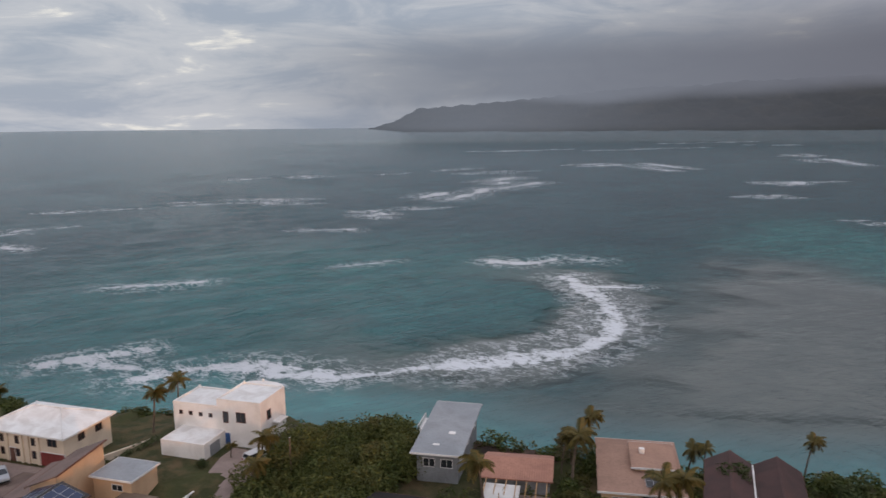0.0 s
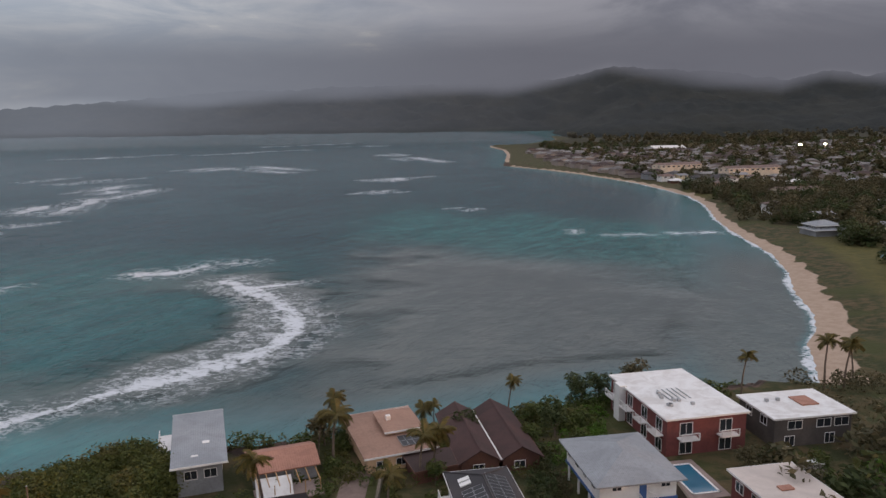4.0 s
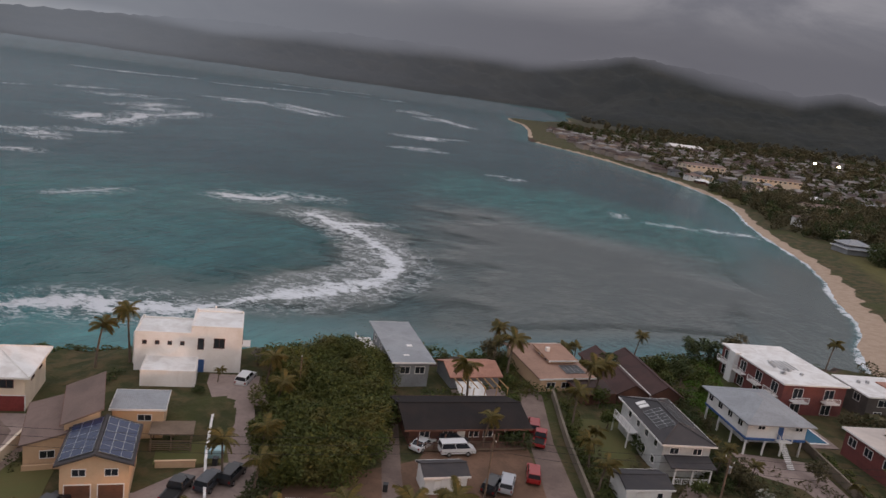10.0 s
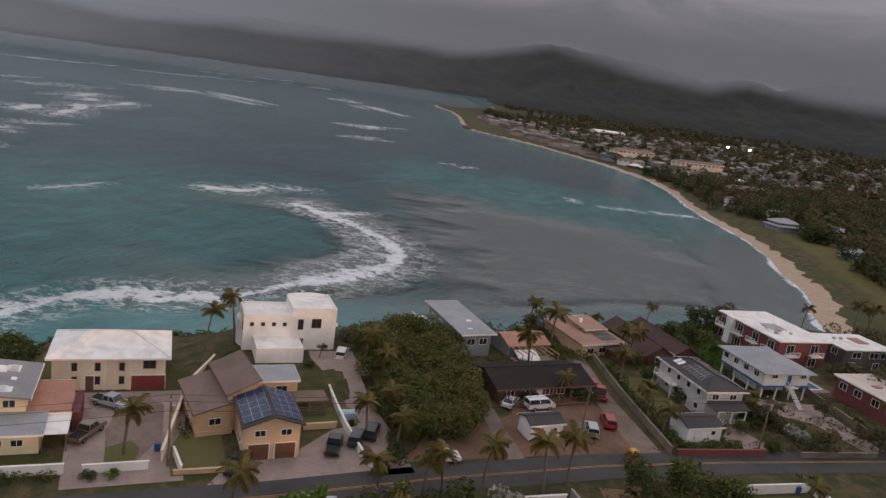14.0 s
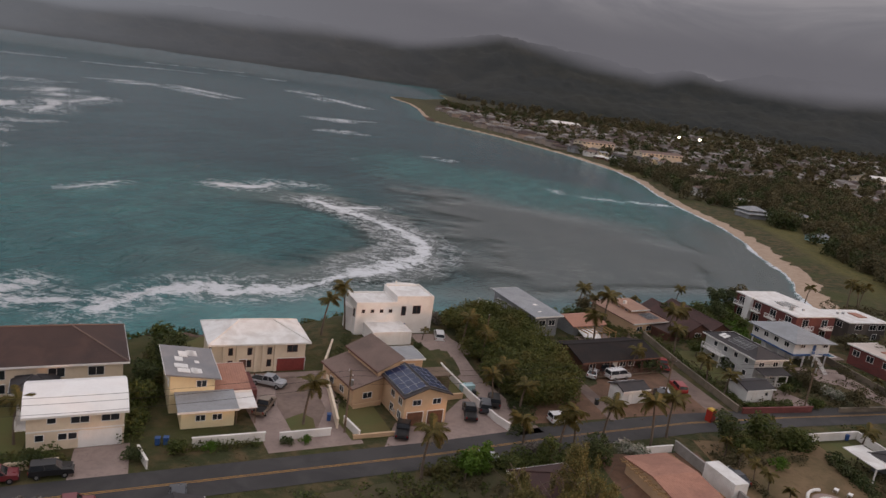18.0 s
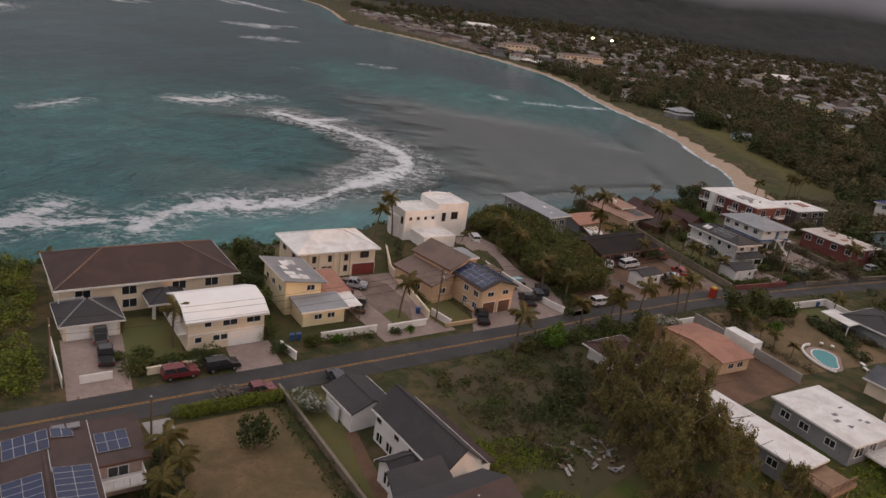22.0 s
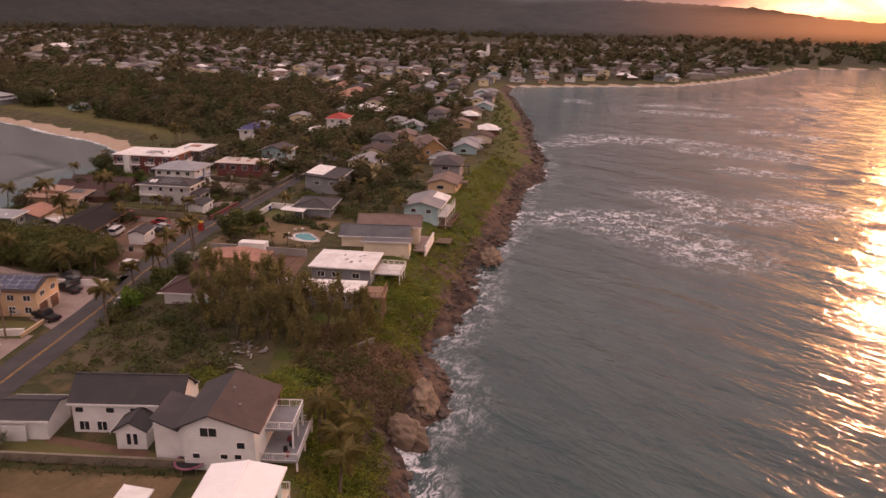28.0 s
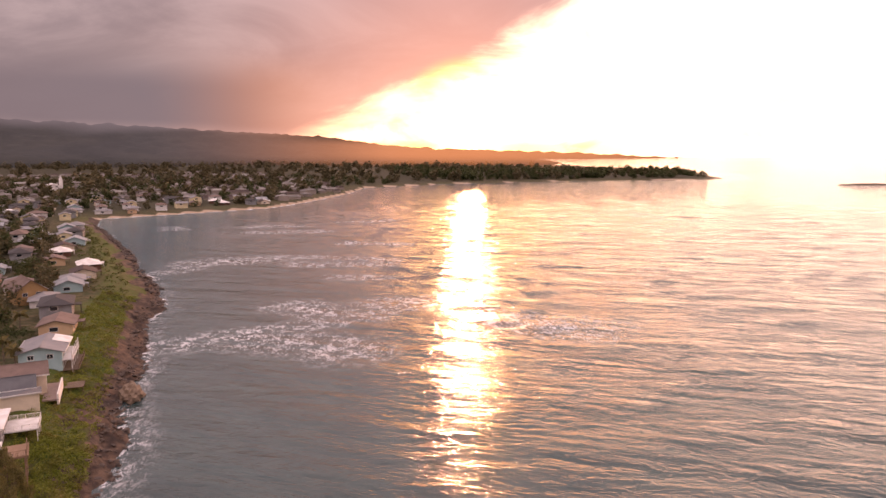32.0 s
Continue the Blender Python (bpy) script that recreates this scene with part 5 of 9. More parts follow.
def gutted_house():
    h = site("house", 1.6, 115.0, 22, "half-built house with bare orange roof boarding", z=7.2)
    block(h, 9.0, 7.0, 2.7, SIDING_GREY, "gable", 1.2, 0.5, ROOF_CLAY, (0, 1.2, 0), fascia=None, roof_label="bare orange roof boarding with gaps")
    part("floor_slab", Mesh().box((0, -5.4, 0.5), (9.4, 4.6, 0.3)), CONCRETE, h)
    r = random.Random(5)
    for k in range(7):
        part("rafter", Mesh().box((-4.2 + 1.4 * k, -4.6, 2.6 - 0.05 * k), (0.12, 4.2, 0.18)), WOOD_NEW, h)
    for k in range(5):
        part("stud", Mesh().box((-4.2 + 2.1 * k, -6.6, 1.5), (0.12, 0.12, 2.2)), WOOD_NEW, h)
    part("tarpaulin", Mesh().slab([(-4.6, -7.4, 1.0), (0.4, -7.4, 0.7), (0.6, -3.6, 2.3), (-4.4, -3.6, 2.4)], 0.03), ROOF_WHITE, h, "grey-white sheeting")


def brown_flat_house():
    h = site("house", 16.2, 123.6, 22, "low house with wide faded terracotta roofs and solar panels", z=7.3)
    block(h, 10.4, 14.0, 2.9, STUCCO_PEACH, "shed", 0.7, 0.6, ROOF_ADOBE, roof_label="faded tan clay roof")
    block(h, 5.2, 6.0, 3.9, STUCCO_PEACH, "shed", 0.6, 0.5, ROOF_ADOBE, (2.0, 1.5, 0))
    panels(h, pose(2.6, -4.2, 3.28, math.degrees(math.atan2(0.7, 14)), 0, 0), 4, 2, cells=SOLAR_DARK)
    windows_row(h, 10.4, 14.0, "S", 1.6, 1.6, 1.0, (-3, 0, 3))
    part("chimney", Mesh().box((0.6, 2.0, 4.7), (0.7, 0.7, 0.9)), STUCCO_WHITE, h)
    windows_row(h, 5.2, 6.0, "W", 3.4, 1.0, 0.7, (-1.4, 1.2), at=pose(2.0, 1.5, 0))
    door(h, 10.4, 14.0, "S", 4.2, 1.0, 2.1, TRIM_WHITE)
    block(h, 7.0, 5.0, 2.3, BOARDS_BROWN, "flat", 0, 0.4, ROOF_BROWN, (4.0, -10.0, 0), fascia=TRIM_BROWN)


def dark_double_house():
    h = site("house", 31.5, 124.5, 12, "pair of dark brown shingled gable roofs with a pale valley between", z=7.2)
    block(h, 18.0, 5.6, 2.7, BOARDS_BROWN, "gable", 1.6, 0.5, ROOF_MAROON, (-3.0, 0, 0), turn=90, fascia=TRIM_BROWN)
    block(h, 18.0, 5.6, 2.7, BOARDS_BROWN, "gable", 1.6, 0.5, ROOF_MAROON, (3.2, 0, 0), turn=90, fascia=TRIM_BROWN)
    part("valley_gutter", Mesh().box((0.1, 0, 2.75), (0.55, 19, 0.12)), ROOF_WHITE, h, "pale valley gutter")
    windows_row(h, 12.0, 18.0, "S", 1.6, 1.6, 1.0, (-3.2, 3.0))


def long_brown_house():
    h = site("house", -0.4, 96.6, 18, "long low brown house with a dark shingled roof and porch")
    block(h, 17.5, 9.0, 2.9, BOARDS_BROWN, "gable", 1.3, 1.0, material("black_shingles", (0.024, 0.021, 0.021), (0.034, 0.028, 0.026), 0.95, grain=6, lines=("Y", 5.0, 0.02), spec=0.15), fascia=TRIM_BROWN, roof_label="black shingle roof with a brown eaves board")
    windows_row(h, 17.5, 9.0, "S", 1.7, 1.4, 1.1, (-6.5, -3.0, 1.0, 3.2, 6.6))
    door(h, 17.5, 9.0, "S", -1.0, 1.0, 2.1, TRIM_WHITE)
    part("porch_floor", Mesh().box((0, -5.6, 0.3), (17.0, 2.2, 0.3)), WOOD_POST, h)
    posts(h, (-8, -4, 0, 4, 8), -6.5, 0, 2.7, TRIM_BROWN, 0.08, "porch_post")
    railing(h, (-8, -6.6), (8, -6.6), 0.9, 0.45, TRIM_BROWN)


def solar_house():
    h = site("house", 31.0, 98.6, 11, "two-storey grey-white house with solar panels on a charcoal roof")
    L, D = 7.4, 14.4
    block(h, D, L, 5.3, material("pale_grey_boards", (0.50, 0.50, 0.49), (0.42, 0.42, 0.41), 0.75, lines=("Z", 5.0, 0.02)), "hip", 1.2, 0.6, ROOF_DARK, turn=90)
    s = math.degrees(math.atan2(1.2, 3.7))
    panels(h, pose(1.75, 0.6, 6.09, 0, s, 0), 2, 8, 1.45, 0.92, SOLAR_DARK)
    panels(h, pose(-1.75, -1.2, 6.09, 0, -s, 0), 2, 6, 1.35, 0.92, SOLAR_DARK)
    for y in (3.0, 4.1):
        part("skylight", Mesh().box((0, 0, 0.08), (1.5, 0.8, 0.14)), ROOF_WHITE, h, "white framed skylight", pose(-2.3, y, 5.98, 0, -s, 0))
    windows_row(h, L, D, "S", 4.1, 1.3, 0.9, (-1.9, 1.7))
    windows_row(h, L, D, "S", 1.5, 1.3, 1.0, (1.7,))
    windows_row(h, L, D, "W", 4.1, 1.0, 1.0, (-5, -2, 1, 4))
    windows_row(h, L, D, "W", 1.5, 1.0, 1.0, (-5, -2, 1, 4))
    part("lanai", Mesh().box((0.2, -8.4, 2.6), (5.6, 2.6, 0.2)), TRIM_WHITE, h)
    part("awning_roof", Mesh().slab([(-3.4, -9.9, 2.9), (3.6, -9.9, 2.9), (3.6, -7.1, 3.5), (-3.4, -7.1, 3.5)], 0.14), ROOF_DARK, h)
    posts(h, (-2.5, 0.2, 3.0), -9.6, 0, 2.6, TRIM_WHITE)
    railing(h, (-2.6, -9.6), (3.0, -9.6), 0.9, 0.2)
    part("balcony", Mesh().box((-4.5, 3.5, 2.6), (1.6, 6.0, 0.18)), TRIM_WHITE, h)
    railing(h, (-5.2, 0.6), (-5.2, 6.4), 1.0, 2.7)
    posts(h, (-5.2,), 0.7, 0, 2.6, TRIM_WHITE)
    posts(h, (-5.2,), 6.3, 0, 2.6, TRIM_WHITE)


def stilt_house():
    h = site("house", 49.0, 108.6, 11, "white house raised on posts under a grey hip roof")
    L, D = 10.4, 12.6
    wl = Mesh().box((0, 0, 4.4), (L, D - 0.4, 2.8))
    part("wall", wl, SIDING_WHITE, h)
    part("roof", roof_mesh("hip", L, D, 5.8, 1.5, 0.9), ROOF_METAL_GREY, h, "pale grey ribbed hip roof")
    part("floor_beam", Mesh().box((0, 0, 2.9), (L + 0.2, D, 0.35)), BLUE_PAINT, h, "blue painted floor edge")
    for x in (-4.9, -1.6, 1.6, 4.9):
        for y in (-5.9, -2, 2, 5.9):
            part("post", Mesh().box((x, y, 1.4), (0.24, 0.24, 2.8)), TRIM_WHITE, h)
    part("wall", Mesh().box((1.0, 2.0, 1.35), (6.5, 7.0, 2.7)), SIDING_WHITE, h, "ground floor store")
    windows_row(h, L, D, "S", 5.0, 1.2, 0.7, (-3.0, 3.6))
    d = door(h, L, D - 0.4, "S", 0.6, 1.0, 2.1, BLUE_PAINT, 3.05)
    windows_row(h, L, D - 0.4, "W", 4.6, 1.2, 1.0, (-4, -1, 2, 5))
    windows_row(h, L, D - 0.4, "E", 4.6, 1.2, 1.0, (-3, 1, 4))
    st = Mesh()
    for k in range(15):
        st.box((0.6 + 0.0 * k, -6.9 - 0.25 * k, 2.9 - 0.19 * k), (1.1, 0.3, 0.06))
    part("stair", st, TRIM_WHITE, h, "white outside stair")
    part("landing", Mesh().box((1.0, -6.6, 2.95), (2.4, 1.2, 0.14)), TRIM_WHITE, h)
    railing(h, (0.0, -6.1), (0.0, -7.2), 1.0, 3.0)
    railing(h, (1.2, -6.1), (2.2, -7.2), 1.0, 3.0)


def red_building():
    h = site("apartment_building", 63.2, 131.7, 13, "dark red three-level building with a flat white roof and balconies", z=7.0, category="building")
    L, D = 13.4, 19.6
    block(h, L, D, 6.6, BRICK_RED, "flat", 0, 0.35, ROOF_WHITE, roof_label="white flat roof with vents", fascia=TRIM_WHITE)
    r = random.Random(8)
    for k in range(9):
        x, y = -2.5 + r.uniform(-1.5, 2.5), -4 + r.uniform(-3, 4)
        part("roof_vent", Mesh().box((x, y, 7.0), (0.5, 0.5, 0.5)), METAL, h)
    for k in range(5):
        part("pipe_run", Mesh().box((-2.6 + 0.9 * k, -1.0, 6.95), (0.14, 4.6, 0.12)), METAL, h)
    for u in (-3.5, 3.2):
        windows_row(h, L, D, "S", 4.9, 2.0, 1.9, (u,))
        windows_row(h, L, D, "S", 1.9, 2.0, 1.9, (u,))
        part("balcony", Mesh().box((u, -D / 2 - 0.75, 3.6), (3.0, 1.5, 0.2)), TRIM_WHITE, h)
        railing(h, (u - 1.5, -D / 2 - 1.45), (u + 1.5, -D / 2 - 1.45), 1.0, 3.7)
    for v in (-7.4, -2.6, 2.4, 7.9):
        windows_row(h, L, D, "W", 5.0, 1.8, 1.9, (v,))
        windows_row(h, L, D, "W", 1.9, 1.8, 1.9, (v,))
        part("balcony", Mesh().box((-L / 2 - 0.7, v, 3.7), (1.4, 2.8, 0.2)), TRIM_WHITE, h)
        railing(h, (-L / 2 - 1.35, v - 1.4), (-L / 2 - 1.35, v + 1.4), 1.0, 3.8)
    for v in (-7.6, -2.6, 2.6, 7.6):
        windows_row(h, L, D, "E", 4.9, 1.6, 1.4, (v,))
    part("stair_tower", Mesh().box((-L / 2 - 0.5, 5.1, 3.5), (1.4, 2.0, 7.0)), SIDING_WHITE, h)


def red_neighbour():
    h = site("house", 82.0, 129.6, 11, "dark timber house with a white flat roof", z=7.0)
    block(h, 13.4, 9.6, 5.4, material("dark_weathered_boards", (0.10, 0.085, 0.075), (0.07, 0.06, 0.055), 0.8, lines=("X", 5.0, 0.02)), "flat", 0, 0.4, ROOF_WHITE)
    windows_row(h, 13.4, 9.6, "S", 4.2, 2.4, 1.3, (-3.2, 1.8, 4.9))
    windows_row(h, 13.4, 9.6, "W", 4.2, 1.6, 1.3, (-2, 2))
    windows_row(h, 13.4, 9.6, "S", 1.6, 1.6, 1.6, (-4, 3))
    part("skylight", Mesh().box((2.0, 0.5, 5.75), (3.0, 3.6, 0.2)), ROOF_CLAY, h)
    for x in (-4.0, -2.0):
        part("roof_vent", Mesh().box((x, 1.5, 5.9), (0.5, 0.5, 0.5)), METAL, h)


def red_villa():
    h = site("house", 69.6, 100.6, 12, "long dark red house with a pale flat roof")
    block(h, 8.6, 15.6, 4.4, BRICK_RED, "flat", 0, 0.5, ROOF_BEIGE, roof_label="beige flat roof edged in red")
    windows_row(h, 8.6, 15.6, "W", 3.0, 1.6, 1.3, (-5.5, -1.5, 2.5, 6))
    windows_row(h, 8.6, 15.6, "S", 2.9, 1.8, 1.5, (-2.2, 2.0))
    windows_row(h, 8.6, 15.6, "E", 2.9, 1.8, 1.3, (-5, 0, 5))
    for v in (-4.5, -1.5, 2.0):
        part("skylight", Mesh().box((-0.6, v, 4.75), (1.8, 1.1, 0.18)), ROOF_CLAY, h)
    part("arch_panel", Mesh().box((2.0, -7.86, 1.3), (2.6, 0.12, 2.4)), TRIM_BROWN, h)
    p = thing("swimming_pool", pose(60.3, 113.6, G, 0, 0, 11), "small blue swimming pool in a stone deck", "pool")
    part("deck", Mesh().box((0, 0, 0.05), (6.4, 11.0, 0.14)), CONCRETE, p)
    part("water", Mesh().box((0.2, 0, 0.13), (3.6, 8.0, 0.05)), glossy("blue_pool_water", (0.03, 0.14, 0.22), 0.05), p)
    part("coping", Mesh().box((0.2, 4.15, 0.16), (4.2, 0.3, 0.12)).box((0.2, -4.15, 0.16), (4.2, 0.3, 0.12)).box((2.15, 0, 0.16), (0.3, 8.6, 0.12)).box((-1.75, 0, 0.16), (0.3, 8.6, 0.12)), TRIM_WHITE, p)


def small_sheds():
    for name, x, y, t, L, D, hh, wall, roof, label in (("garden_shed", -2.3, 80.0, 18, 5.6, 3.6, 2.5, SIDING_WHITE, ROOF_DARK, "small white shed with a dark roof"), ("garden_shed", 24.6, 84.6, 14, 6.6, 4.6, 2.4, SIDING_WHITE, ROOF_DARK, "low white shed with a charcoal roof"), ("garden_shed", -80.4, 13.2, 16, 2.4, 2.4, 2.8, SIDING_WHITE, ROOF_WHITE, "small pale shed with a white roof"), ("garden_shed", -107, 31, 17, 2.4, 2.0, 2.0, SIDING_GREY, ROOF_DARK, "small grey roadside bin shed")):
        h = site(name, x, y, t, label, category="shed", group="sheds")
        block(h, L, D, hh, wall, "gable" if L > 4 else "shed", 0.7 if L > 4 else 0.4, 0.3, roof)
        windows_row(h, L, D, "S", 1.5, 0.8, 0.7, (L / 4,))
        door(h, L, D, "S", -L / 5, 0.8, 1.9, TRIM_WHITE)


def dark_roof_house():
    g = site("garage", -70.4, 37.6, 20, "white garage with a charcoal gable roof", category="garage")
    block(g, 6.4, 5.6, 2.7, SIDING_WHITE, "gable", 1.0, 0.4, ROOF_DARK, turn=90)
    door(g, 6.4, 5.6, "W", 0.6, 2.6, 2.0, GARAGE_WHITE, name="garage_door")
    h = site("house", -65.0, 26.2, 19, "long white two-storey house with charcoal shingled gables")
    block(h, 13.4, 5.4, 4.3, SIDING_WHITE, "gable", 2.25, 0.4, ROOF_DARK, (0.4, 0.3, 0), turn=90)
    m = pose(0.4, 0.3, -0.45)
    windows_row(h, 5.4, 14.0, "W", 3.6, 1.0, 0.7, (-5.2, -1.0, 2.0, 5.8), at=m)
    windows_row(h, 5.4, 14.0, "W", 1.4, 1.2, 1.2, (-4.8, 3.2, 5.4), at=m)
    windows_row(h, 5.4, 14.0, "S", 3.4, 1.2, 0.9, (0,), at=m)
    block(h, 3.6, 3.6, 2.6, SIDING_WHITE, "gable", 1.1, 0.4, ROOF_DARK, (-4.0, -1.6, 0), turn=0)
    windows_row(h, 3.6, 3.6, "W", 1.4, 0.5, 1.5, (-0.5, 0.3), at=pose(-4.0, -1.6, 0))
    part("side_roof", Mesh().slab([(3.0, -6.5, 4.3), (5.2, -6.5, 3.5), (5.2, 5.5, 3.5), (3.0, 5.5, 4.3)], 0.2), ROOF_BROWN, h)
    part("side_wall", Mesh().box((3.6, -0.5, 1.8), (1.8, 11.6, 3.6)), SIDING_WHITE, h)
    s = site("house", -65.1, 12.0, 17.6, "white seaward house with a brown roof and stacked balconies")
    L, D = 10.0, 8.2
    prof = [(-4.2, 0), (4.0, 0), (4.0, 5.7), (0.8, 7.2), (-4.2, 5.5)]
    part("wall", Mesh().add([(-L / 2, y, z) for y, z in prof] + [(L / 2, y, z) for y, z in prof], [(0, 4, 3, 2, 1), (5, 6, 7, 8, 9)] + [(i, (i + 1) % 5, 5 + (i + 1) % 5, 5 + i) for i in range(5)]), SIDING_WHITE, s)
    rf = part("roof", Mesh().slab([(-5.5, -4.9, 5.45), (5.5, -4.9, 5.45), (5.5, 0.8, 7.45), (-5.5, 0.8, 7.45)], 0.2), ROOF_UMBER, s, "brown composition shingle roof")
    part("rear_roof", Mesh().slab([(-5.5, 0.8, 7.45), (5.5, 0.8, 7.45), (5.5, 4.7, 5.65), (-5.5, 4.7, 5.65)], 0.2), ROOF_DARK, s, "charcoal shingle rear roof")
    part("fascia", Mesh().box((0, -4.93, 5.32), (11.0, 0.06, 0.26)), TRIM_BROWN, rf)
    windows_row(s, L, D, "W", 5.0, 1.9, 1.1, (1.0,))
    windows_row(s, L, D, "W", 1.9, 0.8, 0.6, (-2.2, -0.6, 2.6))
    windows_row(s, L, D, "W", 3.4, 0.9, 0.8, (-2.6,))
    windows_row(s, L, D, "S", 3.9, 1.0, 0.8, (-4.0,))
    windows_row(s, L, D, "S", 3.8, 2.0, 1.6, (1.4,))
    windows_row(s, L, D, "S", 1.2, 2.0, 1.7, (-1.6, 2.4))
    for z, x0, x1, y0 in ((0.35, -3.4, 5.2, -8.6), (2.9, -0.8, 4.6, -7.6)):
        part("balcony", Mesh().box(((x0 + x1) / 2, (y0 - 4.2) / 2, z), (x1 - x0, -4.2 - y0, 0.22)), SIDING_GREY, s, "grey balcony floor")
        railing(s, (x0, y0), (x1, y0), 1.0, z + 0.1)
        railing(s, (x1, y0), (x1, -4.3), 1.0, z + 0.1)
        railing(s, (x0, y0), (x0, -4.3), 1.0, z + 0.1)
    posts(s, (-0.7, 2.0, 4.5), -7.5, 0.4, 2.85, TRIM_WHITE, 0.1)
    posts(s, (-3.3, 0.9, 5.1), -8.5, -0.9, 0.3, TRIM_WHITE, 0.1)
    part("side_screen", Mesh().box((5.4, -3.4, 2.2), (0.12, 2.4, 4.2)), GARAGE_BROWN, s, "brown timber screen")
    part("connecting_roof", Mesh().slab([(-5.2, 4.4, 5.2), (2.0, 4.4, 5.2), (2.4, 8.0, 6.0), (-4.2, 8.0, 6.0)], 0.2), ROOF_DARK, s)
    part("connecting_wall", Mesh().box((-1.0, 6.0, 2.6), (5.6, 3.6, 5.2)), SIDING_WHITE, s)
    for k in range(4):
        part("patio_chair", Mesh().box((-2.4 + 1.1 * k, -7.2 + 0.5 * (k % 2), 0.75), (0.5, 0.5, 0.6), 0.4 * k, 0.8), RUBBER if k % 3 else GARAGE_RED, s)
    for x, y in ((0.8, -0.4), (-1.8, -1.8)):
        part("vent_pipe", Mesh().bar((x, y, 5.6), (x, y, 7.6 if x > 0 else 6.9), 0.12, 8), METAL, s)
    t = thing("trampoline", pose(-70.6, 14.0, G, 0, 0, 0), "round black trampoline with a pink rim on the lawn", "trampoline")
    part("mat", Mesh().bar((0, 0, 0.86), (0, 0, 0.9), 1.5, 24), RUBBER, t)
    ringm = Mesh()
    for k in range(20):
        a, b = 2 * math.pi * k / 20, 2 * math.pi * (k + 1) / 20
        ringm.bar((1.65 * math.cos(a), 1.65 * math.sin(a), 0.88), (1.65 * math.cos(b), 1.65 * math.sin(b), 0.88), 0.13, 6)
    part("rim", ringm, material("pink_padding", (0.35, 0.12, 0.18), None, 0.6), t)
    for k in range(6):
        a = 2 * math.pi * k / 6
        part("leg", Mesh().bar((1.6 * math.cos(a), 1.6 * math.sin(a), 0), (1.6 * math.cos(a), 1.6 * math.sin(a), 0.86), 0.04), METAL, t)


def solar_southwest_house():
    h = site("house", -102.5, 23.8, 15, "large pinkish house with a low brown roof covered in solar panels")
    TERRACOTTA = material("pinkish_tan_tiles", (0.40, 0.24, 0.16), (0.33, 0.20, 0.14), 0.8, grain=3)
    pink = material("pinkish_render", (0.46, 0.33, 0.29), None, 0.85)
    block(h, 14.4, 7.6, 4.2, pink, "gable", 0.55, 0.5, ROOF_UMBER, (-0.2, 0, 0), turn=90, roof_label="low brown roof with solar panels")
    block(h, 5.4, 7.0, 4.0, pink, "flat", 0, 0.5, ROOF_UMBER, (5.6, 3.6, 0), fascia=TRIM_BROWN, roof_label="flat brown roof of the side wing")
    sl = math.degrees(math.atan2(0.55, 3.8))
    panels(h, pose(-2.2, -4.0, 4.68, 0, -sl, 0), 2, 7, 1.65, 0.98)
    panels(h, pose(1.9, -3.0, 4.70, 0, sl, 0), 2, 6, 1.65, 0.92)
    panels(h, pose(-1.6, 4.6, 4.70, 0, -sl, 0), 4, 2)
    panels(h, pose(1.6, 5.6, 4.72, 0, sl, 0), 2, 1)
    panels(h, pose(5.9, 3.2, 4.24, 0, 0, 0), 3, 2, 1.0, 1.65)
    for x in (1.4, 2.8):
        part("skylight", Mesh().box((x, 6.6, 4.75), (1.2, 0.9, 0.14)), ROOF_GREY, h)
    part("conduit", Mesh().box((0.2, 1.6, 4.98), (0.08, 4.6, 0.08)), METAL, h)
    windows_row(h, 8.0, 14.4, "E", 3.0, 1.4, 1.1, (-5.0, -2.0))
    windows_row(h, 8.0, 14.4, "W", 3.0, 1.3, 1.0, (-4, 0, 4))
    windows_row(h, 7.6, 14.4, "S", 3.0, 1.8, 1.6, (-2, 2))
    windows_row(h, 5.4, 7.0, "S", 2.8, 1.8, 1.2, (0.4,), at=pose(5.6, 3.6, 0))
    part("balcony", Mesh().slab([(-4.0, -10.4, 2.41), (-0.4, -10.5, 2.41), (1.2, -9.0, 2.41), (4.4, -8.4, 2.41), (4.4, -7.25, 2.41), (-4.0, -7.25, 2.41)], 0.22), TERRACOTTA, h, "pinkish tan balcony floor")
    for p0, p1 in (((-4.0, -10.3), (-0.4, -10.4)), ((-0.4, -10.4), (1.2, -8.9)), ((1.2, -8.9), (4.3, -8.3)), ((-4.0, -10.3), (-4.0, -7.3)), ((4.3, -8.3), (4.3, -7.4))):
        railing(h, p0, p1, 1.0, 2.4)
    posts(h, (-3.8, -0.8), -10.1, 0, 2.3, TRIM_WHITE, 0.1)
    part("side_balcony", Mesh().box((5.9, -1.0, 2.3), (4.6, 2.0, 0.2)), TRIM_WHITE, h)
    railing(h, (3.8, -1.95), (8.2, -1.95), 1.0, 2.4)
    railing(h, (8.2, -1.95), (8.2, 0.0), 1.0, 2.4)
    for k in range(8):
        part("stair_tread", Mesh().box((-4.9, -1.0 + 0.3 * k, 2.2 - 0.27 * k), (1.2, 0.32, 0.07)), TRIM_WHITE, h)
    c = thing("gazebo", pose(-96.9, 12.8, G, 0, 0, 10), "round charcoal roofed gazebo beside the balcony", "gazebo")
    for k in range(12):
        a, b = 2 * math.pi * k / 12, 2 * math.pi * (k + 1) / 12
        part("roof_panel", Mesh().slab([(3.55 * math.cos(a), 3.55 * math.sin(a), 2.5), (3.55 * math.cos(b), 3.55 * math.sin(b), 2.5), (0, 0, 3.6)], 0.15), ROOF_DARK, c)
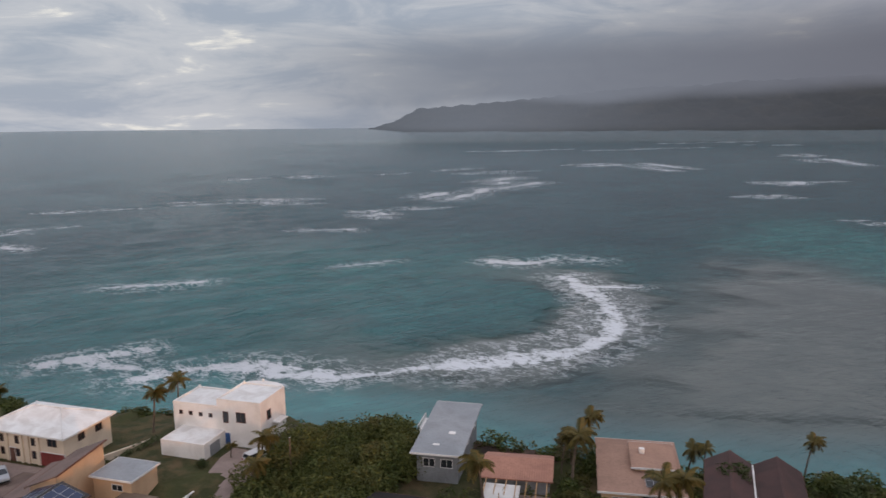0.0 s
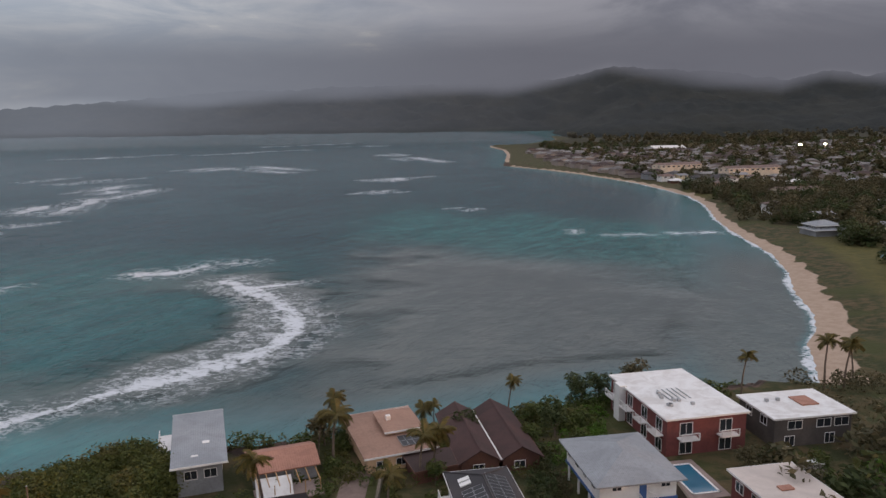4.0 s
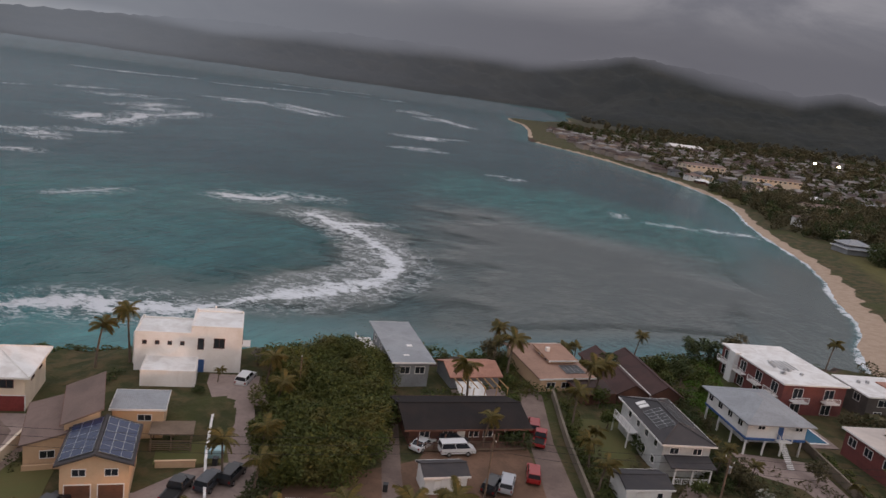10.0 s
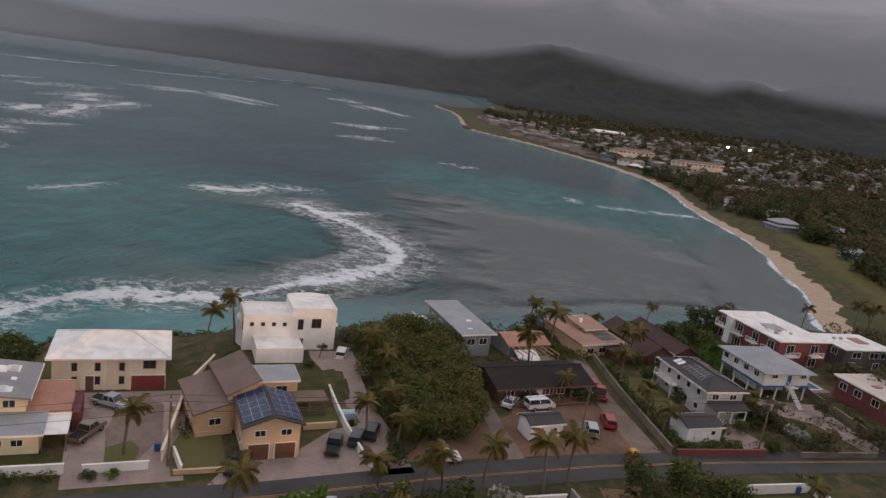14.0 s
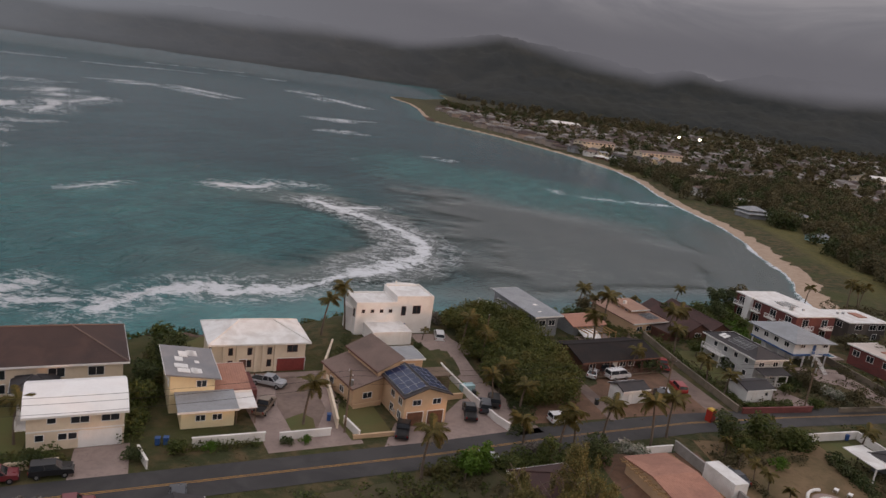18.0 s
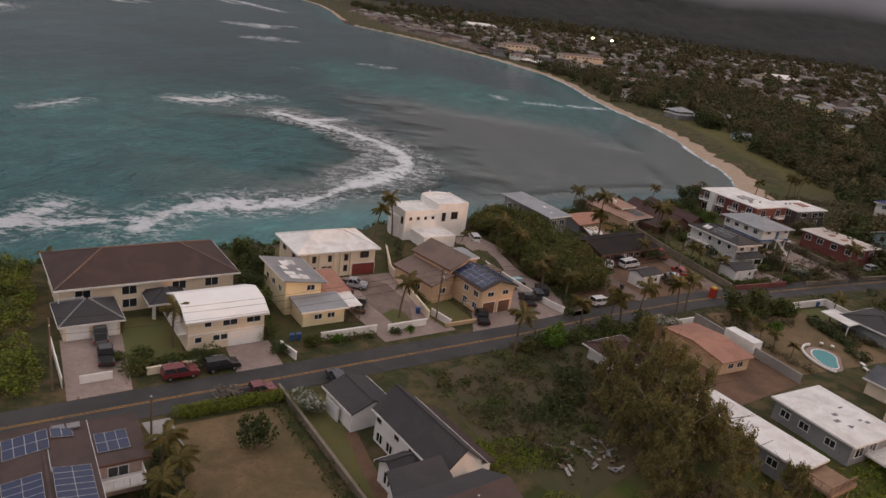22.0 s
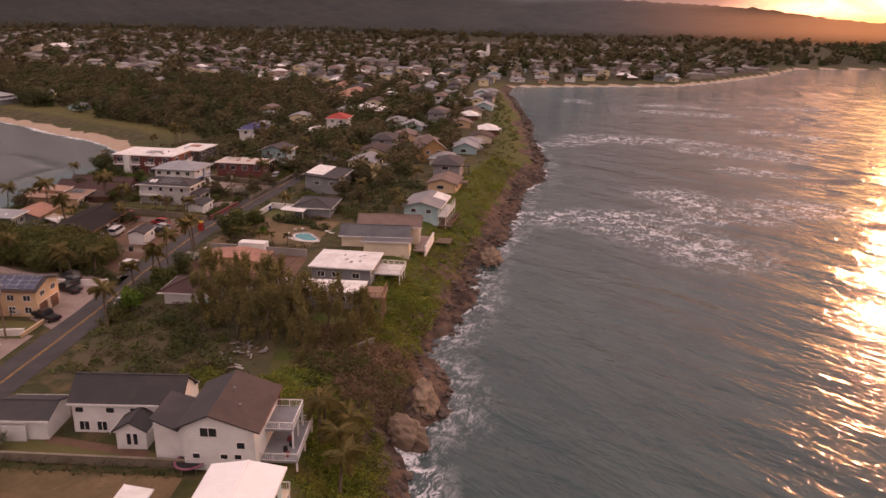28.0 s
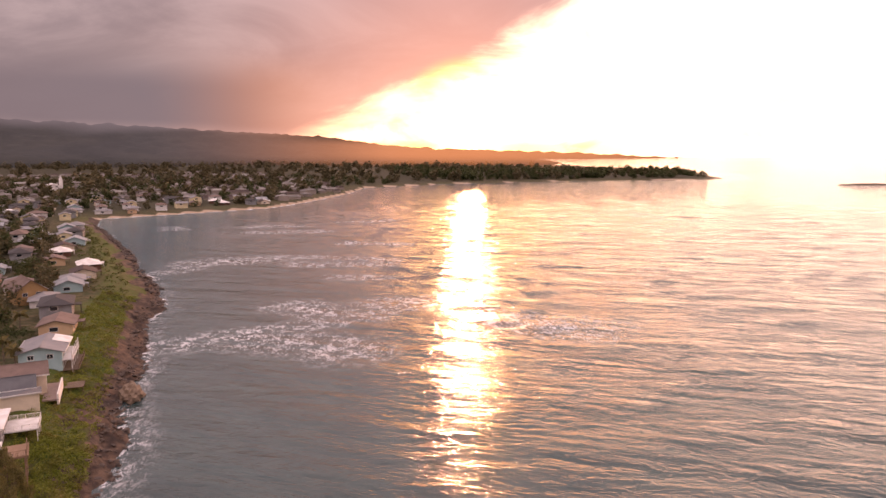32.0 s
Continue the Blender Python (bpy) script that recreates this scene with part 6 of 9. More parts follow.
    for k in range(6):
        a = 2 * math.pi * k / 6
        part("post", Mesh().bar((3 * math.cos(a), 3 * math.sin(a), 0), (3 * math.cos(a), 3 * math.sin(a), 2.66), 0.09), TRIM_WHITE, c)


def white_roof_front_house():
    h = site("house", -79.5, 1.6, 17, "pale green house under a bright white metal roof", z=7.2)
    block(h, 9.4, 6.8, 5.9, SIDING_TEAL, "gable", 0.55, 0.5, ROOF_CLEAN, roof_label="bright white metal gable roof")
    windows_row(h, 9.4, 6.8, "E", 4.4, 1.5, 1.2, (-1.6, 1.4))
    windows_row(h, 9.4, 6.8, "S", 4.4, 1.8, 1.2, (-2.6, 2))
    windows_row(h, 9.4, 6.8, "N", 4.4, 1.4, 1.0, (-2.4, 2.4))
    part("deck", Mesh().box((5.0, -2.2, 2.5), (2.2, 3.4, 0.2)), STUCCO_CREAM, h)
    railing(h, (6.0, -3.9), (6.0, -0.5), 1.0, 2.6)
    posts(h, (5.9,), -3.8, 0, 2.4, TRIM_WHITE)
    posts(h, (5.9,), -0.7, 0, 2.4, TRIM_WHITE)


def white_deck_houses():
    h = site("house", -20.2, 25.2, 16, "long house with a white flat roof and timber deck", z=7.6)
    tan = material("bleached_deck_timber", (0.33, 0.21, 0.14), (0.25, 0.155, 0.10), 0.85, lines=("X", 7.0, 0.01))
    block(h, 5.2, 17.0, 3.3, SIDING_GREY, "flat", 0, 0.4, ROOF_WHITE, turn=0)
    windows_row(h, 5.2, 17.0, "W", 2.0, 1.4, 1.0, (-5, -1, 3))
    part("deck", Mesh().box((0.2, -10.6, 2.4), (5.6, 4.0, 0.3)), tan, h, "sun-bleached tan timber deck")
    part("deck_fascia", Mesh().box((0.2, -12.64, 2.35), (5.8, 0.08, 0.55)), tan, h)
    railing(h, (-2.6, -12.4), (3.0, -12.4), 1.0, 2.5, tan)
    railing(h, (-2.5, -12.4), (-2.5, -8.8), 1.0, 2.5, tan)
    for x in (-2.2, 0.2, 2.6):
        for y in (-9.2, -12.2):
            part("stilt", Mesh().box((x, y, -0.2), (0.24, 0.24, 5.0)), tan, h)
    h = site("house", -4.6, 26.8, 12, "house with a broad bright white stained flat roof", z=7.6)
    block(h, 10.0, 11.8, 3.2, SIDING_GREY, "flat", 0, 0.5, ROOF_WHITE)
    r = random.Random(4)
    for k in range(7):
        part("stain", Mesh().box((r.uniform(-2, 3.4), r.uniform(-3.5, 2), 3.46), (r.uniform(0.3, 1.2), r.uniform(0.2, 0.7), 0.012)), ROOF_GREY, h, "dark roof stain")
    part("terrace_roof", Mesh().box((1.8, -8.6, 1.1), (6.2, 5.4, 0.22)), ROOF_WHITE, h, "white terrace")
    railing(h, (-1.2, -11.2), (4.8, -11.2), 0.9, 1.2)
    railing(h, (4.8, -11.2), (4.8, -6.2), 0.9, 1.2)
    railing(h, (-1.2, -11.2), (-1.2, -6.2), 0.9, 1.2)
    posts(h, (-1.0, 1.8, 4.6), -11.0, -2.6, 1.0, TRIM_WHITE)
    windows_row(h, 10.0, 11.8, "S", 1.8, 1.8, 1.4, (-3, 0))
    windows_row(h, 10.0, 11.8, "W", 1.8, 1.4, 1.0, (-3, 1, 4))


def clay_frame_house():
    h = site("house", -8.8, 50.0, 12, "house under repair with exposed pinkish roof boarding")
    block(h, 6.6, 12.0, 2.3, STUCCO_PEACH, "gable", 0.7, 0.5, ROOF_CLAY, turn=0, fascia=None, roof_label="stripped pink roof boarding")
    for k in range(12):
        y = -5.6 + k
        part("rafter_tail", Mesh().box((-3.9, y, 2.25), (1.6, 0.1, 0.14)), WOOD_NEW, h)
        if k % 2 == 0:
            part("rafter_tail", Mesh().box((3.9, y, 2.25), (1.4, 0.1, 0.14)), WOOD_NEW, h)
    for x, z in ((-4.5, 2.34), (-4.0, 2.36), (4.4, 2.34)):
        part("batten", Mesh().box((x, 0, z), (0.08, 12.4, 0.06)), WOOD_NEW, h)
    windows_row(h, 6.6, 12.0, "S", 1.3, 1.2, 0.9, (-1, 1.2))
    c = site("shipping_container", 0.2, 52.0, 102, "white shipping container behind the wall", category="container")
    part("body", Mesh().box((0, 0, 1.3), (6.0, 2.4, 2.6)), ROOF_WHITE, c)
    b = Mesh()
    for k in range(20):
        b.box((-2.85 + 0.3 * k, -1.22, 1.3), (0.12, 0.06, 2.3)).box((-2.85 + 0.3 * k, 1.22, 1.3), (0.12, 0.06, 2.3))
    part("ribs", b, ROOF_WHITE, c)
    part("door_bars", Mesh().box((3.03, -0.6, 1.3), (0.05, 0.06, 2.4)).box((3.03, 0.6, 1.3), (0.05, 0.06, 2.4)), METAL, c)


def brown_hut():
    h = site("house", -26.6, 47.8, 16, "small cottage with a maroon hip roof and open porch")
    block(h, 7.4, 6.8, 2.5, SIDING_WHITE, "hip", 1.25, 0.8, ROOF_MAROON)
    windows_row(h, 6.4, 6.4, "S", 1.5, 1.4, 1.0, (-1.4, 1.2))
    windows_row(h, 6.4, 6.4, "W", 1.5, 1.2, 1.0, (0,))
    part("porch_floor", Mesh().box((-0.4, -4.2, 0.2), (5.6, 2.0, 0.3)), SIDING_TEAL, h)
    posts(h, (-3.0, 2.2), -4.9, 0, 2.3, TRIM_WHITE)


def grey_cliff_house():
    h = site("house", 17.0, 27.2, 11, "large grey-roofed house with glass gables above the cliff", z=7.0)
    slate = material("dark_slate_shingles", (0.105, 0.108, 0.115), (0.075, 0.078, 0.085), 0.85, grain=6, lines=("Y", 5.0, 0.02))
    block(h, 15.0, 6.4, 3.4, STUCCO_CREAM, "gable", 1.5, 0.6, slate, (1.0, 3.0, 0), turn=96, roof_label="dark grey shingled roof")
    block(h, 14.0, 6.0, 4.6, STUCCO_CREAM, "gable", 1.7, 0.6, ROOF_TAN, (5.8, 0.6, 0), turn=96, roof_label="brownish grey shingled roof")
    block(h, 10.0, 6.2, 2.8, STUCCO_CREAM, "shed", 1.0, 0.5, slate, (-4.6, -1.0, 0), turn=96)
    windows_row(h, 6.0, 14.0, "S", 4.2, 3.0, 1.6, (0,), at=pose(5.8, 0.6, 0, 0, 0, 6))
    windows_row(h, 6.0, 14.0, "S", 1.6, 3.4, 1.8, (0,), at=pose(5.8, 0.6, 0, 0, 0, 6))
    windows_row(h, 6.4, 15.0, "S", 2.0, 2.6, 1.8, (0,), at=pose(1.0, 3.0, 0, 0, 0, 6))
    part("terrace_wall", Mesh().box((4.5, -9.0, 0.2), (12.0, 0.35, 2.2)), STUCCO_WHITE, h, "pale terrace wall")
    part("terrace", Mesh().box((4.5, -7.6, 0.1), (12.0, 3.0, 0.3)), CONCRETE, h)
    d = thing("timber_deck", pose(31.0, 18.6, 5.6, 0, 0, 10), "brown timber deck with white loungers at the cliff edge", "deck")
    for k in range(9):
        part("plank", Mesh().box((-2.0 + 0.5 * k, 0, 0.25), (0.46, 4.2, 0.06)), WOOD_POST, d)
    for x in (-2, 2):
        for y in (-1.9, 1.9):
            part("leg", Mesh().box((x, y, -0.35), (0.16, 0.16, 1.2)), WOOD_POST, d)


def turquoise_cliff_house():
    h = site("house", 46.0, 28.6, 8, "pale turquoise two-storey house with verandas facing the sea", z=6.6)
    block(h, 13.0, 9.0, 4.8, SIDING_TEAL, "gable", 1.3, 0.8, ROOF_GREY)
    part("roof_panel", Mesh().slab([(0.6, -5.4, 4.95), (7.0, -5.4, 4.95), (7.0, -1.6, 6.0), (0.6, -1.6, 6.0)], 0.1), ROOF_WHITE, h, "white roofing section")
    windows_row(h, 13.0, 9.0, "S", 3.7, 2.2, 1.5, (-4, -1, 2, 5))
    windows_row(h, 13.0, 9.0, "S", 1.2, 2.2, 1.7, (-4, -1, 2, 5))
    windows_row(h, 13.0, 9.0, "W", 3.7, 1.2, 1.0, (-2, 2))
    part("veranda", Mesh().box((0, -5.6, 2.5), (13.0, 2.2, 0.2)), TRIM_WHITE, h)
    railing(h, (-6.4, -6.6), (6.4, -6.6), 1.0, 2.6)
    posts(h, (-6.3, -3.1, 0, 3.1, 6.3), -6.5, -0.6, 4.7, TRIM_WHITE)
    part("lower_deck", Mesh().box((0, -6.2, 0.1), (13.6, 3.4, 0.2)), WOOD_POST, h)
    railing(h, (-6.6, -7.8), (6.6, -7.8), 1.0, 0.2, WOOD_POST)


def white_flat_road_house():
    h = site("house", 62.4, 66.2, 10, "dark grey house with a white and charcoal low roof")
    block(h, 14.0, 10.0, 4.6, SIDING_GREY, "shed", 0.8, 0.6, ROOF_DARK)
    part("roof_cover", Mesh().slab([(-5.5, 0.0, 5.38), (7.4, 0.0, 5.38), (7.4, 5.4, 5.82), (-5.5, 5.4, 5.82)], 0.06), ROOF_WHITE, h, "bright white roof coating")
    windows_row(h, 14.0, 10.0, "W", 3.2, 1.4, 1.0, (-3, 1.5))
    windows_row(h, 14.0, 10.0, "S", 3.2, 1.6, 1.1, (-4.5, -1, 3))
    windows_row(h, 14.0, 10.0, "S", 1.2, 1.6, 1.1, (-4.5, 3))


def pool_house():
    h = site("house", 36.4, 56.0, 14, "low house with a mottled charcoal hip roof beside the pool garden")
    block(h, 11.0, 9.0, 2.7, SIDING_GREY, "hip", 1.2, 0.8, ROOF_DARK)
    windows_row(h, 11.0, 9.0, "S", 1.5, 1.8, 1.2, (-3, 1, 3.6))
    part("side_roof", Mesh().slab([(-9.5, 1.2, 2.5), (-5.0, 1.2, 2.5), (-5.0, 7.2, 2.9), (-9.5, 7.2, 2.9)], 0.12), ROOF_WHITE, h, "white lean-to roof")
    posts(h, (-9.3, -5.2), 1.4, 0, 2.4, TRIM_WHITE)
    p = thing("swimming_pool", pose(14.9, 47.2, G, 0, 0, 62), "kidney-shaped turquoise pool with a pale stone rim", "pool")
    ring = []
    for k in range(32):
        a = 2 * math.pi * k / 32
        dent = 0.26 * math.exp(-((a - 4.5) / 0.55) ** 2)
        ring.append((3.5 * math.cos(a), (2.1 + 0.4 * math.cos(a)) * math.sin(a) * (1 - dent)))
    part("rim", Mesh().slab([(1.32 * x, 1.5 * y, 0.10) for x, y in ring], 0.14), CONCRETE, p)
    part("coping", Mesh().slab([(1.09 * x, 1.12 * y, 0.125) for x, y in ring], 0.04), TRIM_WHITE, p)
    part("water", Mesh().slab([(x, y, 0.15) for x, y in ring], 0.05), POOL_WATER, p)
    wall = Mesh()
    for k in range(2, 16):
        (x0, y0), (x1, y1) = ring[k], ring[k + 1]
        wall.bar((1.5 * x0, 1.75 * y0, 0.3), (1.5 * x1, 1.75 * y1, 0.3), 0.24, 6)
    part("edge_wall", wall, STUCCO_WHITE, p, "curved white pool wall")
    for k, (x, y, turn) in enumerate(((18.4, 52.2, 40), (19.8, 51.0, 40), (20.4, 44.6, 80), (19.4, 43.0, 80))):
        ln = thing("sun_lounger", pose(x, y, G + 0.1, 0, 0, turn), "white sun lounger beside the turquoise pool", "lounger", "loungers at the pool")
        part("seat", Mesh().box((0, 0, 0.32), (1.3, 0.6, 0.07)), TRIM_WHITE, ln)
        part("backrest", Mesh().slab([(-0.65, -0.3, 0.35), (-0.65, 0.3, 0.35), (-1.1, 0.3, 0.75), (-1.1, -0.3, 0.75)], 0.06), TRIM_WHITE, ln)
        for sx in (-0.55, 0.55):
            for sy in (-0.25, 0.25):
                part("leg", Mesh().box((sx, sy, 0.14), (0.05, 0.05, 0.3)), TRIM_WHITE, ln)


def teal_road_house():
    h = site("house", 93.0, 102.6, 12, "pale turquoise house with a green-grey gable roof")
    block(h, 10.0, 9.0, 4.8, SIDING_TEAL, "gable", 1.4, 0.7, ROOF_DARK)
    windows_row(h, 10.0, 9.0, "S", 3.6, 1.4, 1.0, (-3, 0.5, 3))
    windows_row(h, 10.0, 9.0, "W", 3.6, 1.2, 1.0, (-2, 2))
    door(h, 10.0, 9.0, "S", 2.4, 3.6, 2.1, GARAGE_WHITE, name="garage_door")


for build in (big_brown_house, brown_garage, box_house, cream_house, yellow_house, peach_house, white_house, sea_grey_house, gutted_house, brown_flat_house, dark_double_house, long_brown_house, solar_house, stilt_house, red_building, red_neighbour, red_villa, small_sheds, dark_roof_house, solar_southwest_house, white_roof_front_house, white_deck_houses, clay_frame_house, brown_hut, grey_cliff_house, turquoise_cliff_house, white_flat_road_house, pool_house, teal_road_house):
    build()

# ------------------------------------------------------------------ lots: drives, lawns, earth
ROUGH = material("rough_brown_grass", (0.085, 0.064, 0.034), (0.052, 0.054, 0.022), 0.95, grain=3, patch=0.12, bump=0.6)
LANE = material("worn_brown_concrete", (0.20, 0.145, 0.12), (0.14, 0.10, 0.085), 0.95, grain=1.5, patch=0.2)
patch("driveway", [(-68.5, 74), (-62.6, 56.4), (-50.0, 60.2), (-55.8, 84.0), (-73.0, 79.2)], 0.03, CONCRETE, "wide pinkish concrete drive of the cream house")
patch("driveway", [(-63.5, 80.0), (-62.4, 70.0), (-60.2, 63.6), (-56.6, 62.6), (-55.2, 70.0), (-57.4, 78.6), (-60.5, 81.0)], 0.045, LANE, "dark worn turning loop in the concrete drive")
patch("lawn", [(-61.0, 66.0), (-59.6, 61.4), (-56.4, 61.6), (-57.0, 66.6), (-58.6, 68.2)], 0.055, LAWN, "small grass island in the drive")
patch("driveway", [(-47.5, 58.2), (-23.2, 65.4), (-25.4, 71.0), (-29.6, 77.8), (-33.4, 75.8), (-37.5, 69.4), (-45.0, 66.6)], 0.03, CONCRETE, "concrete forecourt in front of the brown garage doors")
structure("driveway", strip([(-24.0, 65.4), (-27.4, 77.0), (-30.4, 86.0), (-33.0, 94.0)], 4.2, 0.05, h=1.5), CONCRETE, "long concrete drive up to the white house")
structure("driveway", strip([(-31.6, 91.0), (-35.0, 97.4), (-35.6, 100.2)], 7.6, 0.07, h=1.2), CONCRETE, "concrete turning space at the white house")
patch("lawn", [(-38.0, 75.6), (-33.6, 76.8), (-29.4, 78.4), (-33.4, 88.6), (-37.0, 90.4), (-41.0, 86.0)], 0.068, LAWN, "enclosed lawn beside the curved wall")
patch("lawn", [(-53.5, 66.2), (-51.6, 60.8), (-45.4, 62.6), (-48.2, 72.6), (-53.2, 72.0)], 0.062, LAWN, "front lawn beside the boat")
patch("lawn", [(-56.0, 90.0), (-52.0, 84.0), (-46.0, 88.0), (-49.0, 94.5), (-49.0, 108.6), (-58.0, 105.0)], 0.038, DRY_LAWN, "dry grass between the cream and the white house")
patch("driveway", [(-86.0, 55.6), (-84.6, 48.0), (-78.4, 50.2), (-80.0, 57.6)], 0.03, CONCRETE, "pink concrete garage drive")
patch("driveway", [(-107.6, 58.4), (-104.2, 43.0), (-97.2, 45.2), (-100.0, 60.2)], 0.03, CONCRETE, "concrete drive to the double garage")
patch("lawn", [(-100.0, 65.0), (-99.6, 51.4), (-91.6, 54.2), (-93.3, 66.6)], 0.025, LAWN, "front lawn of the brown-roofed house")
patch("lawn", [(-83.4, 92.0), (-80.6, 79.6), (-75.0, 81.5), (-75.2, 96.0), (-82.0, 93.6)], 0.025, LAWN, "green lawn behind the yellow house")
patch("lawn", [(-92.0, 37.0), (-80.2, 40.0), (-72.4, 13.6), (-86.0, 9.6), (-90.0, 22.0)], 0.02, DRY_LAWN, "bare brown lawn of the empty lot")
patch("driveway", [(-88.9, 24.0), (-88.3, 23.6), (-87.2, 20.6), (-85.2, 17.8), (-82.6, 16.0), (-81.0, 14.6), (-81.2, 12.4), (-84.0, 12.6), (-85.4, 14.8), (-86.4, 16.6), (-88.2, 19.8), (-88.6, 21.6)], 0.05, ASPHALT, "dark patch of old asphalt in the empty lot")
patch("driveway", [(-95.6, 37.8), (-92.6, 38.6), (-90.0, 30.5), (-92.0, 29.6)], 0.028, CONCRETE_GREY, "short grey drive to the empty lot")
patch("lawn", [(-78.0, 41.6), (-74.0, 42.6), (-69.0, 16.0), (-71.6, 15.0)], 0.02, LAWN, "side lawn of the white house")
patch("path", [(-72.6, 34.0), (-71.2, 34.2), (-69.6, 20.4), (-71.2, 20.2)], 0.03, DIRT, "reddish brick path along the white house")
patch("earth", [(-60.0, 46.0), (-33.0, 56.0), (-28.0, 44.0), (-36.0, 24.0), (-50.0, 17.0), (-56.0, 30.0)], 0.012, ROUGH, "rough brownish grass in the overgrown lot")
patch("earth", [(-26.0, 68.0), (4.0, 75.0), (2.0, 92.0), (-8.0, 84.0), (-24.0, 74.0)], 0.012, DIRT, "trodden earth at the roadside")
patch("earth", [(2.0, 74.2), (12.6, 75.6), (9.6, 98.0), (-4.0, 92.0), (-6.0, 84.0)], 0.016, DIRT, "earth yard with parked cars")
patch("driveway", [(12.0, 75.4), (16.4, 76.4), (14.4, 96.0), (14.4, 116.0), (10.4, 116.0), (10.6, 96.0)], 0.03, LANE, "narrow worn brown concrete lane to the sea houses")
patch("driveway", [(-8.6, 68.6), (-5.6, 69.4), (-7.6, 82.0), (-9.8, 100.0), (-12.4, 100.0), (-10.2, 82.0)], 0.03, LANE, "narrow brown dirt lane beside the thicket")
patch("lawn", [(18.0, 106.0), (28.0, 108.0), (26.4, 92.0), (17.4, 90.0)], 0.025, LAWN, "green lawn between the lane and the panelled roof")
patch("driveway", [(33.0, 90.0), (39.6, 78.6), (34.4, 77.6), (29.4, 84.0)], 0.03, CONCRETE, "pale drive beside the low shed")
patch("driveway", [(43.6, 102.0), (56.6, 102.0), (58.4, 82.6), (55.2, 82.0), (51.0, 93.0), (44.0, 96.0)], 0.03, CONCRETE, "concrete yard under the raised house")
patch("lawn", [(3.0, 66.0), (26.0, 66.6), (30.0, 46.0), (2.0, 42.0)], 0.02, DRY_LAWN, "walled pool garden of brownish grass")
patch("lawn", [(26.0, 66.8), (33.0, 68.0), (33.0, 60.0), (27.0, 58.0)], 0.03, LAWN, "small front lawn behind a white wall")
patch("earth", [(-16.0, 60.0), (1.6, 62.0), (3.0, 40.0), (-16.0, 34.0)], 0.012, DIRT, "red earth yard round the half-repaired house")
patch("driveway", [(98.0, 96.0), (102.0, 97.0), (104.0, 89.6), (99.0, 89.0)], 0.2, CONCRETE, "pale drive of the turquoise house", 6.9)

# ------------------------------------------------------------------ walls and fences
def wall_line(name, pts, h, t, mat, label, z=None):
    th = thing(name, pose(0, 0, G if z is None else z), label, "wall", "garden walls")
    for k, ((x0, y0), (x1, y1)) in enumerate(zip(pts, pts[1:])):
        ln = math.hypot(x1 - x0, y1 - y0)
        n = max(1, int(ln / 3.0))
        for i in range(n):
            s = (i + 0.5) / n
            part("panel", Mesh().box((x0 + (x1 - x0) * s, y0 + (y1 - y0) * s, h / 2), (ln / n + t * 0.3 - 0.02 * (i % 2), t, h - 0.03 * (i % 2)), math.atan2(y1 - y0, x1 - x0)), mat, th)
        part("coping", Mesh().box(((x0 + x1) / 2, (y0 + y1) / 2, h + 0.035), (ln + t, t + 0.1, 0.07), math.atan2(y1 - y0, x1 - x0)), mat, th)
    return th


wall_line("garden_wall", [(-72.3, 57.2), (-63.4, 59.6)], 1.3, 0.22, STUCCO_WHITE, "white rendered roadside wall")
wall_line("garden_wall", [(-61.4, 60.0), (-54.6, 62.0)], 1.1, 0.22, STUCCO_WHITE, "low white wall between two drives")
wall_line("garden_wall", [(-52.6, 65.6), (-50.6, 61.4)], 1.2, 0.2, STUCCO_WHITE, "short white wall end beside the lawn")
wall_line("garden_wall", [(-51.4, 61.2), (-45.6, 62.8)], 0.6, 0.25, STUCCO_PEACH, "low stepped peach wall")
wall_line("garden_wall", [(-53.6, 64.0), (-55.6, 84.0), (-52.5, 106.0)], 1.5, 0.25, STUCCO_CREAM, "long pale boundary wall beside the lawn")
wall_line("garden_wall", [(-79.6, 43.4), (-70.8, 14.0)], 1.1, 0.28, STONE_WALL, "mossy grey boundary wall with shrubs")
wall_line("garden_wall", [(-38.7, 92.4), (-36.9, 92.2), (-35.4, 90.6), (-34.6, 87.0), (-33.2, 81.6), (-31.6, 76.0), (-29.0, 68.4), (-27.6, 66.0)], 1.2, 0.22, STUCCO_WHITE, "white wall along the curved drive")
wall_line("garden_wall", [(-37.4, 75.0), (-33.0, 76.4)], 0.9, 0.25, STUCCO_PEACH, "peach wall beside parked cars")
wall_line("garden_wall", [(-95.8, 48.6), (-86.6, 51.6)], 1.0, 0.25, STUCCO_CREAM, "cream wall behind the parked cars")
wall_line("garden_wall", [(-78.4, 55.0), (-76.6, 51.6)], 1.2, 0.2, STUCCO_WHITE, "short white wall by the drive")
wall_line("garden_wall", [(18.4, 76.8), (34.0, 79.2)], 1.1, 0.3, BRICK_RED, "rusty red roadside wall")
wall_line("garden_wall", [(17.6, 77.2), (16.4, 96.0), (16.2, 114.0)], 1.3, 0.3, STONE_WALL, "dark stone wall along the lane")
wall_line("garden_wall", [(59.0, 82.6), (57.4, 110.0), (56.0, 118.0)], 1.4, 0.25, STONE_WALL, "grey wall beside the pool deck")
wall_line("garden_wall", [(-9.4, 60.4), (-2.8, 61.9)], 1.1, 0.22, STUCCO_WHITE, "white roadside wall of the repaired house")
wall_line("garden_wall", [(-2.0, 62.4), (-0.6, 55.6), (2.2, 40.0)], 1.6, 0.25, CONCRETE_GREY, "grey block wall beside the container")
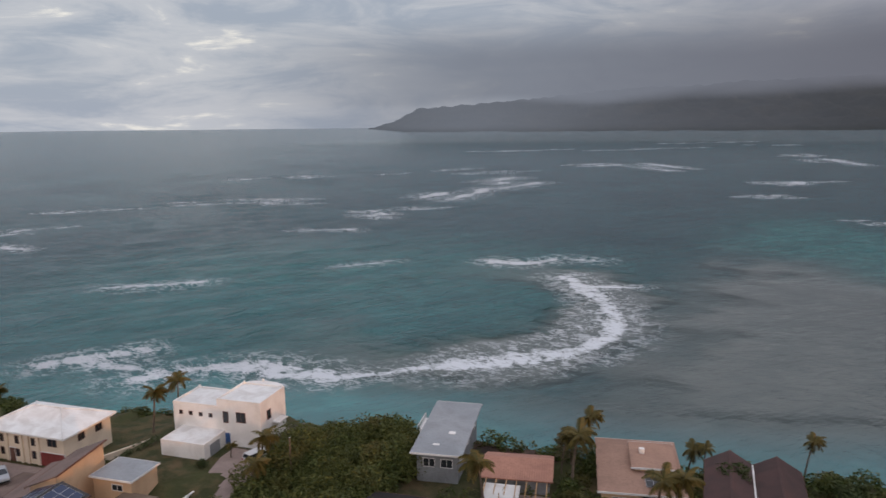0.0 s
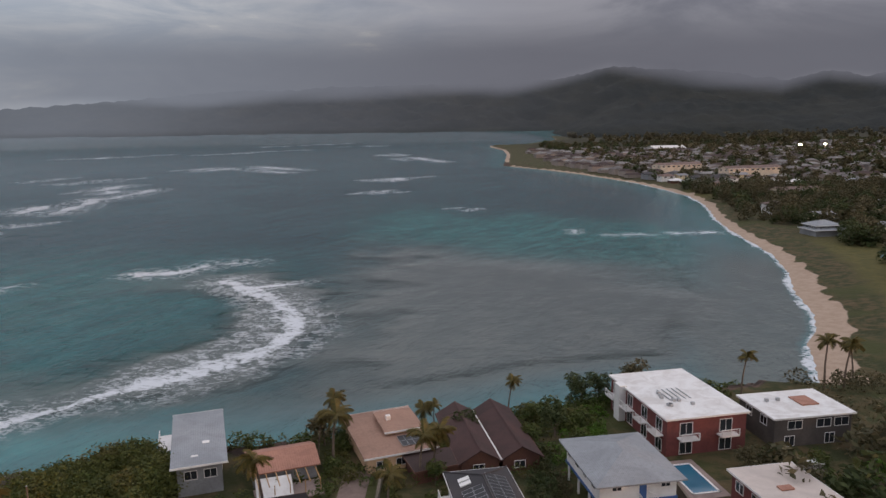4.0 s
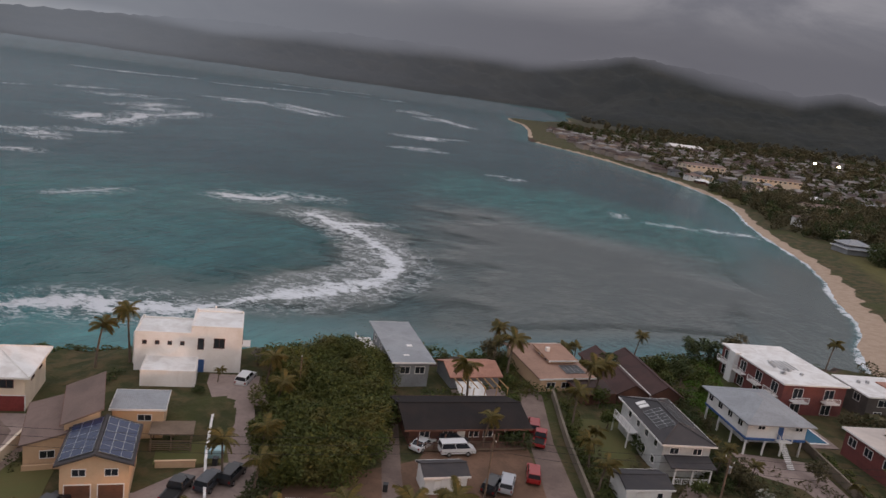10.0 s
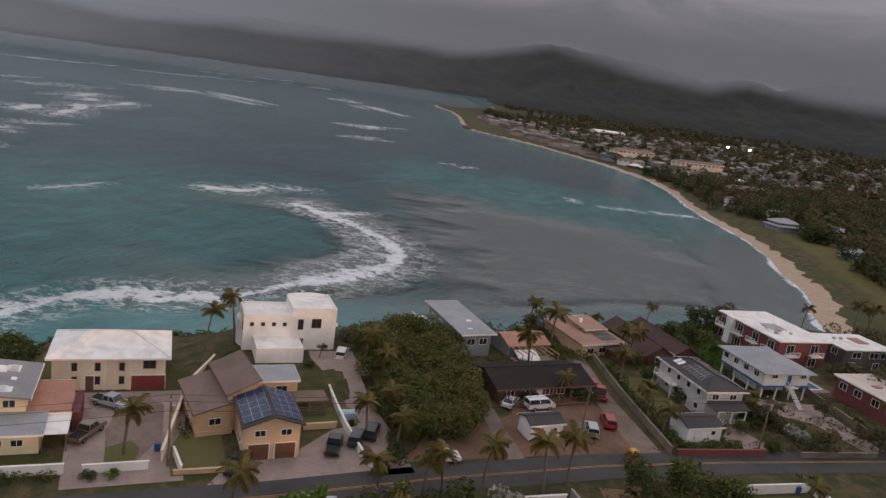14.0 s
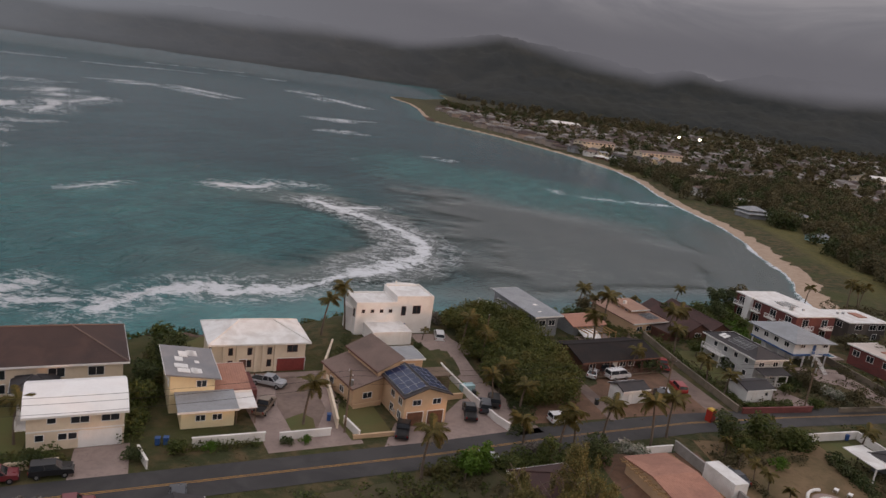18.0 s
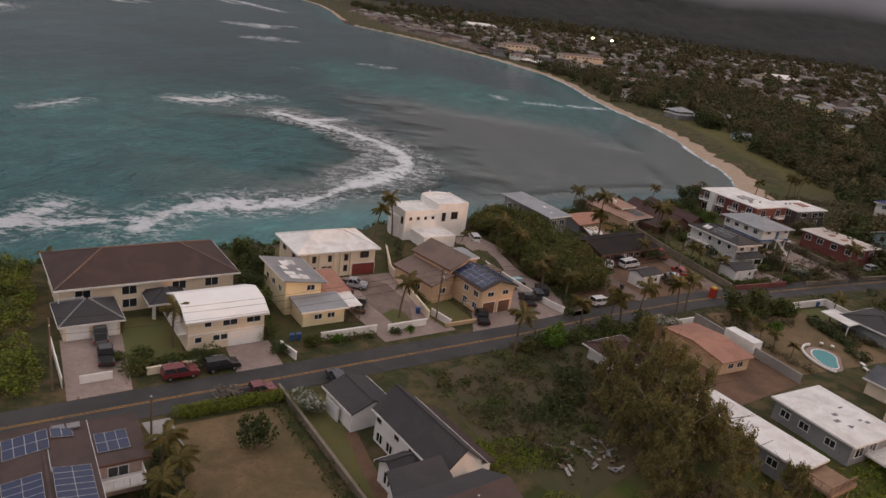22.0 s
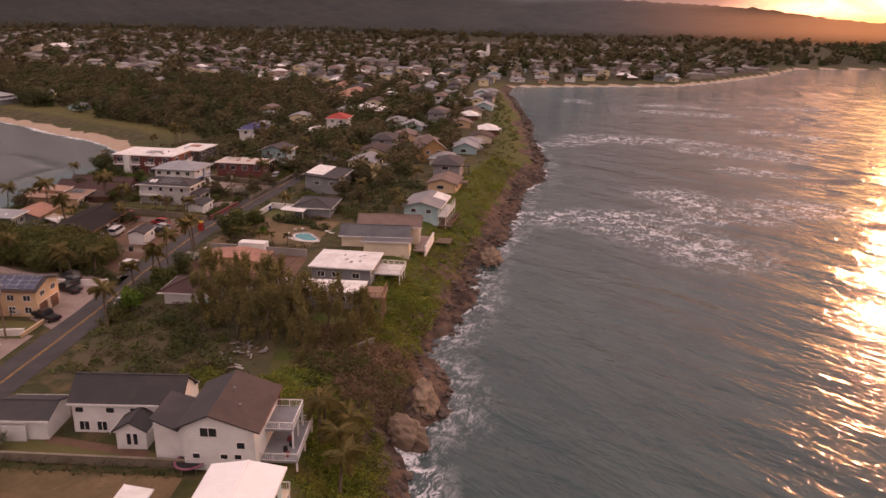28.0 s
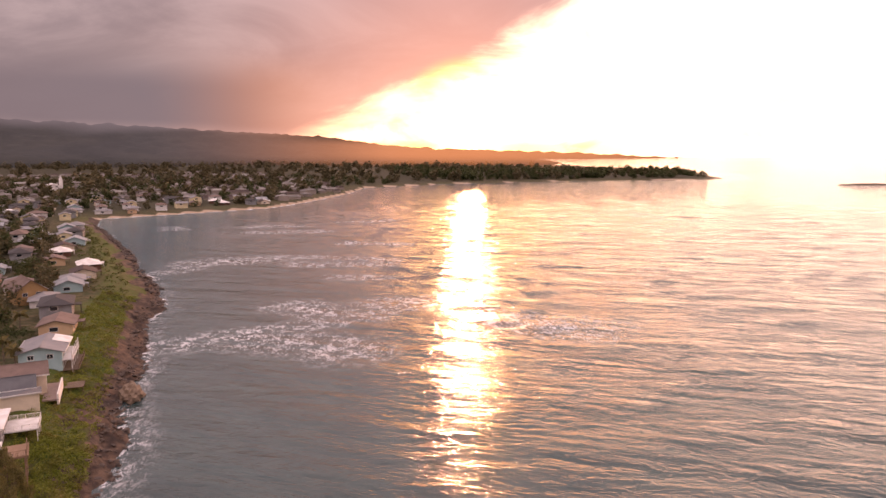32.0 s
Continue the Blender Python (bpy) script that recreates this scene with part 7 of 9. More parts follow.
wall_line("garden_wall", [(24.6, 67.4), (35.6, 69.4), (36.4, 61.4)], 1.4, 0.22, STUCCO_WHITE, "white garden wall by the road")
wall_line("garden_wall", [(40.4, 79.8), (55.0, 82.0)], 0.9, 0.28, STONE_WALL, "low stone wall with plants above")
wall_line("garden_wall", [(60.0, 83.0), (72.0, 84.6)], 0.9, 0.28, STONE_WALL, "low weathered wall beside the road")
wall_line("fence", [(-108.4, 57.0), (-105.2, 46.0)], 1.4, 0.06, TRIM_WHITE, "thin white fence beside the scrub")
wall_line("gate", [(-103.4, 46.8), (-99.8, 47.9)], 1.1, 0.06, TRIM_WHITE, "white sliding gate standing open on the drive")
wall_line("retaining_wall", [(-38.0, 20.0), (-36.0, 12.0), (-30.0, 9.5)], 0.8, 0.4, STONE_WALL, "low rough stone retaining wall above the rocks", 6.6)

# ------------------------------------------------------------------ leaves and trees


def leaf_data(name, centres, size, mat, seed, flat=0.5):
    """Many small folded leaves or tufts, one at each centre, as mesh data."""
    r = np.random.RandomState(seed)
    n = len(centres)
    a = r.normal(size=(n, 3))
    a[:, 2] *= flat
    a /= np.linalg.norm(a, axis=1)[:, None] + 1e-9
    b = r.normal(size=(n, 3))
    b -= (b * a).sum(1)[:, None] * a
    b /= np.linalg.norm(b, axis=1)[:, None] + 1e-9
    c = np.cross(a, b)
    s = size * r.uniform(0.6, 1.3, (n, 1))
    v = np.stack([centres - a * s, centres + b * s * 0.42 + c * s * 0.22, centres + a * s, centres - b * s * 0.42 + c * s * 0.22], 1).reshape(-1, 3)
    me = bpy.data.meshes.new(name)
    me.vertices.add(4 * n)
    me.vertices.foreach_set("co", v.ravel())
    me.loops.add(4 * n)
    me.loops.foreach_set("vertex_index", np.arange(4 * n))
    me.polygons.add(n)
    me.polygons.foreach_set("loop_start", np.arange(n) * 4)
    me.update(calc_edges=True)
    me.materials.append(mat)
    return me


def lobes_points(lobes, per, r, shell=0.55):
    """Points in the outer shell of ellipsoids (x, y, z, rx, rz); per: points for each square metre of surface."""
    out = []
    for x, y, z, rx, rz in lobes:
        n = max(6, int(per * 4 * math.pi * ((rx * rx + 2 * rx * rz) / 3)))
        d = r.normal(size=(n, 3))
        d /= np.linalg.norm(d, axis=1)[:, None]
        k = r.uniform(shell, 1.08, (n, 1)) * (1 + 0.16 * np.sin(d[:, :1] * 7 + x) * np.cos(d[:, 1:2] * 6 + y))
        out.append(np.array([x, y, z]) + d * k * np.array([rx, rx, rz]))
    return np.concatenate(out)


def trunk_mesh(h, r0, limbs, r, lean=0.0):
    me = Mesh()
    p = Vector((0, 0, -0.1))
    for k in range(4):
        q = Vector((lean * h * ((k + 1) / 4) ** 1.5 + r.uniform(-0.08, 0.08), r.uniform(-0.08, 0.08), h * (k + 1) / 4))
        me.bar(p, q, r0 * (1 - 0.17 * k), 7, r0 * (1 - 0.17 * (k + 1)))
        p = q
    for k in range(limbs):
        a = 2 * math.pi * k / limbs + r.uniform(-0.3, 0.3)
        z = h * r.uniform(0.55, 0.95)
        reach = h * r.uniform(0.35, 0.6)
        s = Vector((lean * h * (z / h) ** 1.5, 0, z))
        me.bar(s, s + Vector((math.cos(a) * reach, math.sin(a) * reach, reach * 0.7)), r0 * 0.4, 5, r0 * 0.15)
    return me


def tree(name, label, mat, h, spread, seed, leaf=0.34, per=5.0, limbs=5, tall=0.75, m=None):
    """A broad or upright tree: trunk with limbs, and a crown of many leaves in lobes."""
    r = random.Random(seed)
    nr = np.random.RandomState(seed)
    ob = thing(name, m if m is not None else pose(0, 0, 0), label, "tree", "trees on the headland")
    part("trunk", trunk_mesh(h * 0.5, 0.05 * h * 0.7, limbs, r), BARK, ob)
    lobes = []
    for k in range(9):
        a, q = r.uniform(0, 6.283), spread * math.sqrt(r.random()) * 0.62
        lobes.append((q * math.cos(a), q * math.sin(a), h * r.uniform(0.42, 0.86), spread * r.uniform(0.32, 0.52), spread * tall * r.uniform(0.30, 0.46)))
    part("crown", leaf_data("crown", lobes_points(lobes, per, nr), leaf, mat, seed + 1), None, ob)
    return ob


def ironwood(seed, h, m):
    """A feathery needle tree: upright tapering plumes."""
    r = random.Random(seed)
    nr = np.random.RandomState(seed)
    ob = thing("ironwood_tree", m, "feathery olive-brown ironwood tree bent by the wind", "tree", "ironwood trees above the cliff")
    part("trunk", trunk_mesh(h * 0.8, 0.18, 7, r, 0.10), BARK, ob)
    lobes = []
    for k in range(30):
        t = r.random() ** 0.8
        a, q = r.uniform(0, 6.283), (1 - 0.55 * t) * h * 0.46 * math.sqrt(r.random())
        lobes.append((q * math.cos(a) + 0.13 * h * t, q * math.sin(a), h * (0.14 + 0.80 * t) * r.uniform(0.85, 1.08), h * r.uniform(0.045, 0.085), h * r.uniform(0.10, 0.19)))
    part("crown", leaf_data("crown", lobes_points(lobes, 22.0, nr, 0.15), 0.19, LEAF_PINE, seed + 1, 2.4), None, ob)
    return ob


def frond_data(seed, length):
    """One arching palm leaf: a rib with drooping leaflets on both sides."""
    r = random.Random(seed)
    me = Mesh()
    n = 14
    prev = None
    for k in range(n + 1):
        t = k / n
        x = length * t * (1 - 0.16 * t)
        z = length * (0.42 * t - 0.72 * t * t)
        c = Vector((x, 0.05 * length * math.sin(t * 2 + seed), z))
        if prev is not None:
            wv = 0.028 * (1 - t) + 0.008
            me.add([prev + Vector((0, wv, 0)), prev - Vector((0, wv, 0)), c - Vector((0, wv, 0)), c + Vector((0, wv, 0))], [(0, 1, 2, 3)])
            ll = length * 0.30 * (math.sin(math.pi * min(1, t * 0.92 + 0.06)) ** 0.6)
            for sgn in (-1, 1):
                for half in (0, 0.34, 0.67):
                    b = prev.lerp(c, half)
                    tip = b + Vector((ll * 0.45, sgn * ll * r.uniform(0.6, 0.85), -ll * r.uniform(0.35, 0.75)))
                    w2 = Vector((0.062, 0, 0.01)) * length / 2.6
                    me.add([b - w2, b + w2, tip + w2 * 0.2, tip - w2 * 0.2], [(0, 1, 2, 3)])
        prev = c
    return me.data("frond", LEAF_PALM)


def palm(h, seed, m, lean=0.12, size=2.6):
    r = random.Random(seed)
    ob = thing("palm_tree", m, "windblown coconut palm with yellowish fronds", "palm tree", "coconut palms")
    me = Mesh()
    p = Vector((0, 0, -0.15))
    for k in range(7):
        t = (k + 1) / 7
        q = Vector((lean * h * t ** 1.8, 0.02 * h * math.sin(3 * t), h * t))
        me.bar(p, q, 0.21 - 0.09 * (t - 1 / 7), 7, 0.21 - 0.09 * t)
        p = q
    part("trunk", me, BARK, ob)
    top = Vector((lean * h, 0.02 * h * math.sin(3), h))
    nut = Mesh()
    for k in range(5):
        a = 2 * math.pi * k / 5
        nut.bar(top + Vector((0.16 * math.cos(a), 0.16 * math.sin(a), -0.30)), top + Vector((0.2 * math.cos(a), 0.2 * math.sin(a), -0.08)), 0.10, 6, 0.07)
    part("coconuts", nut, material("brown_coconuts", (0.12, 0.09, 0.04), None, 0.8) if "nut" not in SHARED else SHARED["nut"], ob)
    for k in range(19):
        data = shared(("frond", k % 5, size), lambda: frond_data(k % 5 + 1, size))
        yaw = 360 * k / 19 + r.uniform(-12, 12)
        pitch = r.uniform(-38, 42) - (20 if k % 3 == 0 else 0)
        # the trade wind bends the crown one way
        bend = Vector((math.cos(radians(yaw)), math.sin(radians(yaw)), 0)) + Vector((0.45, 0.1, 0))
        yaw = math.degrees(math.atan2(bend.y, bend.x))
        part("frond", data, None, ob, m=Matrix.Translation(top) @ pose(0, 0, 0, r.uniform(-25, 25), pitch, yaw))
    return ob


SHARED["nut"] = material("brown_coconuts", (0.12, 0.09, 0.04), None, 0.8)
PALMS = [palm(6.5, 11, pose(-58.4, 64.8, G, 0, 0, 0), size=2.8), palm(8.5, 12, pose(-56.2, 97.2, G, 0, 0, 10)), palm(5.0, 13, pose(-25.8, 79.6, G, 0, 0, 30)), palm(9.5, 14, pose(5.6, 129.4, 4.2, 0, 0, 20))]


def palm_at(kind, x, y, turn, scale=1.0, z=None):
    ob = copy_thing(PALMS[kind], pose(x, y, (ground_z(x, y) if z is None else z) - 0.05, 0, 0, turn))
    ob.scale = (scale * 0.98,) * 3
    return ob


for row in ((1, -51.9, 99.6, 150, 1.0), (0, -29.6, 95.6, 20, 0.95), (0, -26.6, 91.0, 60, 0.9), (0, -43.0, 51.8, 40, 1.05), (0, -1.4, 66.4, 60, 1.05), (0, -13.4, 63.8, 10, 1.0), (0, -93.0, 56.0, 80, 0.9), (2, -21.4, 60.4, 30, 1.1), (2, -27.0, 60.6, 200, 1.0),
            (3, 20.2, 134.6, 25, 0.95), (3, 23.2, 133.6, 100, 0.66), (3, 5.6, 121.2, 20, 0.66), (3, 36.0, 138.2, 15, 0.8), (1, 80.0, 146.0, 20, 0.9), (1, 97.3, 150.0, 60, 1.1), (1, 101.0, 150.0, 10, 1.05), (1, 106.0, 156.0, 130, 1.0), (0, 21.8, 113.0, 50, 1.1), (0, 3.4, 91.6, 10, 0.8), (0, 1.0, 106.0, 200, 1.1), (0, 18.2, 103.0, 70, 0.95), (2, 18.6, 90.0, 160, 0.9), (2, 20.0, 95.0, 260, 0.8), (2, 43.0, 92.6, 30, 0.6), (2, 41.0, 97.0, 60, 0.6), (2, 57.2, 90.4, 220, 0.6),
            (0, -28.6, 73.6, 140, 0.9), (2, -24.4, 72.0, 20, 1.0),
            (2, -57.6, 4.2, 20, 1.2), (2, -55.8, 0.4, 80, 1.15), (2, -60.4, -0.6, 140, 1.2), (2, -54.0, 5.6, 200, 1.1), (2, -64.6, -2.0, 300, 1.2), (0, -87.4, 7.2, 30, 0.62), (0, -84.6, 5.0, 90, 0.6), (2, -91.4, 24.6, 40, 0.9), (2, -92.4, 21.6, 100, 0.85), (2, -90.6, 19.4, 220, 0.8), (2, -93.0, 27.6, 10, 1.0), (0, -97.0, 5.0, 60, 0.9), (0, -118.0, 102.0, 30, 0.9),
            (2, 47.4, 38.0, 30, 1.0), (2, 39.0, 32.6, 60, 1.0), (2, 55.0, 52.0, 20, 1.0), (2, 72.0, 54.0, 80, 1.0), (2, 78.0, 44.0, 0, 1.0), (0, 88.0, 60.0, 40, 1.0), (0, 84.0, 94.0, 20, 1.0), (0, 108.0, 100.0, 60, 1.0), (0, 100.0, 76.0, 10, 1.0), (1, 118.0, 120.0, 40, 1.0), (1, 126.0, 128.0, 90, 1.0), (1, 146.0, 116.0, 10, 1.0), (0, 30.0, 62.0, 10, 0.8)):
    palm_at(*row)

SHRUBS = []
for k, (mat, label) in enumerate(((LEAF_GREEN, "rounded green garden shrub"), (LEAF_DARK, "dark green dense shrub"), (LEAF_LIME, "bright green leafy shrub"), (LEAF_FLOWER, "shrub covered in white blossom"), (LEAF_GREY, "bare grey twiggy shrub"))):
    r = random.Random(40 + k)
    sh = thing("shrub", pose((-96.8, -89.4, -35.0, -76.0, -26.0)[k], (52.6, 51.0, 53.6, 38.4, 58.8)[k], G), label, "shrub", "garden shrubs")
    part("stem", trunk_mesh(0.9, 0.07, 5, r), BARK, sh)
    lobes = [(r.uniform(-0.9, 0.9), r.uniform(-0.9, 0.9), r.uniform(0.7, 1.5), r.uniform(0.6, 0.95), r.uniform(0.5, 0.8)) for _ in range(7)]
    part("crown", leaf_data("crown", lobes_points(lobes, 14.0, np.random.RandomState(k + 5)), 0.20, mat, k + 7), None, sh)
    SHRUBS.append(sh)
TREES = [tree("tree", "broad dark green garden tree", LEAF_DARK, 6.0, 3.4, 71, m=pose(-79.0, 79.6, G)), tree("tree", "leafy green garden tree", LEAF_GREEN, 4.6, 2.8, 72, m=pose(-82.6, 88.0, G)), tree("tree", "bright green round-headed tree", LEAF_LIME, 4.2, 2.6, 73, m=pose(-37.2, 51.8, G)), tree("tree", "brownish windblown coastal tree", LEAF_WOOD, 6.5, 3.6, 74, m=pose(62.0, 150.0, 6.6))]


def plant(pool, kind, x, y, turn, scale):
    ob = copy_thing(pool[kind], pose(x, y, ground_z(x, y) - 0.05, 0, 0, turn))
    ob.scale = (scale, scale, scale * (0.9 + 0.2 * ((x * 7.3) % 1)))
    return ob


for row in ((1, -78.6, 53.6, 0, 0.9), (0, -74.0, 55.6, 40, 0.9), (2, -70.0, 56.4, 70, 0.7), (0, -99.8, 52.6, 20, 0.7), (1, -60.4, 59.0, 0, 0.6), (2, -58.0, 59.4, 50, 0.6), (3, 42.7, 84.9, 0, 1.3), (3, -11.0, 58.6, 30, 1.5), (3, -76.4, 38.6, 10, 1.4), (4, -86.0, 41.0, 0, 1.3), (4, -33.0, 107.0, 50, 1.3), (1, 8.6, 93.8, 0, 1.4), (1, 7.0, 94.4, 90, 1.3), (2, 12.8, 58.0, 10, 1.0), (1, 28.4, 97.0, 0, 1.5), (0, 36.0, 80.8, 0, 1.0), (0, 21.0, 78.6, 0, 0.9), (0, 25.0, 79.2, 70, 0.9), (0, 29.5, 80.0, 140, 0.9), (4, 77.0, 112.0, 0, 1.6), (1, 74.0, 118.0, 60, 1.6), (2, 86.0, 112.0, 0, 1.8), (1, -38.6, 92.6, 0, 0.6), (0, -82.0, 88.0, 0, 1.0), (1, -80.0, 97.0, 0, 1.4)):
    plant(SHRUBS, *row)
plant(SHRUBS, 1, -83.2, 31.8, 20, 1.0).scale = (1.25, 1.25, 2.2)
for row in ((1, -80.6, 66.6, 30, 0.9), (0, -81.2, 73.0, 80, 0.85), (1, -82.0, 60.0, 120, 0.7), (0, -16.8, 56.4, 0, 0.8), (1, -24.0, 57.0, 70, 0.8), (2, -34.0, 55.0, 140, 0.8), (1, 14.2, 65.4, 0, 1.1), (0, 8.0, 64.0, 40, 1.0), (1, 20.0, 64.4, 90, 0.9), (3, 45.8, 81.6, 0, 0.7), (0, 28.8, 127.0, 0, 0.8), (1, 38.8, 124.6, 30, 0.8), (0, 49.5, 141.0, 60, 1.0), (0, 53.0, 143.0, 120, 0.9), (1, 33.3, 86.0, 0, 0.6), (3, 40.6, 90.9, 50, 0.7), (3, 54.4, 95.7, 0, 0.6), (1, 24.0, 104.0, 0, 0.7), (0, 43.0, 128.0, 10, 0.9), (1, 40.0, 133.0, 80, 0.9), (1, 46.0, 122.0, 0, 0.8), (3, 57.0, 84.0, 0, 0.8), (3, 71.0, 60.0, 60, 1.0), (3, 78.0, 70.0, 0, 1.0), (3, 66.0, 50.0, 120, 1.0), (3, 52.0, 56.0, 10, 1.0), (3, 46.0, 48.0, 10, 0.9), (1, 32.0, 40.0, 10, 0.7), (3, 76.0, 86.0, 10, 0.9), (0, 84.0, 84.0, 50, 0.9), (3, 6.0, 124.0, 0, 0.8), (1, 24.0, 112.0, 0, 0.8), (1, -0.5, 104.6, 0, 0.5), (3, 70.0, 116.0, 0, 0.7), (0, 95.0, 118.0, 0, 1.1), (1, 104.0, 124.0, 0, 1.1)):
    plant(TREES, *row)

for k, (x, y, h, turn) in enumerate(((-35.0, 35.5, 9, 0), (-31.0, 32.0, 10, 40), (-25.6, 37.0, 9, 90), (-27.0, 29.0, 10, 140), (-27.5, 23.0, 9, 200), (-35.1, 21.1, 9, 250), (-32.0, 16.7, 8, 300), (-37.4, 24.6, 9, 20), (-26.0, 42.6, 8, 70), (-30.5, 26.0, 10, 110), (-39.0, 17.0, 7, 170), (-28.0, 12.6, 6.5, 220), (-33.6, 40.2, 8, 260), (-22.0, 16.0, 5.5, 310), (-38.0, 30.0, 8, 30), (-34.0, 11.5, 6, 10))):
    if k < 5:
        ironwood(90 + k, h * 1.05, pose(x, y, ground_z(x, y) - 0.1, 0, 0, turn))
    else:
        ob = copy_thing([o for o in scene.objects if o.name.startswith("ironwood_tree") and not o.parent][k % 5], pose(x, y, ground_z(x, y) - 0.1, 0, 0, turn))
        ob.scale = (h / 8.8,) * 3


def thicket(name, label, mat, spots, leaf, per, seed, lo=0.8, hi=2.2, rise=0.5):
    """Low growth that nobody could count: a sea of leafy mounds at spots (x, y, size)."""
    r = random.Random(seed)
    lobes = []
    for x, y, s in spots:
        z = ground_z(x, y)
        if z < 1.0:
            continue
        lobes.append((x, y, z + s * rise * r.uniform(0.5, 1.0), s * r.uniform(0.8, 1.2), s * r.uniform(0.6, 0.9)))
    pts = lobes_points(lobes, per, np.random.RandomState(seed), 0.75)
    return tagged(new(name, leaf_data(name, pts, leaf, mat, seed)), label, "undergrowth", kind="stuff")


LEAF_IVY = leafy("bright_ivy_leaves", (0.110, 0.148, 0.022), (0.215, 0.240, 0.036), (0.165, 0.140, 0.036))
LEAF_BRUSH = leafy("reddish_dry_brush", (0.130, 0.088, 0.052), (0.27, 0.175, 0.115), (0.12, 0.11, 0.040))


def scatter(n, seed, poly, lo, hi):
    """Random spots with sizes inside a polygon."""
    r = random.Random(seed)
    xs, ys = [p[0] for p in poly], [p[1] for p in poly]
    out = []
    while len(out) < n:
        x, y = r.uniform(min(xs), max(xs)), r.uniform(min(ys), max(ys))
        hit = False
        for (x0, y0), (x1, y1) in zip(poly, poly[1:] + poly[:1]):
            if (y0 > y) != (y1 > y) and x < (x1 - x0) * (y - y0) / (y1 - y0) + x0:
                hit = not hit
        if hit:
            out.append((x, y, r.uniform(lo, hi)))
    return out


BLUFF = [(-150, 80), (-118, 84.5), (-99, 92), (-81, 97), (-66, 104.5), (-50, 112), (-34, 117), (-20, 120.5), (-4, 124.5), (14, 129), (30, 135), (44, 140.5), (55, 147), (70, 150), (85, 152)]
GROVE = [(-31.0, 108.0), (-25.0, 116.0), (-17.5, 119.0), (-13.6, 112.0), (-11.4, 100.0), (-11.2, 84.0), (-14.0, 76.0), (-22.0, 74.0), (-24.6, 78.0), (-29.5, 92.0)]
thicket("thicket", "dense dark green thicket filling the empty lot", LEAF_GROVE, scatter(240, 1, GROVE, 1.5, 2.8), 0.26, 7.0, 201, rise=1.35)
thicket("thicket", "dark shrubs along the edge of the thicket", LEAF_GREEN, scatter(70, 2, GROVE, 1.4, 2.6), 0.28, 6.0, 202, rise=1.3)
thicket("cliff_scrub", "low green scrub along the northern cliff edge", LEAF_GREEN, scatter(420, 3, BLUFF + [(x, y + 5.5) for x, y in reversed(BLUFF)], 0.5, 1.2), 0.26, 5.0, 203, rise=0.4)
thicket("cliff_scrub", "dark scrub on the northern cliff between the houses", LEAF_GREEN, scatter(170, 4, [(-10, 124), (4, 128), (24, 134), (44, 141), (56, 146), (78, 150), (76, 144), (54, 141), (50, 130), (41, 130), (40, 137), (22, 131), (4, 124)], 0.7, 1.7), 0.30, 4.5, 204, rise=0.8)
thicket("west_scrub", "green scrub at the western end of the road", LEAF_IVY, scatter(620, 5, [(-150, 84), (-116, 88), (-112, 60), (-107.5, 46), (-118, 42), (-150, 40)], 0.8, 1.8), 0.26, 4.5, 205, rise=0.75)
thicket("west_scrub", "darker scrub patches at the western end of the road", LEAF_GREEN, scatter(260, 25, [(-150, 84), (-116, 88), (-112, 60), (-107.5, 46), (-118, 42), (-150, 40)], 0.7, 1.6), 0.24, 5.0, 225, rise=0.85)
thicket("lot_weeds", "weeds and low bushes in the overgrown lot", LEAF_GREEN, scatter(170, 6, [(-60, 47), (-34, 56), (-28, 46), (-33, 36), (-40, 30), (-50, 22), (-56, 30)], 0.4, 1.1), 0.26, 5.0, 206)
thicket("lot_weeds", "dry brown weeds in the overgrown lot", LEAF_WOOD, scatter(300, 7, [(-58, 44), (-34, 54), (-28, 42), (-36, 26), (-48, 20), (-54, 30)], 0.35, 0.9), 0.24, 5.0, 207)
thicket("creeper", "bright green creeper above the sea rocks", LEAF_IVY, scatter(620, 8, [(-66, -6), (-52, -3), (-44, 4), (-44, 16), (-52, 20), (-59, 14), (-60, 2)], 0.4, 0.95), 0.20, 6.0, 208)
thicket("creeper", "bright green creeper round the palms below the white roof", LEAF_IVY, scatter(420, 28, [(-80, -9), (-66, -8), (-58, -5), (-58, 4), (-66, 3), (-72, -2), (-80, -4)], 0.4, 0.95), 0.20, 6.0, 228)
thicket("lot_weeds", "bright green creeping patch in the overgrown lot", LEAF_IVY, scatter(150, 31, [(-57.1, 23.2), (-49.1, 24.2), (-49.1, 30.2), (-57.1, 30.2)], 0.3, 0.7), 0.17, 8.0, 231)
thicket("cliff_brush", "reddish brown brush on the slope below the ironwoods", LEAF_BRUSH, scatter(520, 18, [(-46, -1), (-34, 2), (-24, 6), (-25, 14), (-30, 20), (-42, 18)], 0.4, 1.0), 0.20, 6.0, 221)
thicket("creeper", "thick bright creeper hanging below the timber decks", LEAF_IVY, scatter(420, 33, [(-24, 4.5), (-4, 8), (2, 12), (-2, 18), (-14, 14), (-24, 12)], 0.4, 0.9), 0.17, 8.0, 233)
thicket("cliff_brush", "dry brown brush spilling over the rock edge", LEAF_BRUSH, scatter(420, 34, [(-50, -2), (-38, -0.5), (-27, 3), (-26, 11), (-38, 12), (-47, 8)], 0.4, 0.95), 0.18, 7.0, 234, rise=0.8)
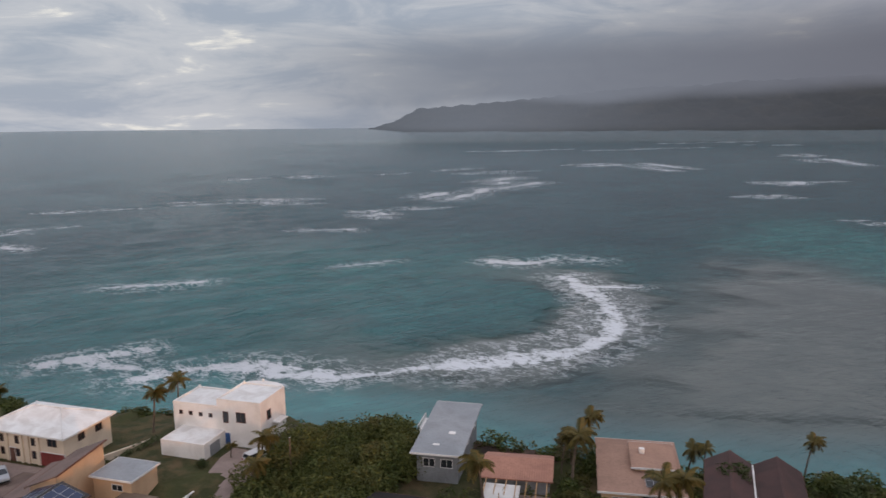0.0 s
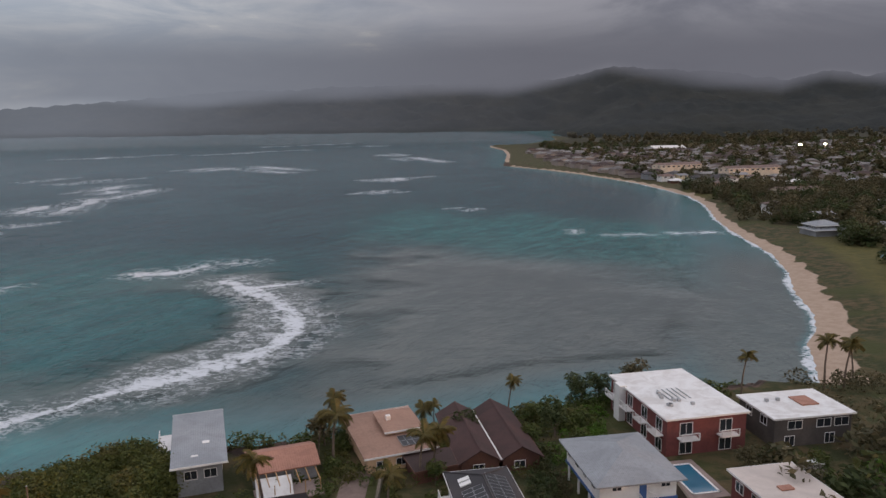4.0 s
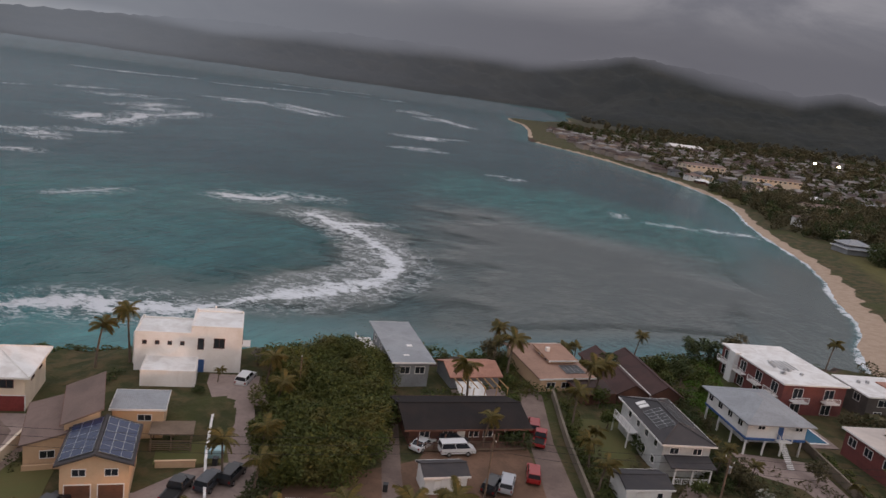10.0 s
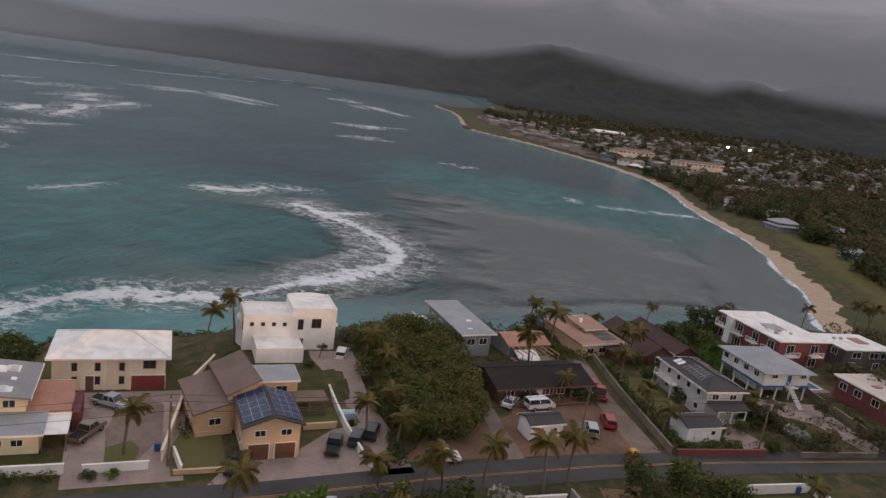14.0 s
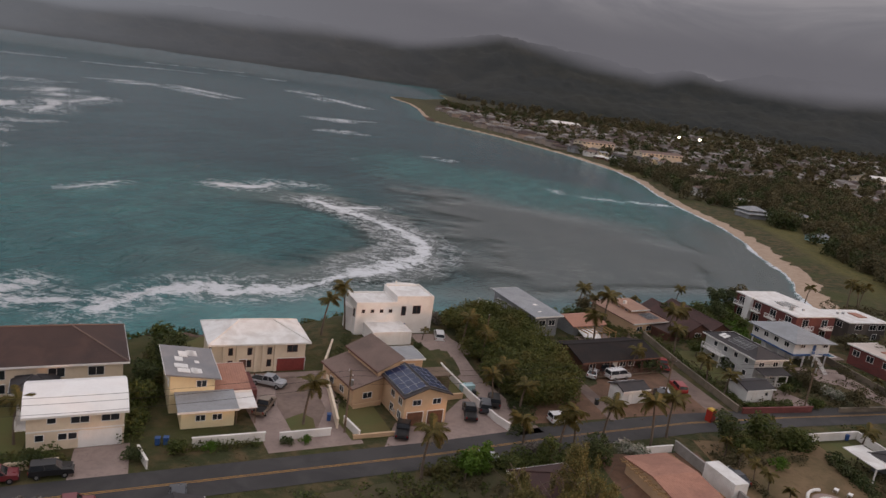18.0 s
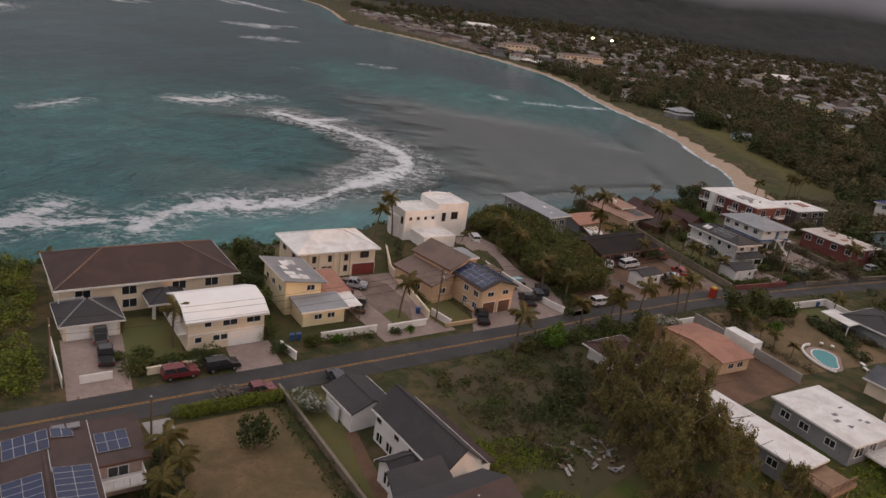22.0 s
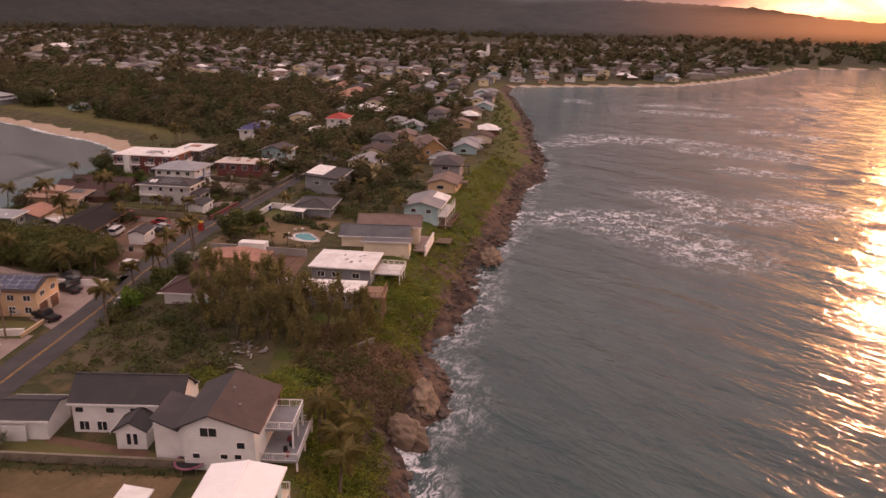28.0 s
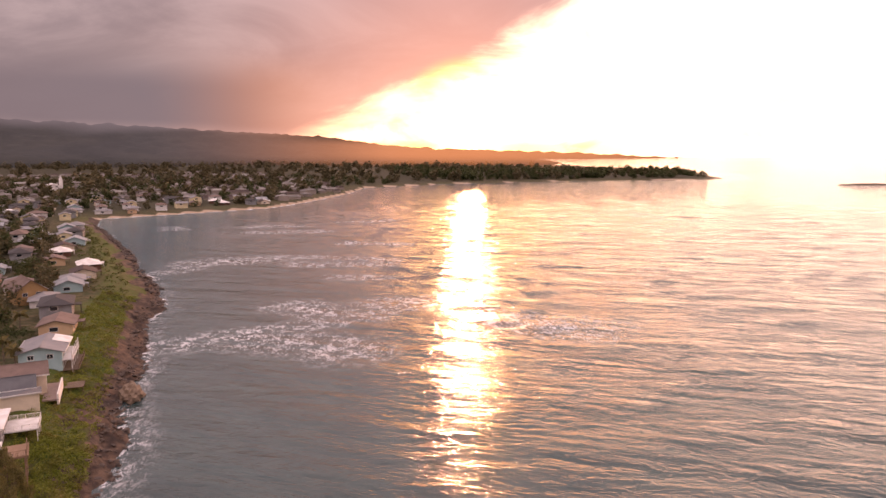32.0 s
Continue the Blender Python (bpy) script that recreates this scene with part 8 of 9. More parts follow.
thicket("creeper", "bright green creeper on the cliff slope", LEAF_IVY, scatter(1500, 9, [(-30, 3), (-8, 6), (10, 9), (28, 12), (60, 16), (100, 22), (140, 25), (140, 36), (100, 34), (60, 27), (28, 22), (8, 21), (-10, 20), (-26, 15)], 0.4, 0.95), 0.20, 6.0, 209)
thicket("creeper", "yellow-green grass tufts along the cliff top", LEAF_GREEN, scatter(260, 10, [(120, 26), (184, 36), (288, 66), (430, 112), (420, 124), (280, 82), (180, 50), (120, 36)], 0.5, 1.4), 0.40, 2.5, 210)
thicket("garden_growth", "mixed garden growth between the houses", LEAF_WOOD, scatter(190, 11, [(17, 78), (58, 84), (60, 92), (44, 98), (40, 92), (26, 92), (18, 104)], 0.4, 1.0), 0.26, 4.0, 211)
thicket("garden_growth", "green garden growth behind the sea houses", LEAF_GREEN, scatter(190, 12, [(-6, 108), (10, 112), (24, 112), (26, 104), (42, 118), (42, 138), (24, 138), (22, 116), (8, 118), (-6, 104)], 0.6, 1.5), 0.28, 4.0, 212)
thicket("garden_growth", "leafy borders round the pool garden", LEAF_WOOD, scatter(130, 13, [(3, 64), (34, 60), (32, 50), (24, 52), (24, 60), (4, 58)], 0.4, 1.0), 0.26, 4.0, 213)
thicket("garden_growth", "leafy gardens along the southern road side", LEAF_DARK, scatter(200, 14, [(36, 72), (110, 84), (110, 60), (90, 50), (74, 40), (56, 38), (36, 40), (44, 52), (52, 72)], 0.7, 1.8), 0.34, 3.0, 214, rise=0.7)
thicket("garden_growth", "leafy gardens along the northern road side", LEAF_WOOD, scatter(260, 15, [(76, 90), (150, 106), (150, 150), (120, 168), (96, 164), (90, 140), (92, 112), (78, 112)], 0.8, 2.2), 0.38, 2.6, 215, rise=0.8)
thicket("border_plants", "mixed border plants along the grey boundary wall", LEAF_DARK, [(-80.2 + 8.8 * t / 40 + (0.8 if t % 2 else -0.9), 42.0 - 28 * t / 40, 0.42 + 0.35 * ((t * 37) % 10) / 10) for t in range(41)], 0.18, 12.0, 216)
thicket("hedge", "clipped green hedge beside the road", LEAF_IVY, [(-91.6 + 12.2 * t / 34, 38.8 + 2.8 * t / 34, 0.95) for t in range(35)], 0.15, 22.0, 217, rise=0.95)
thicket("hedge", "dark green planting beside the panelled house", LEAF_DARK, scatter(170, 16, [(-94, 33), (-91.5, 32), (-87.5, 10), (-93, 6), (-94.5, 16)], 0.45, 1.1), 0.20, 8.0, 218)
thicket("hedge", "green hedge at the western house", LEAF_GREEN, scatter(170, 17, [(-114, 28), (-109, 30), (-107.5, 10), (-114, 6)], 0.5, 1.2), 0.22, 7.0, 219)
thicket("roadside_grass", "rough grass along the road verge", LEAF_WOOD, [(x + 2.0 * math.sin(x), 37.7 + (x + 111) * 0.285 + sgn * (4.0 + ((x * 13) % 1)), 0.22) for x in [i * 0.7 - 112 for i in range(200)] for sgn in (-1, 1) if not (sgn > 0 and (-64 < x < -49 or -47 < x < -23 or -86 < x < -77 or -105 < x < -96))], 0.13, 10.0, 220)


def along(pts, step, width, lo, hi, seed):
    """Spots scattered along a line of planting."""
    r = random.Random(seed)
    out = []
    for (x0, y0), (x1, y1) in zip(pts, pts[1:]):
        n = max(1, int(math.hypot(x1 - x0, y1 - y0) / step))
        for i in range(n):
            s = (i + r.random()) / n
            out.append((x0 + (x1 - x0) * s + r.uniform(-width, width), y0 + (y1 - y0) * s + r.uniform(-width, width), r.uniform(lo, hi)))
    return out


# planting along walls and lot lines
for seed, mat, pts, step, width, lo, hi, label in (
        (301, LEAF_GREEN, [(19.2, 80), (18.4, 96), (18.2, 112)], 0.7, 0.9, 0.5, 1.1, "leafy border along the stone lane wall"),
        (302, LEAF_DARK, [(37.6, 88), (38.4, 104), (40.4, 122)], 0.5, 1.5, 0.7, 1.5, "dense shrubs between two raised houses"),
        (303, LEAF_WOOD, [(44.4, 84), (39.6, 96), (41.6, 116)], 0.7, 1.3, 0.5, 1.2, "dry shrubs and stalks between the houses"),
        (304, LEAF_GREEN, [(60.4, 86), (59.4, 100), (58.0, 104)], 0.6, 0.9, 0.6, 1.2, "shrubs beside the red villa"),
        (305, LEAF_LIME, [(42.6, 114), (46, 126), (52, 140)], 0.5, 3.0, 0.6, 1.3, "bright green growth between dark roofs and red building"),
        (306, LEAF_GREEN, [(-80.6, 59), (-81.2, 75), (-82.4, 93)], 0.5, 1.2, 1.0, 1.9, "tall green hedge between two houses"),
        (307, LEAF_GREEN, [(-73.4, 56.2), (-64.0, 58.6)], 0.4, 0.6, 0.4, 0.9, "green shrubs outside the white roadside wall"),
        (308, LEAF_GREEN, [(-98.4, 49.4), (-87.0, 52.8)], 0.6, 0.8, 0.8, 1.5, "rounded shrubs behind the parked cars"),
        (309, LEAF_GREEN, [(9.6, 63.4), (16.0, 66.0), (23.0, 66.4)], 0.32, 1.5, 1.0, 2.0, "dense green trees inside the garden wall"),
        (310, LEAF_DARK, [(25.0, 62), (24.4, 54), (21.8, 46)], 0.5, 0.9, 0.6, 1.3, "dark hedge beside the pool garden"),
        (311, LEAF_WOOD, [(4.0, 62), (5.4, 52), (7.6, 43)], 0.6, 0.7, 0.4, 0.9, "young palms and shrubs along the block wall"),
        (312, LEAF_GREEN, [(-42, 52.6), (-34, 54.8), (-22, 57.4), (-15, 59.0)], 0.5, 1.6, 0.6, 1.5, "green shrubs on the seaward road side"),
        (313, LEAF_GREEN, BLUFF[1:8], 0.5, 0.9, 0.5, 1.0, "low hedge of sea scrub at the bluff edge"),
        (314, LEAF_DARK, [(-26.0, 66), (-22.6, 72), (-24.4, 76)], 0.5, 1.6, 0.7, 1.4, "dark shrubs at the mouth of the thicket"),
        (315, LEAF_GREEN, [(66, 86.4), (74, 88.0), (88, 90.0)], 0.5, 1.6, 0.6, 1.4, "leafy roadside garden"),
        (316, LEAF_GREEN, [(74, 96), (77, 108), (80, 120)], 0.5, 2.0, 0.8, 1.8, "dense green garden beside the red villa"),
        (317, LEAF_DARK, [(-51.5, 96), (-53.8, 84), (-52.6, 70)], 0.6, 0.5, 0.4, 0.9, "shrubs along the pale boundary wall"),
        (318, LEAF_GREEN, [(8, 108), (9, 118), (8, 130)], 0.6, 1.2, 0.6, 1.3, "shrubs beside the half-built house"),
        (319, LEAF_GREEN, [(24.2, 114), (24.6, 126), (24, 136)], 0.6, 1.0, 0.7, 1.4, "shrubs between terracotta and dark roofs"),
        (320, LEAF_GREEN, [(31, 40), (38, 46), (44, 60), (52, 70)], 0.6, 2.6, 0.7, 1.5, "leafy gardens behind the cliff houses"),
        (321, LEAF_DARK, [(-47.6, 33), (-40.4, 38), (-37, 46)], 0.5, 2.0, 0.6, 1.3, "dark bushes round the overgrown lot"),
        (322, LEAF_GREEN, [(-60, -3), (-52, 4), (-44, 14), (-36, 8)], 0.35, 2.0, 0.5, 1.1, "thick green growth on the cliff brow")):
    thicket("garden_border", label, mat, along(pts, step, width, lo, hi, seed), 0.20 if hi < 1.0 else 0.25, 7.5, seed, rise=0.75)

# more palms among the gardens
for row in ((2, 19.0, 84.0, 10, 0.9), (2, 37.6, 92.0, 40, 0.7), (2, 39.4, 99.0, 200, 0.6), (0, 60.6, 88.0, 30, 1.0), (2, 6.2, 58.0, 0, 0.6), (2, 6.6, 54.6, 90, 0.55), (2, 6.8, 51.4, 150, 0.6), (2, 7.6, 48.0, 220, 0.55), (2, 5.8, 61.2, 220, 0.6), (0, -5.4, 63.6, 120, 1.1), (0, -19.0, 61.0, 160, 0.95), (0, 8.4, 118.6, 60, 1.2), (0, 23.6, 114.6, 10, 1.1), (2, -37.2, 96.8, 0, 0.45), (2, -84.0, 62.0, 0, 0.8)):
    palm_at(*row)

# ------------------------------------------------------------------ cars
PAINTS = {"black": (0.012, 0.012, 0.014), "silver": (0.36, 0.37, 0.39), "white": (0.62, 0.62, 0.62), "red": (0.30, 0.015, 0.015), "dark": (0.03, 0.035, 0.045), "grey": (0.14, 0.15, 0.16), "maroon": (0.16, 0.02, 0.025), "bronze": (0.18, 0.13, 0.09)}
PAINT_MATS = {key: glossy("car_paint_" + key, tone, 0.22) for key, tone in PAINTS.items()}
LAMP_RED, LAMP_CLEAR = glossy("red_lamp_glass", (0.25, 0.01, 0.01), 0.15), glossy("clear_lamp_glass", (0.55, 0.55, 0.52), 0.12)
PROFILES = {
    "suv": ([(-2.25, 0.45), (2.25, 0.45), (2.30, 0.80), (2.15, 1.02), (1.05, 1.12), (-2.22, 1.14), (-2.30, 0.75)], [(1.15, 1.10), (0.45, 1.70), (-2.05, 1.74), (-2.22, 1.12)], 1.85),
    "sedan": ([(-2.30, 0.38), (2.30, 0.38), (2.34, 0.66), (2.10, 0.82), (1.00, 0.94), (-1.50, 0.98), (-2.28, 0.92), (-2.34, 0.6)], [(1.05, 0.92), (0.25, 1.42), (-1.05, 1.44), (-1.75, 0.97)], 1.78),
    "pickup": ([(-2.75, 0.50), (2.65, 0.50), (2.70, 0.90), (2.50, 1.10), (1.35, 1.18), (-0.60, 1.16), (-0.62, 0.92), (-2.72, 0.92), (-2.78, 0.70)], [(1.40, 1.16), (0.80, 1.78), (-0.50, 1.80), (-0.70, 1.14)], 1.92),
    "van": ([(-2.55, 0.45), (2.55, 0.45), (2.60, 0.90), (2.35, 1.15), (1.70, 1.25), (-2.58, 1.25), (-2.62, 0.7)], [(1.80, 1.22), (1.10, 1.95), (-2.50, 2.0), (-2.60, 1.22)], 1.95),
}


def car(kind, paint, x, y, turn, label, z=None):
    ob = thing("pickup_truck" if kind == "pickup" else "car", pose(x, y, (G if z is None else z) + 0.04, 0, 0, turn), label, "car", "parked cars")
    body, cabin, wd = PROFILES[kind]
    mat = PAINT_MATS[paint]
    part("body", shared(("body", kind, paint), lambda: Mesh().prism(body, -wd / 2, wd / 2).data("body", mat)), None, ob)

    n = len(cabin)
    pts = [(px, sgn * (wd / 2 - (0.04 if pz < 1.3 else 0.20)), pz) for sgn in (-1, 1) for px, pz in cabin]
    panes = (("side_window", tuple(range(n))), ("side_window", tuple(range(2 * n - 1, n - 1, -1))), ("windscreen", (0, n, n + 1, 1)), ("rear_window", (2, n + 2, n + 3, 3)))
    for k, (pane, face) in enumerate(panes):
        part(pane, shared(("pane", kind, k), lambda: Mesh().add([pts[i] for i in face], [tuple(range(len(face)))]).data(pane, GLASS)), None, ob)
    zt = cabin[1][1]
    part("roof", shared(("roof", kind, paint), lambda: Mesh().box(((cabin[1][0] + cabin[2][0]) / 2, 0, zt + 0.02), (cabin[1][0] - cabin[2][0] + 0.1, wd - 0.38, 0.07)).data("roof", mat)), None, ob)

    def pillars():
        me = Mesh()
        for sgn in (-1, 1):
            yb, yt = sgn * (wd / 2 - 0.03), sgn * (wd / 2 - 0.19)
            for a, b in ((cabin[0], cabin[1]), (cabin[3], cabin[2]), (((cabin[0][0] + cabin[3][0]) / 2, cabin[3][1]), ((cabin[1][0] + cabin[2][0]) / 2, cabin[2][1]))):
                me.bar((a[0], yb, a[1]), (b[0], yt, b[1]), 0.05, 5)
        return me.data("pillars", mat)
    part("pillars", shared(("pil", kind, paint), pillars), None, ob)
    xw = 1.42 if kind != "pickup" else 1.75
    tyre = shared("tyre", lambda: Mesh().bar((0, -0.11, 0), (0, 0.11, 0), 0.36, 16).data("wheel", RUBBER))
    rim = shared("rim", lambda: Mesh().bar((0, -0.125, 0), (0, 0.125, 0), 0.20, 10).data("rim", METAL))
    for sx in (-xw, xw):
        for sy in (-1, 1):
            wl = part("wheel", tyre, None, ob, m=pose(sx, sy * (wd / 2 - 0.08), 0.36))
            part("rim", rim, None, wl)
    xf, xr = body[2][0], body[-1][0]
    for sy in (-1, 1):
        part("headlight", shared("headlight", lambda: Mesh().box((0, 0, 0), (0.10, 0.34, 0.16)).data("headlight", LAMP_CLEAR)), None, ob, m=pose(xf - 0.06, sy * (wd / 2 - 0.28), 0.80))
        part("tail_light", shared("tail", lambda: Mesh().box((0, 0, 0), (0.08, 0.22, 0.26)).data("tail_light", LAMP_RED)), None, ob, m=pose(xr + 0.02, sy * (wd / 2 - 0.16), 0.86))
    part("bumper", shared(("bump", kind), lambda: Mesh().box((body[1][0] + 0.05, 0, 0.52), (0.16, wd - 0.1, 0.2)).data("bumper", RUBBER)), None, ob)
    if kind == "pickup":
        part("bed", shared("bed", lambda: Mesh().box((-1.70, 0, 0.94), (1.9, 1.5, 0.06)).data("bed", RUBBER)), None, ob)
    return ob


for row in (("pickup", "black", -101.2, 53.0, 100, "black pickup truck parked on the concrete drive"), ("pickup", "grey", -102.6, 59.0, 100, "grey pickup truck in front of the double garage"), ("suv", "maroon", -91.8, 47.9, 16, "maroon sport utility car at the roadside"), ("suv", "black", -86.6, 49.6, 16, "black sport utility car at the roadside"),
            ("pickup", "silver", -64.2, 77.0, -20, "silver pickup truck on the wide drive"), ("pickup", "bronze", -64.2, 68.6, 75, "brownish pickup truck beside the yellow house"), ("pickup", "black", -44.2, 63.6, 80, "black pickup truck on the forecourt"), ("pickup", "black", -32.9, 70.4, 85, "black pickup truck before the peach wall"), ("suv", "dark", -29.9, 72.8, 80, "dark sport utility car beside the white wall"), ("suv", "black", -27.9, 75.0, 80, "black sport utility car by the bins"),
            ("suv", "white", -18.0, 69.6, 12, "white sport utility car on roadside earth"), ("suv", "white", -33.6, 99.0, 85, "white sport utility car at the white house", 9.2), ("sedan", "silver", -33.9, 56.6, 16, "silver saloon car on the verge"), ("suv", "dark", -71.8, 45.0, 100, "dark car beside the white garage"), ("suv", "silver", -109.0, 32.8, 100, "silver car beside the solar house"),
            ("van", "white", -0.4, 89.0, 20, "white van with roof rack behind the shed"), ("suv", "dark", -1.2, 92.2, 20, "dark car in front of the brown house"), ("pickup", "red", 12.2, 96.2, 80, "bright red pickup truck on the lane"), ("suv", "red", 10.2, 85.2, 85, "red jeep with black top in the earth yard"), ("suv", "silver", 6.4, 81.8, 80, "silver car in the earth yard"), ("suv", "black", 4.4, 81.0, 70, "black car in the earth yard"),
            ("suv", "red", 11.6, 100.0, 85, "red car up the lane"), ("sedan", "white", -5.2, 89.4, 60, "covered white car beside the thicket lane"), ("suv", "dark", -9.6, 99.6, 90, "dark car at the end of the lane"), ("sedan", "dark", 3.4, 54.4, 100, "dark car behind the container"), ("suv", "silver", 70.0, 84.6 + 4.6, 10, "silver car parked by the road"), ("sedan", "white", 78.6, 116.0, 40, "white car among shrubs"), ("pickup", "maroon", -82.6, 42.6, 16, "old maroon truck behind the hedge"), ("suv", "grey", 96.4, 92.6, 100, "grey car on the pale drive", 6.9), ("sedan", "silver", 128.0, 93.0, 15, "silver car on the road", 6.55)):
    car(*row)

# boat, bins and other loose things
b = thing("motor_boat", pose(-44.6, 71.2, G, 0, 0, 95), "white motor boat with red gear on a trailer", "boat")
hull = Mesh()
secs = [(-2.9, 0.95, 0.55, 1.25), (-1.0, 1.05, 0.50, 1.30), (1.2, 0.95, 0.55, 1.40), (2.4, 0.55, 0.75, 1.50), (3.1, 0.05, 1.1, 1.58)]
vs, fs = [], []
for x, wdt, z0, z1 in secs:
    vs += [(x, -wdt, z1), (x, -wdt * 0.75, z0 + 0.15), (x, 0, z0), (x, wdt * 0.75, z0 + 0.15), (x, wdt, z1)]
for k in range(4):
    fs += [(5 * k + i, 5 * k + 5 + i, 5 * k + 6 + i, 5 * k + 1 + i) for i in range(4)]
hull.add(vs, fs + [(0, 1, 2, 3, 4)])
part("hull", hull, STUCCO_WHITE, b)
part("deck", Mesh().box((-0.6, 0, 1.12), (4.2, 1.6, 0.08)), ROOF_GREY, b)
part("console", Mesh().box((-0.4, 0, 1.5), (0.9, 0.8, 0.8), 0, 0.8), STUCCO_WHITE, b)
part("seat", Mesh().box((-1.5, 0, 1.35), (0.6, 1.1, 0.4)), GARAGE_RED, b)
part("canopy", Mesh().box((-0.5, 0, 2.5), (2.0, 1.5, 0.08)), RUBBER, b)
for sx in (-1.4, 0.4):
    for sy in (-0.7, 0.7):
        part("canopy_post", Mesh().bar((sx, sy, 1.2), (sx, sy, 2.5), 0.03), METAL, b)
part("outboard_motor", Mesh().box((-3.1, 0, 1.3), (0.45, 0.5, 0.7)).box((-3.15, 0, 0.75), (0.2, 0.2, 0.7)), RUBBER, b)
part("trailer_frame", Mesh().box((0, -0.7, 0.45), (5.6, 0.1, 0.1)).box((0, 0.7, 0.45), (5.6, 0.1, 0.1)).box((3.3, 0, 0.45), (1.6, 0.1, 0.1)), METAL, b)
for sy in (-0.95, 0.95):
    wl = part("wheel", SHARED["tyre"], None, b, m=pose(-0.8, sy, 0.36))
    part("rim", SHARED["rim"], None, wl)


def bin_thing(x, y, mat, label):
    ob = thing("wheelie_bin", pose(x, y, G + 0.03), label, "bin", "bins")
    part("body", Mesh().box((0, 0, 0.52), (0.55, 0.6, 0.95), 0, 1.12), mat, ob)
    part("lid", Mesh().box((0, 0, 1.03), (0.66, 0.72, 0.07)), mat, ob)
    for sx in (-0.25, 0.25):
        part("wheel", Mesh().bar((sx, 0.3, 0.1), (sx + 0.06, 0.3, 0.1), 0.1, 8), RUBBER, ob)
    return ob


BIN_BLUE, BIN_GREY = material("blue_plastic", (0.03, 0.09, 0.26), None, 0.5), material("charcoal_plastic", (0.03, 0.032, 0.034), None, 0.5)
for x, y, mt, lb in ((-76.6, 57.4, BIN_BLUE, "blue wheeled bin by the yellow house"), (-75.6, 57.6, BIN_BLUE, "blue wheeled bin beside its neighbour"), (-54.8, 66.4, BIN_BLUE, "blue wheeled bin behind the wall"), (-93.0, 50.0, BIN_GREY, "dark wheeled bin by the cream wall"), (-30.8, 77.4, BIN_GREY, "dark wheeled bin beside the drive wall"), (-68.6, 32.2, BIN_BLUE, "blue bin beside the white house"), (-9.2, 77.0, BIN_GREY, "dark bin on the lane"), (33.2, 68.8, BIN_BLUE, "blue bin on the verge")):
    bin_thing(x, y, mt, lb)
o = thing("portable_toilet", pose(10.0, 73.2, G, 0, 0, 20), "red portable toilet cabin with a yellow roof", "toilet cabin")
part("cabin", Mesh().box((0, 0, 1.05), (1.15, 1.15, 2.1)), ROOF_RED, o)
part("roof", Mesh().box((0, 0, 2.2), (1.22, 1.22, 0.24), 0, 0.8), material("yellow_plastic", (0.55, 0.32, 0.03), None, 0.5), o)
part("door", Mesh().box((0, -0.59, 1.0), (0.7, 0.04, 1.8)), GARAGE_RED, o)
k = thing("skip_container", pose(-31.6, 79.4, G + 0.03, 0, 0, 16), "small teal rubbish container with a lid", "container")
part("body", Mesh().box((0, 0, 0.55), (2.2, 1.2, 1.1), 0, 1.08), SIDING_TEAL, k)
part("lid", Mesh().box((0, 0, 1.14), (2.4, 1.32, 0.08)), SIDING_TEAL, k)
rub = thing("rubble_heap", pose(-43.5, 25.5, G), "heap of grey broken boards and rubble", "rubble")
r = random.Random(77)
for i in range(46):
    part("debris", Mesh().box((0, 0, 0), (r.uniform(0.4, 1.7), r.uniform(0.15, 0.5), r.uniform(0.04, 0.16))), (CONCRETE_GREY, ROOF_GREY, WOOD_POST)[i % 3], rub, m=pose(r.uniform(-4.5, 4.5), r.uniform(-3.2, 3.2), 0.1 + r.random() * 0.3, r.uniform(-12, 12), r.uniform(-12, 12), r.uniform(0, 180)))
pal = thing("pallet_stack", pose(-83.0, 14.2, G + 0.03, 0, 0, 30), "stack of weathered reddish boards by the shed", "boards")
for i in range(6):
    part("board", Mesh().box((0, -0.6 + 0.24 * i, 0.12 + 0.05 * (i % 3)), (2.6, 0.2, 0.08)), GARAGE_BROWN, pal)

# ------------------------------------------------------------------ power poles and wires
POLES = [(-106.2, 45.6), (-52.6, 63.0), (3.2, 77.2), (33.6, 80.6), (76.0, 88.6), (122.0, 99.0)]
tops = []
for n, (x, y) in enumerate(POLES):
    z = ground_z(x, y)
    p = thing("utility_pole", pose(x, y, z, 0, 0, 14), "weathered wooden utility pole with a cross-arm", "utility pole", "utility poles")
    part("pole", Mesh().bar((0, 0, -0.2), (0, 0, 9.6), 0.16, 8, 0.11), WOOD_POST, p)
    part("cross_arm", Mesh().box((0, 0, 9.0), (0.1, 2.0, 0.12)), WOOD_POST, p)
    for u in (-0.85, 0, 0.85):
        part("insulator", Mesh().bar((0, u, 9.06), (0, u, 9.26), 0.05, 6), STUCCO_WHITE, p)
    if n in (1, 3):
        part("transformer", Mesh().bar((0.32, 0, 7.2), (0.32, 0, 8.1), 0.24, 10), METAL, p)
    tops.append((x, y, z + 9.2))
for x, y, hh in ((-24.9, 96.9, 8.0), (-94.4, 35.4, 5.0)):
    p = thing("utility_pole", pose(x, y, G), "bare weathered wooden pole beside plants", "utility pole", "utility poles")
    part("pole", Mesh().bar((0, 0, -0.2), (0, 0, hh), 0.13, 8, 0.10), WOOD_POST, p)
    part("cap", Mesh().bar((0, 0, hh - 0.02), (0, 0, hh + 0.05), 0.13, 8), METAL, p)
